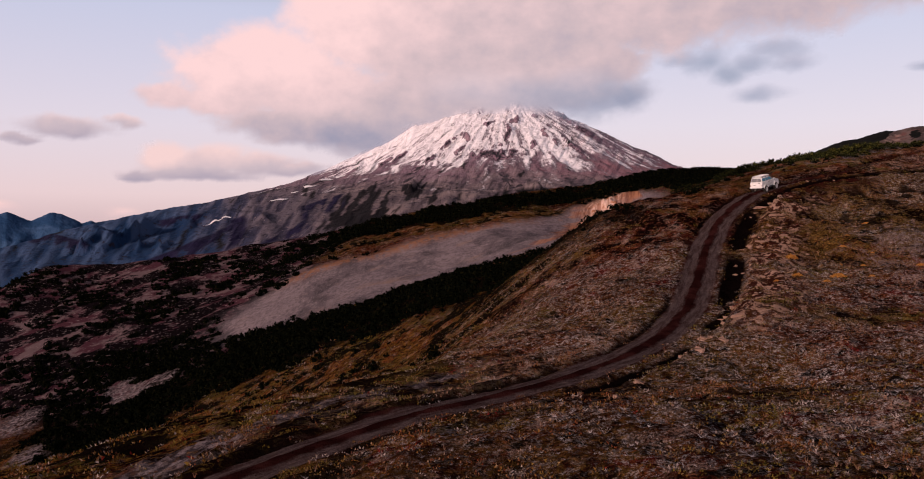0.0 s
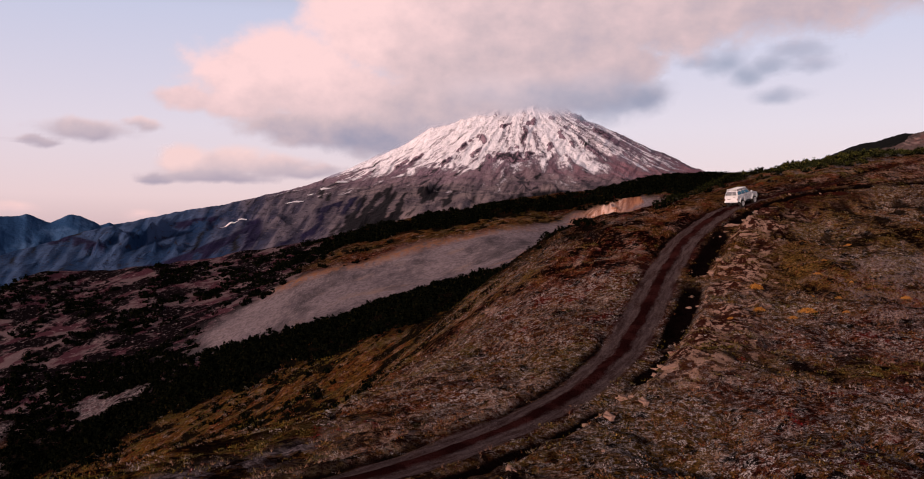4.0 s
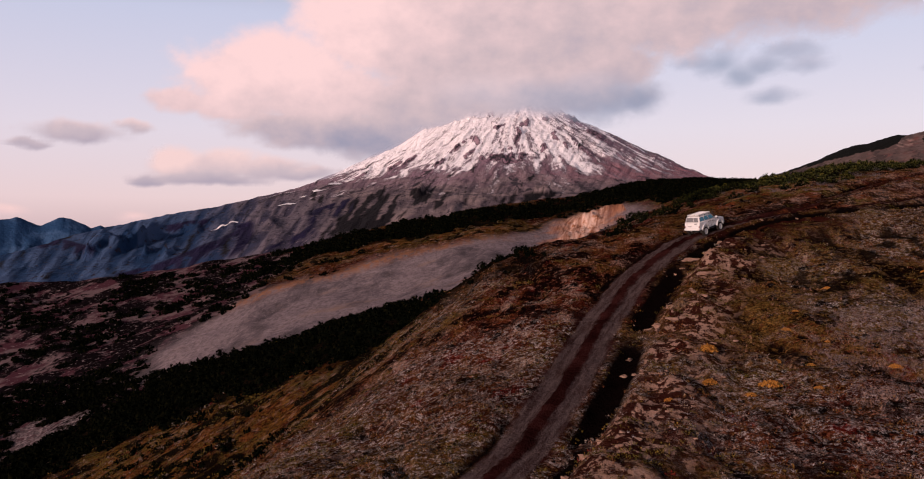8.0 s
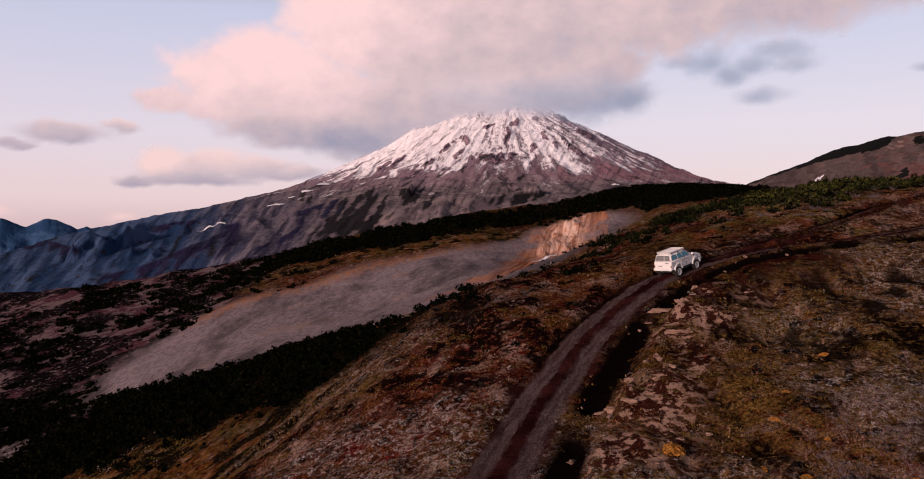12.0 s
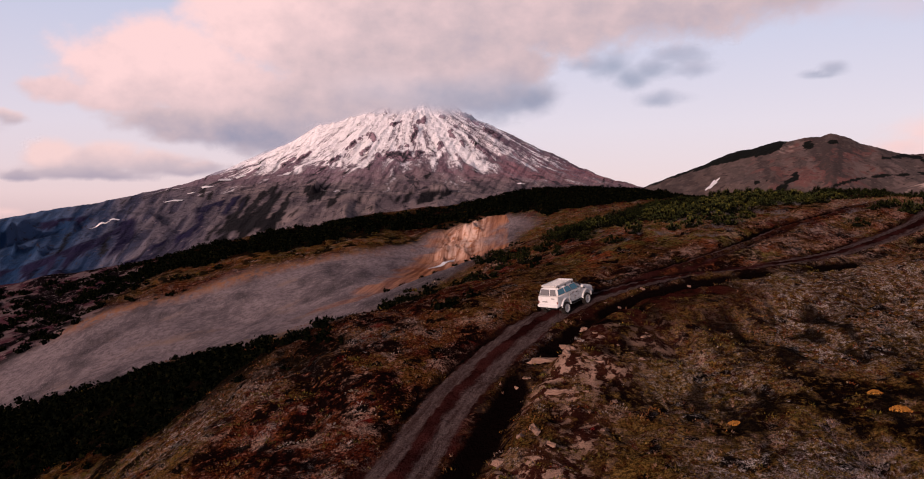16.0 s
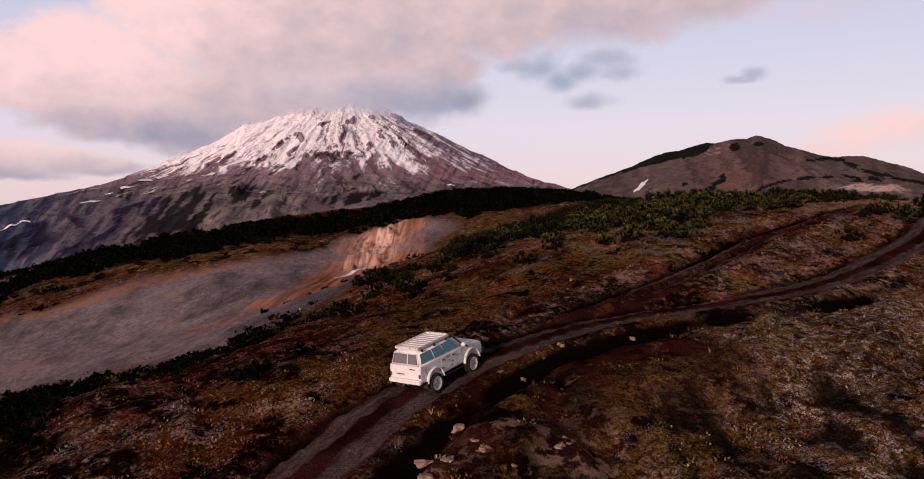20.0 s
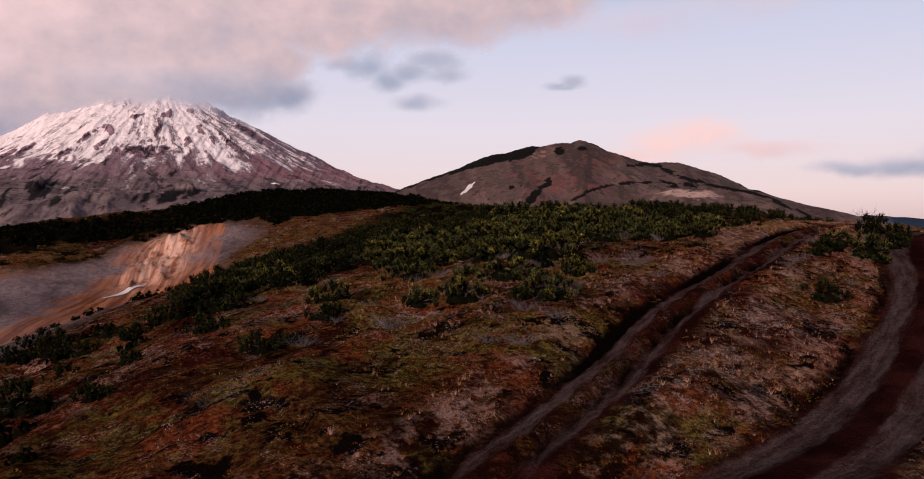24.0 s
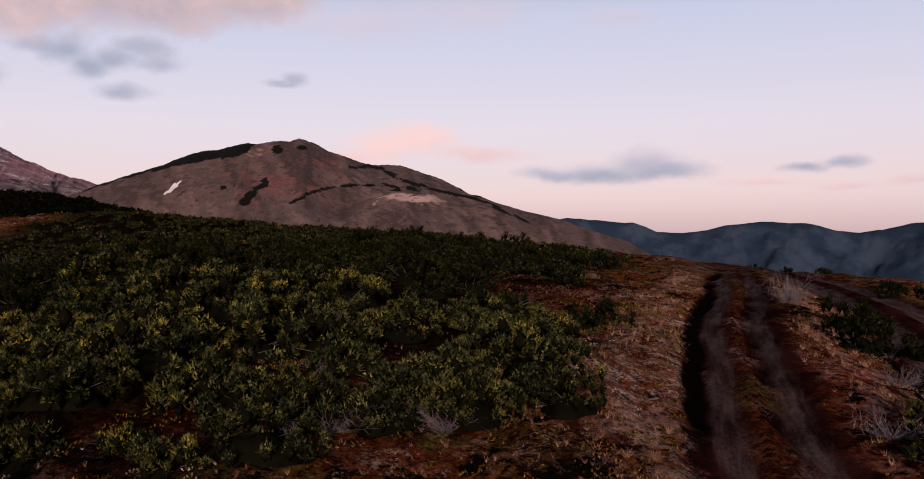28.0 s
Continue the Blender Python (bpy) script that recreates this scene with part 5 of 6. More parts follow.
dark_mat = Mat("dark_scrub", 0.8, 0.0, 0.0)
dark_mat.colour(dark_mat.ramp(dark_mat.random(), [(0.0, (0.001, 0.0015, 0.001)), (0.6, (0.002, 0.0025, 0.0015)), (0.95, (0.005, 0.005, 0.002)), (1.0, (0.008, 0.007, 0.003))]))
# near-black cores: the shade inside the shrubs, put into a colour
core_shade_mat = Mat("core_shade", 0.9, 0.0, 0.0)
core_shade_mat.colour(core_shade_mat.mix(core_shade_mat.noise(7, 5, rough=0.7), (0.001, 0.001, 0.001), (0.008, 0.008, 0.004)))
bark_mat = Mat("grey_bark", 0.85)
bark_mat.colour(bark_mat.mix(bark_mat.noise(9, 3, local=True), (0.045, 0.036, 0.032), (0.13, 0.11, 0.10)))


def limb(V, F, points, radius):
    """A three-sided tapered stem along points."""
    base = len(V)
    for i, p in enumerate(points):
        q = radius * (1 - 0.75 * i / (len(points) - 1))
        for k in range(3):
            a = 2.1 * k
            V.append((p[0] + q * math.cos(a), p[1] + q * math.sin(a), p[2] + q * 0.4 * math.sin(a + 1)))
    for i in range(len(points) - 1):
        for k in range(3):
            a, b = base + 3 * i + k, base + 3 * i + (k + 1) % 3
            F.extend([(a, b, b + 3), (a, b + 3, a + 3)])


def pine_meshes(seed, wide, tall, domes, tufts_each, blades, long, thick):
    """Twisted branches, needle tufts on several domes, and the near-black shade core under them."""
    r = random.Random(seed)
    V, F = [], []
    for k in range(9):
        a, reach, top = r.uniform(0, 2 * math.pi), wide * r.uniform(0.5, 1.05), tall * r.uniform(0.2, 0.6)
        bend = r.uniform(-0.8, 0.8)
        limb(V, F, [(math.cos(a + bend * u) * reach * u, math.sin(a + bend * u) * reach * u, -0.05 + top * u**0.6) for u in (0, 0.3, 0.6, 0.85, 1)], 0.026)
    rr = np.random.default_rng(seed)
    tv, tf, hv, hf = [], [], [], []
    ring = [(math.cos(q), math.sin(q)) for q in np.arange(6) * math.pi / 3]
    for _ in range(domes):  # clumps of needles at the branch ends, with dark gaps between them
        a, q = rr.uniform(0, 2 * math.pi), math.sqrt(rr.random())
        w = rr.uniform(0.13, 0.27) * (1.15 - 0.4 * q)
        t = w * rr.uniform(0.9, 1.5)
        c = np.array((math.cos(a) * q * wide, math.sin(a) * q * wide * 0.85, tall * (1 - 0.72 * q**2) * (rr.uniform(0.62, 1.0) if rr.random() < 0.68 else rr.uniform(0.12, 0.45)) - 0.55 * t - 0.05))
        lean = np.array((math.cos(a), math.sin(a), 0)) * 0.3 * q
        for _ in range(tufts_each):
            b, e = rr.uniform(0, 2 * math.pi), math.acos(1 - rr.random() * 1.25)
            o = np.array((math.sin(e) * math.cos(b), math.sin(e) * math.sin(b), math.cos(e)))
            p = c + o * rr.uniform(0.6, 1.0) * (w, w, t) + (0, 0, 0.15)
            up = o * 0.8 + lean + (0, 0, 0.30) + rr.uniform(-0.4, 0.4, 3)
            up, q2, n0 = up / np.linalg.norm(up), rr.uniform(0.7, 1.3), len(tv)
            tv.extend([p - up * 0.02 + np.array(d) * thick for d in ((-1, 0, 0), (1, 0.3, 0), (0, 1.1, 0.4))])
            for k in range(blades):
                side = rr.normal(0, 1, 3)
                tv.append(p + (up * rr.uniform(0.5, 1.0) + side / np.linalg.norm(side) * rr.uniform(0.3, 0.7)) * long * q2)
                tf.append((n0 + k % 3, n0 + (k + 1) % 3, len(tv) - 1))
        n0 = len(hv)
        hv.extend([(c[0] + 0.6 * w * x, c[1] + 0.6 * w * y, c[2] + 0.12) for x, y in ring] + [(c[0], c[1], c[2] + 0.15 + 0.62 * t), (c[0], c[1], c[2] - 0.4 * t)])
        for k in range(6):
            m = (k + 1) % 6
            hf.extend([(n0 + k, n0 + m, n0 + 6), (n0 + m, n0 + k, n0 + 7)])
    # a low near-black mound that stands for the shade under the clumps
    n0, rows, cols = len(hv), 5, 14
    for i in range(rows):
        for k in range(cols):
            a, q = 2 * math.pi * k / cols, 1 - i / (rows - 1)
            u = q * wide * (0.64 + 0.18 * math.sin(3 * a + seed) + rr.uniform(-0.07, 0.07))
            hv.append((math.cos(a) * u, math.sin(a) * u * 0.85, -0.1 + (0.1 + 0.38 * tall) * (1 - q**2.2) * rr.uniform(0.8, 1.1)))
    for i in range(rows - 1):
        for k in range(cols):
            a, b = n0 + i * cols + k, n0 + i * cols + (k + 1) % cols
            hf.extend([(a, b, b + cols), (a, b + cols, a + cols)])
    return mesh_from("branch", V, F), mesh_from("foliage", tv, tf, smooth=False), mesh_from("shade_core", hv, hf)


PINES, FAR_PINES = [], []
for k, (wide, tall) in enumerate(((1.4, 0.95), (1.1, 0.8), (1.7, 1.2), (0.9, 0.6), (1.3, 1.3))):
    PINES.append(pine_meshes(50 + k, wide, tall, int(26 * wide + 6), 40, 3, 0.066, 0.019))
    FAR_PINES.append(pine_meshes(50 + k, wide, tall, int(16 * wide + 5), 16, 3, 0.120, 0.044))


def in_zone(poly, x, y, rough=9, seed=71):
    return sstep(-2, 3, inside(poly, x, y) + rough * (fbm(x / 9, y / 9, 3, seed) - 0.5))


def plant_pines(x, y, z, seed, label, group, size=1.0):
    r = random.Random(seed)
    first = {}
    for px, py, pz in zip(x, y, z):
        k = r.randrange(len(PINES))
        close = math.hypot(px - 62, py - 133) < r.uniform(11, 20)
        shape = (PINES if close else FAR_PINES)[k]
        k = (k, close)
        m = pose(px, py, pz, r.uniform(-6, 6), r.uniform(-6, 6), r.uniform(0, 360)) @ Matrix.Scale(size * r.uniform(0.75, 1.25), 4)
        if k in first:
            ob = copy_thing(first[k], m)
            ob.scale = m.to_scale()
        else:
            ob = tagged(new("dwarf_pine"), label, "shrub", group)
            ob.matrix_basis = m
            part("branch", shape[0], bark_mat.m, ob, "twisted grey branches")
            part("foliage", shape[1], pine_mat.m if close else shaded_pine.m, ob, "dark green needles")
            part("shade_core", shape[2], core_shade_mat.m, ob, "near-black core painted as inner shade")
            first[k] = ob


def apart_places(x, y, z, gap, most):
    keep = []
    for i in range(len(x)):
        if all((x[i] - x[j])**2 + (y[i] - y[j])**2 > gap * gap for j in keep):
            keep.append(i)
        if len(keep) >= most:
            break
    return x[keep], y[keep], z[keep]


x, y, z, _ = sample(4200, (42, 104, 126, 168), 11, lambda x, y, q: in_zone(PLATEAU, x, y) * (q["road"] < 0.05) * (verge(x, y) > 2.6) * sstep(0.30, 0.38, fbm(x / 5, y / 5, 3, 301) + 0.12 * sstep(140, 150, y)))
near_pines = apart_places(x, y, z, 1.7, 270)
plant_pines(*near_pines, 5, "dark green dwarf pine shrub on the open heath", "dwarf pines on the plateau")
SINGLES = [(71, 123.4), (72.6, 122.8), (69.4, 122.3), (77.8, 125.6), (73.4, 122.4), (74.8, 124.0), (136, 164), (143, 160), (141, 163), (44, 122), (46.5, 124),
           (50.5, 124.5), (58, 125), (38.5, 121), (36, 124), (34.2, 127), (39.5, 126), (31, 121), (33, 123.5), (42.5, 127.5), (37, 130), (81.3, 127.8), (84, 130.2),
           (52, 130.2), (57.5, 132), (53.5, 126.8), (72.4, 124.0), (70.8, 123.0), (73.6, 123.4), (79.4, 128.6), (81.0, 129.6), (96.5, 134.6), (98.5, 135.2), (97.6, 133.4), (59.7, 132.9), (61.2, 132.4), (60.9, 134.4), (62.5, 130.3), (61.3, 131.0), (63.8, 131.2), (64.9, 130.2), (66.4, 129.6), (67.7, 128.6), (63.2, 133.0),
           (66.0, 131.2), (68.6, 130.2), (58.4, 134.0), (65.2, 117.9), (53.4, 120.9), (54.3, 120.6), (51.8, 123.3), (36.1, 139.1), (37.4, 137.6), (38.4, 138.7), (39.6, 136.4), (40.9, 137.2), (41.8, 134.6), (42.9, 136.2), (44.2, 134.0), (45.6, 136.8), (44.8, 139.0), (46.4, 132.9),
           (47.8, 135.2), (54.6, 124.9), (55.8, 124.3), (47.3, 126.3), (34.8, 140.4), (33.6, 141.8), (35.6, 141.6)]
sx, sy = np.array(SINGLES).T
plant_pines(sx, sy, ground_z(sx, sy), 9, "single dark green dwarf pine beside the track", "dwarf pines by the track", 0.8)

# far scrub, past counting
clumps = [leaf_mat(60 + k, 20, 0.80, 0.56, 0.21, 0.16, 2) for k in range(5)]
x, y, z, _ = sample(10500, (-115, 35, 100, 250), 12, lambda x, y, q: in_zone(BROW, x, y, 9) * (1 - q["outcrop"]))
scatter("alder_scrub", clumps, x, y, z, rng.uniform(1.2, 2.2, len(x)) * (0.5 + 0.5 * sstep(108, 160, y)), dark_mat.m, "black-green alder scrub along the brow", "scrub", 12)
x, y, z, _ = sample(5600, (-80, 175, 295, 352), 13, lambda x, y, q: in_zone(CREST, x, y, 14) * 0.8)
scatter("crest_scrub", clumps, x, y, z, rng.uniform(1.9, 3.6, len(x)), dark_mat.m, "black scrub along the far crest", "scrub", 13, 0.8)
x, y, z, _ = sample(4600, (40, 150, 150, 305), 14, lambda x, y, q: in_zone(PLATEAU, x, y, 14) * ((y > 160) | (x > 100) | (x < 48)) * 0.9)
scatter("plateau_scrub", clumps, x, y, z, rng.uniform(0.6, 1.25, len(x)), shaded_pine.m, "dark dwarf pine thicket on the far plateau", "scrub", 14)
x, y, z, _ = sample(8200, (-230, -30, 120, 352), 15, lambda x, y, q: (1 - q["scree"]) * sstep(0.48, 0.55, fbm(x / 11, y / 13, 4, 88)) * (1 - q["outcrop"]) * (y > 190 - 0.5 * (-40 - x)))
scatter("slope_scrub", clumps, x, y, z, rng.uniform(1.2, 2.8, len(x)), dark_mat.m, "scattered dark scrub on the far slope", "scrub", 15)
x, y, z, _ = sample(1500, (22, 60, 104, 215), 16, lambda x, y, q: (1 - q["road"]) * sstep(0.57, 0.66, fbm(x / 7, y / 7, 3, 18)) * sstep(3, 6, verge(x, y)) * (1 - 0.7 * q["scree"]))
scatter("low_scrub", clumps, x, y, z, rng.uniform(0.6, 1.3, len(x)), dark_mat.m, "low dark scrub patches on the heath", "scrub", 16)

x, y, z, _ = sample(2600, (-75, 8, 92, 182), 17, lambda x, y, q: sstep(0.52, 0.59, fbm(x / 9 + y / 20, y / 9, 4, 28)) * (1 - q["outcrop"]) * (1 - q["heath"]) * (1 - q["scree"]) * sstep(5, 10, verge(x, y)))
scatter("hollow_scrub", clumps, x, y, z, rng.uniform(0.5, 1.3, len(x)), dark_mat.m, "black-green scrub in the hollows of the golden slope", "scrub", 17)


# ---- bare bushes, golden cushions, clods ----
def bare_mesh(seed, wide, tall, twigs):
    r = random.Random(seed)
    V, F = [], []
    for k in range(twigs):
        a, reach, top = r.uniform(0, 2 * math.pi), wide * r.uniform(0.4, 1.0), tall * r.uniform(0.3, 1.0)
        bend = r.uniform(-0.9, 0.9)
        pts = [(math.cos(a + bend * u) * reach * u, math.sin(a + bend * u) * reach * u, -0.04 + top * math.sin(1.5 * u) + r.uniform(-0.03, 0.03)) for u in (0, 0.25, 0.5, 0.75, 1)]
        limb(V, F, pts, r.uniform(0.005, 0.011))
        for _ in range(3):
            i = r.randrange(1, 4)
            p = pts[i]
            e = [p[j] + r.uniform(-0.3, 0.3) * wide * 0.6 for j in range(2)]
            limb(V, F, [p, ((p[0] + e[0]) / 2, (p[1] + e[1]) / 2, p[2] + 0.06), (e[0], e[1], p[2] + r.uniform(0, 0.2))], 0.005)
    return mesh_from("bare_bush", V, F)


bare_mat = Mat("bare_grey_twigs", 0.85)
bare_mat.colour(bare_mat.mix(bare_mat.noise(5, 3), (0.06, 0.050, 0.058), (0.17, 0.140, 0.155)))
BARE = [bare_mesh(70 + k, 0.90, 0.36, 42) for k in range(3)]
for me in BARE:
    me.materials.append(bare_mat.m)
places = [(52.0, 129.4), (52.8, 128.5), (58.7, 127.9), (61.2, 125.4), (56.4, 122.2), (62.6, 127.5), (67.0, 121.3), (57.9, 131.2), (52.8, 119.5), (51.1, 116.4), (50.2, 116.9), (53.4, 118.3), (66.2, 120.8), (56.4, 124.2), (63.2, 134.0), (63.9, 130.5), (68.4, 129.6), (71.6, 124.6), (65.4, 133.2), (60.5, 122.4), (55.0, 130.2), (55.9, 130.6), (56.5, 129.6), (57.0, 126.7), (59.7, 129.2), (59.8, 125.7), (61.7, 125.3), (57.6, 131.8), (68.2, 137.4), (72.0, 138.8), (65.2, 130.9), (65.6, 129.5), (64.3, 138.0), (61.9, 138.0), (76.6, 126.4), (73.7, 125.1), (45.2, 121.5), (46.8, 123.4), (48.4, 124.8), (45.2, 131.4), (48.2, 121.2), (55.0, 121.0), (68.2, 119.3), (80.9, 128.4)]
px, py = np.array(places).T
pz = ground_z(px, py)
r = random.Random(3)
for k in range(len(places)):
    ob = tagged(new("bare_bush", BARE[k % 3]), "leafless grey bush of tangled twigs on heath", "bush", "bare grey bushes")
    ob.matrix_basis = pose(px[k], py[k], pz[k], 0, 0, r.uniform(0, 360)) @ Matrix.Scale(r.uniform(0.7, 1.3), 4)

gold_mat = Mat("golden_leaves", 0.75)
gold_mat.colour(gold_mat.ramp(gold_mat.random(), [(0.0, (0.15, 0.055, 0.012)), (0.5, (0.33, 0.135, 0.026)), (1.0, (0.46, 0.22, 0.05))]))


def cushion_mesh(seed, wide, tall, leaves):
    r = random.Random(seed)
    V, F = [], []
    for k in range(leaves):
        a, q = r.uniform(0, 2 * math.pi), math.sqrt(r.random())
        c = Vector((math.cos(a) * q * wide, math.sin(a) * q * wide * 0.7, tall * (1 - q * q) * r.uniform(0.55, 1.0)))
        d = Vector((r.uniform(-1, 1), r.uniform(-1, 1), r.uniform(0.1, 1))).normalized() * 0.09
        e = Vector((r.uniform(-1, 1), r.uniform(-1, 1), r.uniform(-0.4, 0.6))).normalized() * 0.05
        V.extend([c - d, c + e, c + d, c - e])
        F.append((len(V) - 4, len(V) - 3, len(V) - 2, len(V) - 1))
    return mesh_from("golden_cushion", [tuple(p) for p in V], F, smooth=False)


GOLD = [cushion_mesh(80 + k, 0.62, 0.30, 330) for k in range(3)]
for me in GOLD:
    me.materials.append(gold_mat.m)
places = [(28.7, 76.1, 1.35), (31.2, 72.0, 1.1), (27.8, 72.3, 0.9), (32.6, 75.0, 0.6), (34.2, 73.9, 0.5), (34.3, 78.3, 0.55), (38.7, 72.8, 0.7), (47.4, 86.3, 0.6),
          (39.8, 85.4, 0.6), (47.4, 84.2, 0.8), (29.7, 70.8, 0.6), (33.4, 70.6, 0.5), (36.3, 76.6, 0.4), (24.6, 68.4, 0.5), (35.6, 80.2, 0.4)]
px, py, ps = np.array(places).T
pz = ground_z(px, py)
for k in range(len(places)):
    ob = tagged(new("golden_cushion", GOLD[k % 3]), "low golden-orange leafy cushion shrub on the slope", "shrub", "golden cushion shrubs")
    ob.matrix_basis = pose(px[k], py[k], pz[k], 0, 0, r.uniform(0, 360)) @ Matrix.Scale(ps[k], 4)

clod_mat = Mat("pale_clay", 0.95)
clod_mat.colour(clod_mat.mix(clod_mat.noise(6, 4), (0.13, 0.066, 0.048), (0.36, 0.225, 0.172))).bump(clod_mat.noise(14, 4), 0.7, 0.04)


def clod_mesh(seed, sx, sy, sz):
    bm = bmesh.new()
    bmesh.ops.create_icosphere(bm, subdivisions=2, radius=1)
    for v in bm.verts:
        n = noise.noise(v.co * 1.7 + Vector((seed * 9, 0, 0))) * 0.75 + noise.noise(v.co * 3.4 + Vector((seed, 5, 0))) * 0.42
        v.co = v.co * (1 + n)
        v.co = Vector((v.co.x * sx, v.co.y * sy, v.co.z * sz))
    me = bpy.data.meshes.new("clay_clod")
    bm.to_mesh(me)
    bm.free()
    me.materials.append(clod_mat.m)
    return me


CLODS = [clod_mesh(k, *s) for k, s in enumerate(((0.42, 0.22, 0.16), (0.30, 0.26, 0.18), (0.62, 0.20, 0.15), (0.2, 0.17, 0.13), (0.26, 0.14, 0.12)))]
places = [(31.9, 93.7, 2, 1.5), (33.3, 92.7, 1, 1.2), (33.6, 95.4, 0, 1.0), (35.0, 96.4, 1, 1.0), (33.0, 92.2, 0, 0.9), (31.7, 89.1, 2, 1.0), (30.1, 86.0, 0, 1.1),
          (38.3, 100.3, 1, 0.6), (37.4, 100.5, 4, 0.7), (40.5, 102.1, 3, 0.6), (43.9, 102.7, 3, 0.8), (40.4, 102.2, 4, 0.6), (27.4, 81.0, 0, 1.1), (26.4, 80.2, 2, 0.8)]
step = random.Random(17)
for k in range(38):
    i = step.randrange(58, 138)
    (ax, ay), (bx, by) = MAIN[i], MAIN[i + 1]
    n = Vector((by - ay, ax - bx)).normalized()
    o = step.uniform(2.7, 6.8)
    places.append((ax + n.x * o, ay + n.y * o, step.choice((0, 0, 1, 2, 3, 4)), step.uniform(0.5, 1.25)))
pz = ground_z(np.array([p[0] for p in places]), np.array([p[1] for p in places]))
for (cx, cy, k, s), cz in zip(places, pz):
    ob = tagged(new("clay_clod", CLODS[k]), "pale clay clod on the dark cut bank", "clod", "clay clods beside the track")
    ob.matrix_basis = pose(cx, cy, cz - 0.02, step.uniform(-14, 14), step.uniform(-14, 14), step.uniform(0, 360)) @ Matrix.Scale(s, 4)

# crumbled clay crust on the bank, past counting
crumbs = []
for k in range(4):
    me = clod_mesh(30 + k, 0.26, 0.17, 0.13)
    co = np.empty(len(me.vertices) * 3)
    me.vertices.foreach_get("co", co)
    crumbs.append((co.reshape(-1, 3), np.array([p.vertices[:] for p in me.polygons])))
    bpy.data.meshes.remove(me)
x, y, z, _ = sample(5600, (14, 56, 54, 108), 19, lambda x, y, q: q["bank"] * sstep(0.52, 0.62, fbm(x / 3.0, y / 3.0, 3, 57)) * (1 - q["ditch"]))
scatter("clay_crumbs", crumbs, x, y, z - 0.02, rng.uniform(0.25, 1.0, len(x))**1.3, clod_mat.m, "crumbled pale pinkish clay crust on the cut bank", "clay", 19, 0.6)


# ---- the off-road car ----
paint = Mat("white_car_paint", 0.38)
dirt = paint.math("MULTIPLY", paint.step(paint.noise(2.6, 6, local=True, rough=0.65), 0.54, 0.70), 0.40)
paint.colour(paint.mix(dirt, (0.66, 0.63, 0.63), (0.36, 0.29, 0.26)))
paint.b.inputs["Specular IOR Level"].default_value = 0.4
door_paint = Mat("muddy_white_paint", 0.5)
splash = door_paint.step(door_paint.noise(3.4, 7, stretch=(0.7, 1, 1.5), local=True, rough=0.7), 0.49, 0.62)
door_paint.colour(door_paint.mix(splash, (0.64, 0.61, 0.60), (0.20, 0.13, 0.11)))
rubber = Mat("black_rubber", 0.85)
rubber.colour(rubber.mix(rubber.noise(12, 4, local=True), (0.012, 0.011, 0.011), (0.045, 0.036, 0.032)))
trim_black = Mat("black_trim", 0.55, 0.0, 0.3).colour((0.015, 0.015, 0.016))
rim_white = Mat("white_rim", 0.5, 0.0, 0.3)
rim_white.colour(rim_white.mix(rim_white.step(rim_white.noise(9, 5, local=True), 0.5, 0.7), (0.56, 0.53, 0.52), (0.30, 0.23, 0.20)))
# teal stands for the sky's reflection, put into the base colour
side_glass = Mat("tinted_glass", 0.08).colour((0.030, 0.150, 0.215))
side_glass.b.inputs["Specular IOR Level"].default_value = 0.35
rear_glass = Mat("dusty_glass", 0.3).colour((0.125, 0.115, 0.120))
rear_glass.b.inputs["Specular IOR Level"].default_value = 0.7
red_lens = Mat("red_lamp_lens", 0.3, 0.0, 0.5).colour((0.17, 0.022, 0.018))
clear_lens = Mat("clear_lamp_lens", 0.2, 0.0, 0.5).colour((0.55, 0.53, 0.50))
chrome = Mat("steel", 0.35, 1.0).colour((0.45, 0.45, 0.46))


def bm_mesh(name, bm, smooth=False):
    bmesh.ops.recalc_face_normals(bm, faces=bm.faces)
    me = bpy.data.meshes.new(name)
    bm.to_mesh(me)
    bm.free()
    if smooth:
        me.polygons.foreach_set("use_smooth", np.ones(len(me.polygons), bool))
    return me


def extruded(name, profile, y0, y1, bevel=0.05, segments=3):
    """A side outline (x, z) given thickness across the car, with rounded edges."""
    bm = bmesh.new()
    a = [bm.verts.new((x, y0, z)) for x, z in profile]
    b = [bm.verts.new((x, y1, z)) for x, z in profile]
    bm.faces.new(a)
    bm.faces.new(b[::-1])
    n = len(profile)
    for i in range(n):
        f = bm.faces.new((a[i], b[i], b[(i + 1) % n], a[(i + 1) % n]))
    rim = [e for e in bm.edges if abs(e.verts[0].co.y - e.verts[1].co.y) < 1e-6]
    if bevel:
        bmesh.ops.bevel(bm, geom=rim, offset=bevel, segments=segments, affect="EDGES", profile=0.6, clamp_overlap=True)
    return bm_mesh(name, bm)


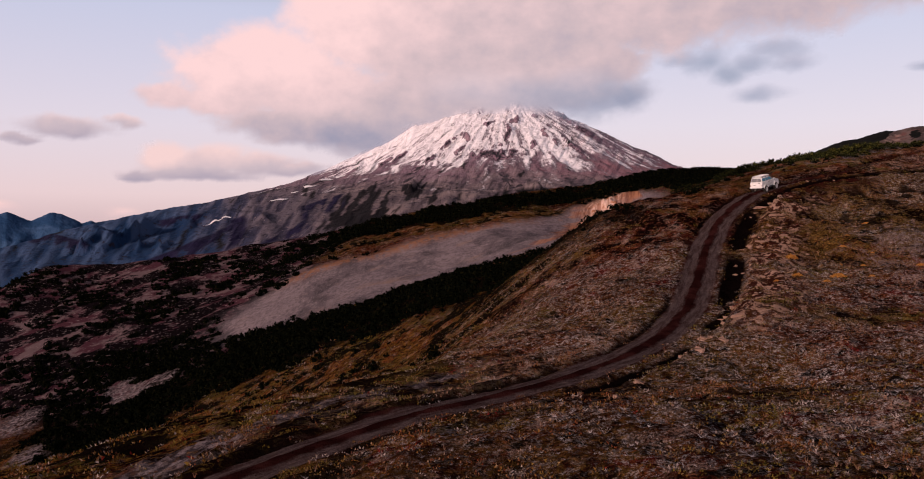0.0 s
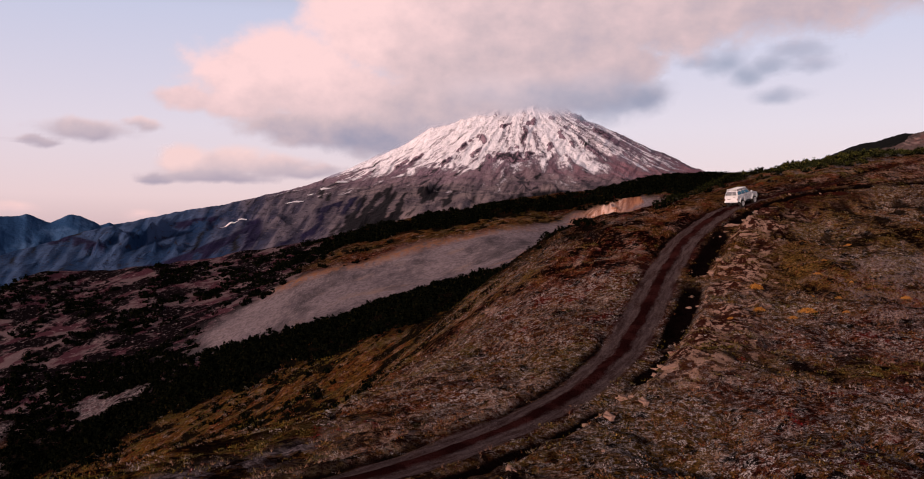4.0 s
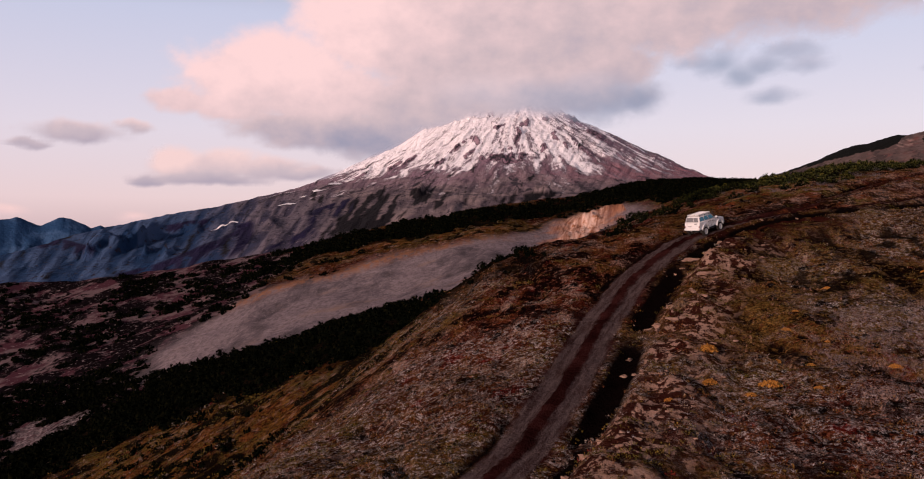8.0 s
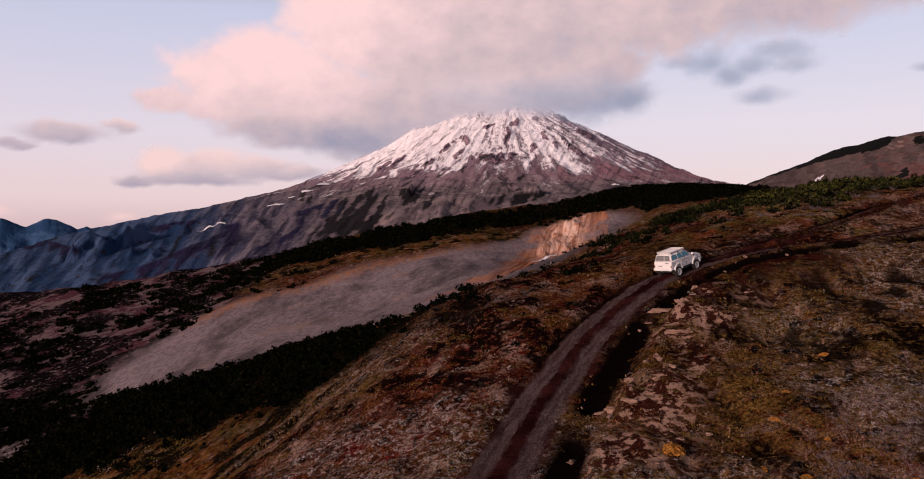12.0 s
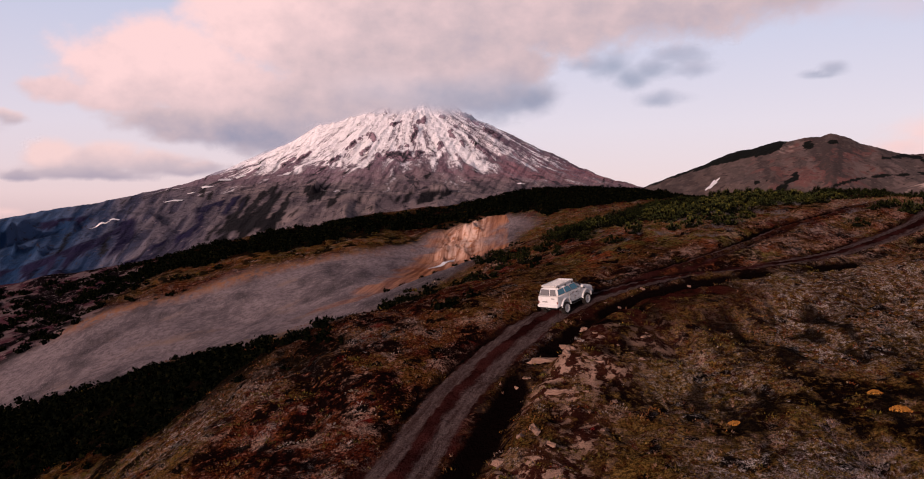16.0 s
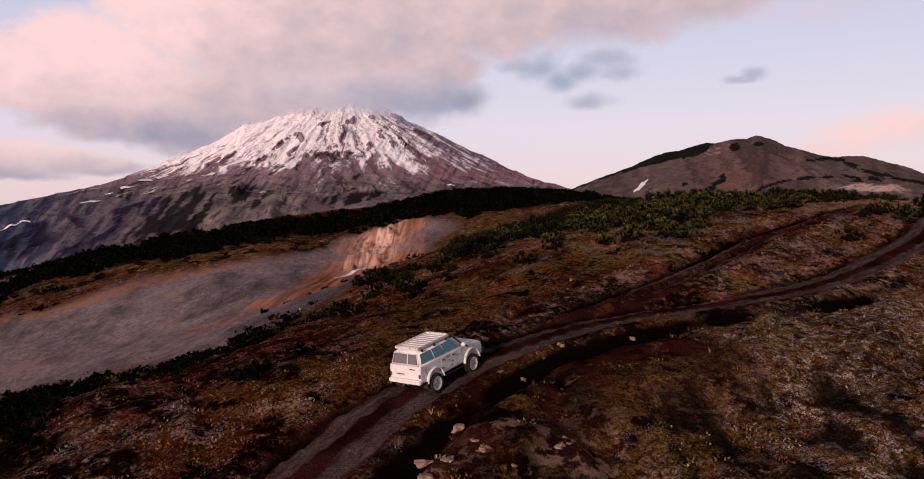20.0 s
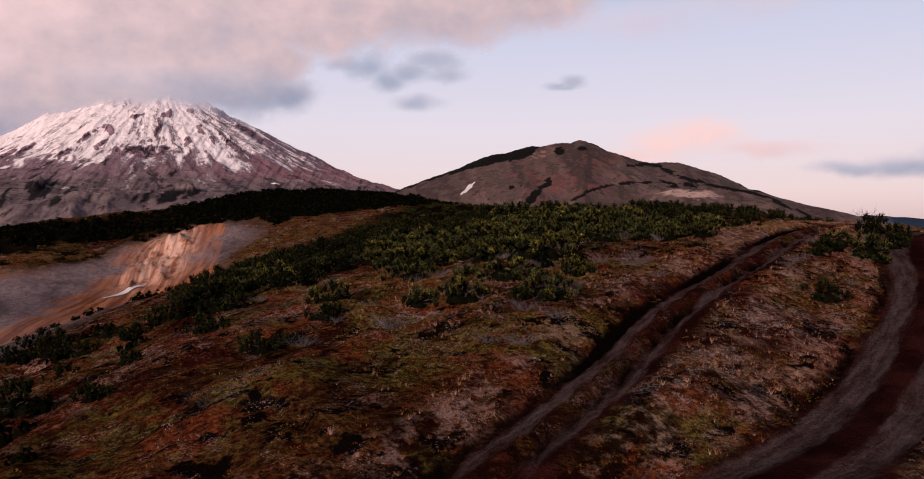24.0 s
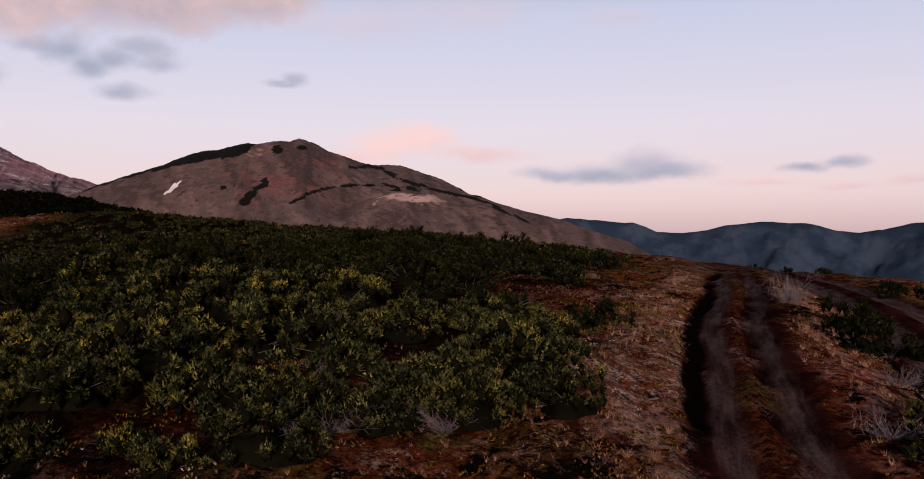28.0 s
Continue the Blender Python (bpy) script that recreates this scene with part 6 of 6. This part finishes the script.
def slab(name, corners, thick, bevel=0.012):
    """A thin panel on four corners, standing out along its normal."""
    c = [Vector(p) for p in corners]
    n = (c[1] - c[0]).cross(c[3] - c[0]).normalized() * thick
    bm = bmesh.new()
    lo, hi = [bm.verts.new(p) for p in c], [bm.verts.new(p + n) for p in c]
    bm.faces.new(lo[::-1])
    bm.faces.new(hi)
    for i in range(4):
        bm.faces.new((lo[i], lo[(i + 1) % 4], hi[(i + 1) % 4], hi[i]))
    if bevel:
        bmesh.ops.bevel(bm, geom=list(bm.edges), offset=bevel, segments=2, affect="EDGES", clamp_overlap=True)
    return bm_mesh(name, bm)


def block(name, x0, x1, y0, y1, z0, z1, bevel=0.02):
    bm = bmesh.new()
    bmesh.ops.create_cube(bm, size=1)
    for v in bm.verts:
        v.co = Vector(((x0 + x1) / 2 + v.co.x * (x1 - x0), (y0 + y1) / 2 + v.co.y * (y1 - y0), (z0 + z1) / 2 + v.co.z * (z1 - z0)))
    if bevel:
        bmesh.ops.bevel(bm, geom=list(bm.edges), offset=bevel, segments=2, affect="EDGES", clamp_overlap=True)
    return bm_mesh(name, bm)


def lathe(name, profile, segments=40, lug=0.0):
    """A ring turned round the y axis from (radius, y) pairs; lug: tread blocks on the outermost rows."""
    V, F = [], []
    n = len(profile)
    outer = max(p[0] for p in profile)
    for k in range(segments):
        a = 2 * math.pi * k / segments
        for q, y in profile:
            rr = q + (lug if (k % 2 == 0 and q > outer - 0.02) else 0)
            V.append((rr * math.cos(a), y, rr * math.sin(a)))
    for k in range(segments):
        for i in range(n - 1):
            a, b = k * n + i, ((k + 1) % segments) * n + i
            F.append((a, a + 1, b + 1, b))
    return mesh_from(name, V, F)


def tube(name, points, radius):
    V, F = [], []
    for i, p in enumerate(points):
        d = (Vector(points[min(i + 1, len(points) - 1)]) - Vector(points[max(i - 1, 0)])).normalized()
        u = d.cross(Vector((0, 0, 1)) if abs(d.z) < 0.9 else Vector((1, 0, 0))).normalized()
        w = d.cross(u)
        for k in range(8):
            a = k * math.pi / 4
            V.append(tuple(Vector(p) + (u * math.cos(a) + w * math.sin(a)) * radius))
    for i in range(len(points) - 1):
        for k in range(8):
            F.append((i * 8 + k, i * 8 + (k + 1) % 8, i * 8 + 8 + (k + 1) % 8, i * 8 + 8 + k))
    return mesh_from(name, V, F)


def on_face(face, s0, s1, t0, t1):
    """A window's corners on a four-sided face, in fractions along (s) and up (t)."""
    a, b, c, d = [Vector(p) for p in face]
    at = lambda s, t: (a * (1 - s) + b * s) * (1 - t) + (d * (1 - s) + c * s) * t
    return [at(s0, t0), at(s1, t0), at(s1, t1), at(s0, t1)]


WHEEL_Z, FRONT_X, REAR_X, LIFT = 0.47, 1.42, -1.45, 0.15


def arch(cx, r, floor):
    out = []
    a0 = math.asin((floor - WHEEL_Z) / r)
    for k in range(13):
        a = a0 + (math.pi - 2 * a0) * k / 12
        out.append((cx - r * math.cos(math.pi - a) * -1, WHEEL_Z + r * math.sin(a)))
    return out


def build_car(m):
    car = tagged(new("off_road_car"), "muddy white lifted off-road car with roof rack on the track", "car")
    car.matrix_basis = m
    car.scale = m.to_scale()
    low = 0.60
    profile = [(-2.36, low), (-2.44, 0.78), (-2.43, 1.18), (-2.38, 1.38), (0.80, 1.37), (1.30, 1.33), (2.16, 1.24), (2.33, 1.12), (2.38, 0.80), (2.30, low)]
    profile += arch(FRONT_X, 0.60, low) + [(FRONT_X - 0.60, low)] + [(REAR_X + 0.60, low)] + arch(REAR_X, 0.58, low)
    part("body", extruded("body", profile, -0.90, 0.90, 0.045), paint.m, car)
    # cabin
    bot = [(0.86, 0.86, 1.365), (0.86, -0.86, 1.365), (-2.40, -0.86, 1.365), (-2.40, 0.86, 1.365)]
    top = [(0.22, 0.71, 1.96), (0.22, -0.71, 1.96), (-2.24, -0.72, 1.97), (-2.24, 0.72, 1.97)]
    bm = bmesh.new()
    lo, hi = [bm.verts.new(p) for p in bot], [bm.verts.new(p) for p in top]
    bm.faces.new(lo)
    bm.faces.new(hi)
    for i in range(4):
        bm.faces.new((lo[i], lo[(i + 1) % 4], hi[(i + 1) % 4], hi[i]))
    bmesh.ops.bevel(bm, geom=[e for e in bm.edges if e.verts[0].co.z > 1.5 or e.verts[1].co.z > 1.5], offset=0.07, segments=4, affect="EDGES")
    part("cabin", bm_mesh("cabin", bm, True), paint.m, car)
    left, right = [bot[3], bot[0], top[0], top[3]], [bot[2], bot[1], top[1], top[2]]
    rear, front = [bot[2], bot[3], top[3], top[2]], [bot[0], bot[1], top[1], top[0]]

    def window(name, face, s0, s1, t0, t1, glass, out):
        c = on_face(face, s0, s1, t0, t1)
        mid = sum(c, Vector()) / 4
        n = (c[1] - c[0]).cross(c[3] - c[0]).normalized()
        if n.dot(Vector(out)) < 0:
            c = [c[1], c[0], c[3], c[2]]
            n = -n
        w = part(name, slab(name, c, 0.008, 0.004), trim_black.m, car, "black rubber window seal")
        g = [mid + (p - mid) * 0.92 + n * 0.008 for p in c]
        part("pane", slab("pane", g, 0.006, 0.0), glass, w, "window glass")

    for face, out in ((left, (0, 1, 0)), (right, (0, -1, 0))):
        window("cargo_window", face, 0.05, 0.345, 0.14, 0.86, side_glass.m, out)
        window("rear_door_window", face, 0.37, 0.615, 0.14, 0.86, side_glass.m, out)
        window("front_door_window", face, 0.645, 0.925, 0.14, 0.86, side_glass.m, out)
    window("back_window", rear, 0.07, 0.40, 0.16, 0.86, rear_glass.m, (-1, 0, 0))
    window("back_window", rear, 0.44, 0.94, 0.16, 0.86, rear_glass.m, (-1, 0, 0))
    window("windscreen", front, 0.06, 0.94, 0.10, 0.90, side_glass.m, (1, 0, 0.5))
    # doors as plates on the sides
    for s in (1, -1):
        y = 0.90 * s
        for name, x0, x1 in (("front_door", -0.10, 0.84), ("rear_door", -0.88, -0.13)):
            c = [(x0, y, 0.66), (x1, y, 0.66), (x1, y, 1.345), (x0, y, 1.345)]
            c = c if s < 0 else [c[1], c[0], c[3], c[2]]
            door = part(name, slab(name, c, 0.018, 0.012), door_paint.m, car, "white door splashed with brown mud")
            part("door_handle", block("door_handle", x0 + 0.05, x0 + 0.20, y + s * 0.02, y + s * 0.05, 1.20, 1.235, 0.01), trim_black.m, door)
        part("side_step", tube("side_step", [(-0.80, 0.93 * s, 0.50), (-0.7, 1.0 * s, 0.47), (0.7, 1.0 * s, 0.47), (0.8, 0.93 * s, 0.50)], 0.035), trim_black.m, car, "black tubular side step")
        part("door_mirror", block("door_mirror", 0.70, 0.80, (0.90 if s > 0 else -1.14), (1.14 if s > 0 else -0.90), 1.42, 1.60, 0.03), paint.m, car)
        part("tail_lamp", block("tail_lamp", -2.47, -2.40, (0.79 if s > 0 else -0.885), (0.885 if s > 0 else -0.79), 0.84, 1.04, 0.015), red_lens.m, car, "red tail lamp")
        part("headlamp", block("headlamp", 2.30, 2.40, (0.56 if s > 0 else -0.84), (0.84 if s > 0 else -0.56), 0.93, 1.10, 0.02), clear_lens.m, car, "clear headlamp")
        part("mud_flap", block("mud_flap", REAR_X - 0.66, REAR_X - 0.64, (0.70 if s > 0 else -0.98), (0.98 if s > 0 else -0.70), 0.25, 0.62, 0.008), rubber.m, car)
        # flares
        for cx, r in ((FRONT_X, 0.60), (REAR_X, 0.58)):
            V, F = [], []
            for k in range(15):
                a = math.radians(2 + 176 * k / 14)
                for rr, yy in ((r - 0.01, 0.86), (r - 0.015, 1.0), (r + 0.015, 1.02), (r + 0.055, 0.905)):
                    V.append((cx + rr * math.cos(a), yy * s, WHEEL_Z + rr * math.sin(a)))
            for k in range(14):
                for i in range(3):
                    a = k * 4 + i
                    F.append((a, a + 1, a + 5, a + 4))
            part("wheel_arch_flare", mesh_from("wheel_arch_flare", V, F), paint.m, car)
            V, F = [], []
            for k in range(13):
                a = math.radians(8 + 164 * k / 12)
                for yy in (0.50, 0.895):
                    V.append((cx + (r - 0.012) * math.cos(a), yy * s, WHEEL_Z + (r - 0.012) * math.sin(a)))
            for k in range(12):
                F.append((2 * k, 2 * k + 1, 2 * k + 3, 2 * k + 2))
            part("wheel_arch_liner", mesh_from("wheel_arch_liner", V, F), trim_black.m, car, "black inner wheel arch")
    # back doors
    for y0, y1 in ((-0.86, -0.20), (-0.17, 0.86)):
        c = [(-2.438, y1, 0.80), (-2.438, y0, 0.80), (-2.405, y0, 1.34), (-2.405, y1, 1.34)]
        bd = part("back_door", slab("back_door", c, 0.018, 0.012), paint.m, car)
    part("door_handle", block("door_handle", -2.475, -2.45, -0.62, -0.30, 1.22, 1.27, 0.01), trim_black.m, bd, "black back door handle")
    plate = part("number_plate", block("number_plate", -2.47, -2.455, 0.02, 0.54, 0.93, 1.04, 0.004), rim_white.m, car, "worn white plate")
    part("plate_bar", block("plate_bar", -2.476, -2.471, 0.07, 0.49, 0.965, 1.005, 0.0), trim_black.m, plate)
    part("rear_bumper", block("rear_bumper", -2.60, -2.36, -0.93, 0.93, 0.58, 0.78, 0.05), paint.m, car)
    part("tow_hitch", block("tow_hitch", -2.68, -2.58, -0.06, 0.06, 0.50, 0.60, 0.015), chrome.m, car)
    part("front_bumper", block("front_bumper", 2.26, 2.54, -0.95, 0.95, 0.56, 0.84, 0.06), trim_black.m, car, "black steel bumper")
    grille = part("grille", block("grille", 2.34, 2.40, -0.54, 0.54, 0.88, 1.12, 0.02), trim_black.m, car, "black grille")
    for k in range(4):
        part("grille_bar", block("grille_bar", 2.395, 2.412, -0.50, 0.50, 0.91 + 0.055 * k, 0.93 + 0.055 * k, 0.004), chrome.m, grille)
    part("underbody", block("underbody", -2.2, 2.1, -0.62, 0.62, 0.36, 0.64, 0.05), trim_black.m, car, "dark chassis underside")
    for ax in (FRONT_X, REAR_X):
        part("axle", tube("axle", [(ax, -0.7, WHEEL_Z), (ax, 0.7, WHEEL_Z)], 0.06), trim_black.m, car)
    part("bonnet", slab("bonnet", [(0.95, -0.74, 1.362), (2.12, -0.70, 1.252), (2.12, 0.70, 1.252), (0.95, 0.74, 1.362)], 0.03, 0.02), paint.m, car)
    part("snorkel", tube("snorkel", [(1.2, -0.92, 1.25), (0.95, -0.95, 1.40), (0.78, -0.93, 1.50), (0.28, -0.80, 2.00), (0.26, -0.80, 2.12), (0.36, -0.80, 2.14)], 0.045), trim_black.m, car, "black snorkel pipe")
    # rack
    rack = part("roof_rack", block("roof_rack", -2.12, 0.10, -0.66, 0.66, 2.055, 2.085, 0.01), rim_white.m, car, "white metal roof rack")
    for s in (1, -1):
        part("rack_side", block("rack_side", -2.16, 0.14, 0.66 * s - 0.02, 0.66 * s + 0.02, 2.05, 2.17, 0.012), rim_white.m, rack)
        for xx in (-1.9, -1.0, -0.1):
            part("rack_foot", block("rack_foot", xx - 0.05, xx + 0.05, 0.70 * s - 0.03, 0.70 * s + 0.03, 1.93, 2.06, 0.01), trim_black.m, rack)
    for xx in (-2.14, 0.12):
        part("rack_end", block("rack_end", xx - 0.02, xx + 0.02, -0.66, 0.66, 2.05, 2.17, 0.012), rim_white.m, rack)
    for k in range(8):
        xx = -1.95 + 0.26 * k
        part("rack_slat", block("rack_slat", xx - 0.055, xx + 0.055, -0.63, 0.63, 2.10, 2.125, 0.006), paint.m, rack)
    part("light_bar", block("light_bar", 0.12, 0.22, -0.55, 0.55, 2.08, 2.17, 0.02), clear_lens.m, rack, "row of roof lamps")
    # wheels
    tread = [(0.29, -0.13), (0.33, -0.16), (0.41, -0.165), (0.455, -0.14), (0.465, -0.07), (0.465, 0.07), (0.455, 0.14), (0.41, 0.165), (0.33, 0.16), (0.29, 0.13)]
    tyre_me = lathe("tyre", tread, 56, 0.014)
    rim_me = lathe("rim", [(0.02, -0.09), (0.11, -0.10), (0.12, -0.05), (0.23, -0.045), (0.26, -0.12), (0.315, -0.165), (0.325, -0.15), (0.30, -0.05), (0.30, 0.14)], 40)
    hub_me = lathe("hub", [(0.001, -0.15), (0.05, -0.15), (0.065, -0.13), (0.068, -0.09)], 20)
    hole_me = lathe("rim_hole", [(0.001, -0.052), (0.026, -0.052), (0.026, -0.04)], 12)
    for cx in (FRONT_X, REAR_X):
        for s in (1, -1):
            w = part("wheel", tyre_me, rubber.m, car, "large black mud tyre")
            w.matrix_basis = pose(cx, 0.86 * s, WHEEL_Z, 0, 0, 0 if s < 0 else 180)
            part("rim", rim_me, rim_white.m, w, "dirty white steel rim")
            part("hub", hub_me, chrome.m, w, "steel hub")
            for k in range(8):
                h = part("rim_hole", hole_me, trim_black.m, w)
                a = k * math.pi / 4
                h.location = (0.15 * math.cos(a), 0, 0.15 * math.sin(a))
    for piece in car.children:  # the lifted body stands high over its wheels
        if not piece.name.startswith(("wheel.", "axle")) and piece.name != "wheel":
            piece.location.z += LIFT
    return car


# it stands on the track where the climb eases, nose uphill
i0 = int(np.argmin(np.hypot(MAIN[:, 0] - 35.2, MAIN[:, 1] - 101.3)))
back, ahead = MAIN[i0 - 2], MAIN[i0 + 2]
heading = math.atan2(ahead[1] - back[1], ahead[0] - back[0]) + 0.08
hx, hy = math.cos(heading), math.sin(heading)
mx, my = MAIN[i0]
spots = [(mx + hx * a - hy * b, my + hy * a + hx * b) for a in (REAR_X, FRONT_X) for b in (-0.86, 0.86)]
hz = ground_z([p[0] for p in spots], [p[1] for p in spots])
rise = math.degrees(math.atan2((hz[2] + hz[3] - hz[0] - hz[1]) / 2, FRONT_X - REAR_X))
lean = math.degrees(math.atan2((hz[1] + hz[3] - hz[0] - hz[2]) / 2, 1.72))
car = build_car(pose(mx, my, float(hz.mean()) - 0.02, lean, -rise, math.degrees(heading)) @ Matrix.Scale(0.86, 4))


# ---- snow patches that lie on the far slopes ----
snow_mat = Mat("old_snow", 0.6)
snow_mat.colour(snow_mat.mix(snow_mat.noise(0.08, 4), (0.70, 0.66, 0.68), (0.84, 0.80, 0.82)))


def snow_patch(height, cx, cy, long, wide, turn, lift, seed, label):
    """An uneven sheet of snow laid on a slope."""
    V, F = [], []
    n, rings = 28, 5
    c, s = math.cos(math.radians(turn)), math.sin(math.radians(turn))
    pts = [(0.0, 0.0)]
    for k in range(1, rings + 1):
        for i in range(n):
            a = 2 * math.pi * i / n
            q = k / rings * (1 + 0.7 * (float(vnoise(np.array(1.9 * math.cos(a) + seed * 3.1), np.array(1.9 * math.sin(a) + seed), seed)) - 0.5))
            u, w = math.cos(a) * q * long, math.sin(a) * q * wide
            pts.append((u * c - w * s, u * s + w * c))
    x, y = np.array([p[0] for p in pts]) + cx, np.array([p[1] for p in pts]) + cy
    z = height(x, y) + lift
    for i in range(n):
        F.append((0, 1 + i, 1 + (i + 1) % n))
    for k in range(rings - 1):
        for i in range(n):
            a, b = 1 + k * n + i, 1 + k * n + (i + 1) % n
            F.extend([(a, a + n, b + n), (a, b + n, b)])
    me = mesh_from("snow_patch", np.stack([x, y, z], 1), F)
    me.materials.append(snow_mat.m)
    return tagged(new("snow_patch", me), label, "snow", "old snow patches")


def far_spot(height, bearing, rise):
    """Where a line of sight from the hillside meets the far slope."""
    r = np.arange(1500.0, 4500.0, 4.0)
    x, y = 19 + r * math.sin(math.radians(bearing)), 33 + r * math.cos(math.radians(bearing))
    k = int(np.argmax(height(x, y) > 7.5 + r * math.tan(math.radians(rise))))
    return x[k], y[k]


for k, (bearing, rise, long, wide, turn) in enumerate(((-14.05, 2.42, 34, 15, 15), (-18.45, 0.85, 26, 2.6, 40), (-17.6, 1.2, 12, 4, 20), (-11.8, 3.42, 30, 16, 30), (-10.8, 3.85, 40, 16, 35),
                                                       (-9.8, 4.1, 24, 18, 40), (-7.0, 4.3, 30, 11, 30), (-12.9, 2.95, 14, 8, 0), (9.2, 3.7, 18, 6, -35))):
    px, py = far_spot(volcano_height, bearing, rise)
    snow_patch(volcano_height, px, py, long, wide, turn, 4.0, k + 1, "small old snow patch on the volcano's flank")
snow_patch(hill_height, 250.5, 612.5, 12.0, 2.9, 52, 0.5, 21, "single old snow patch on the bare hillside")
snow_patch(ground_z, 38.6, 281.0, 8.5, 1.0, 60, 0.22, 9, "thin streak of old snow in the scree gully")

# ---- tall leafless bushes on the skyline ----
for k, (bx, by, size) in enumerate(((70.0, 183.0, 2.0), (73.0, 185.0, 1.6), (84.0, 133.0, 1.6), (86.5, 134.0, 1.3))):
    ob = tagged(new("bare_bush", BARE[k % 3]), "tall leafless grey bush standing on the skyline", "bush", "skyline bushes")
    ob.matrix_basis = pose(bx, by, float(ground_z(bx, by)[0]), 0, 0, 70 * k) @ Matrix.Diagonal((size * 0.8, size * 0.8, size * 1.7, 1))
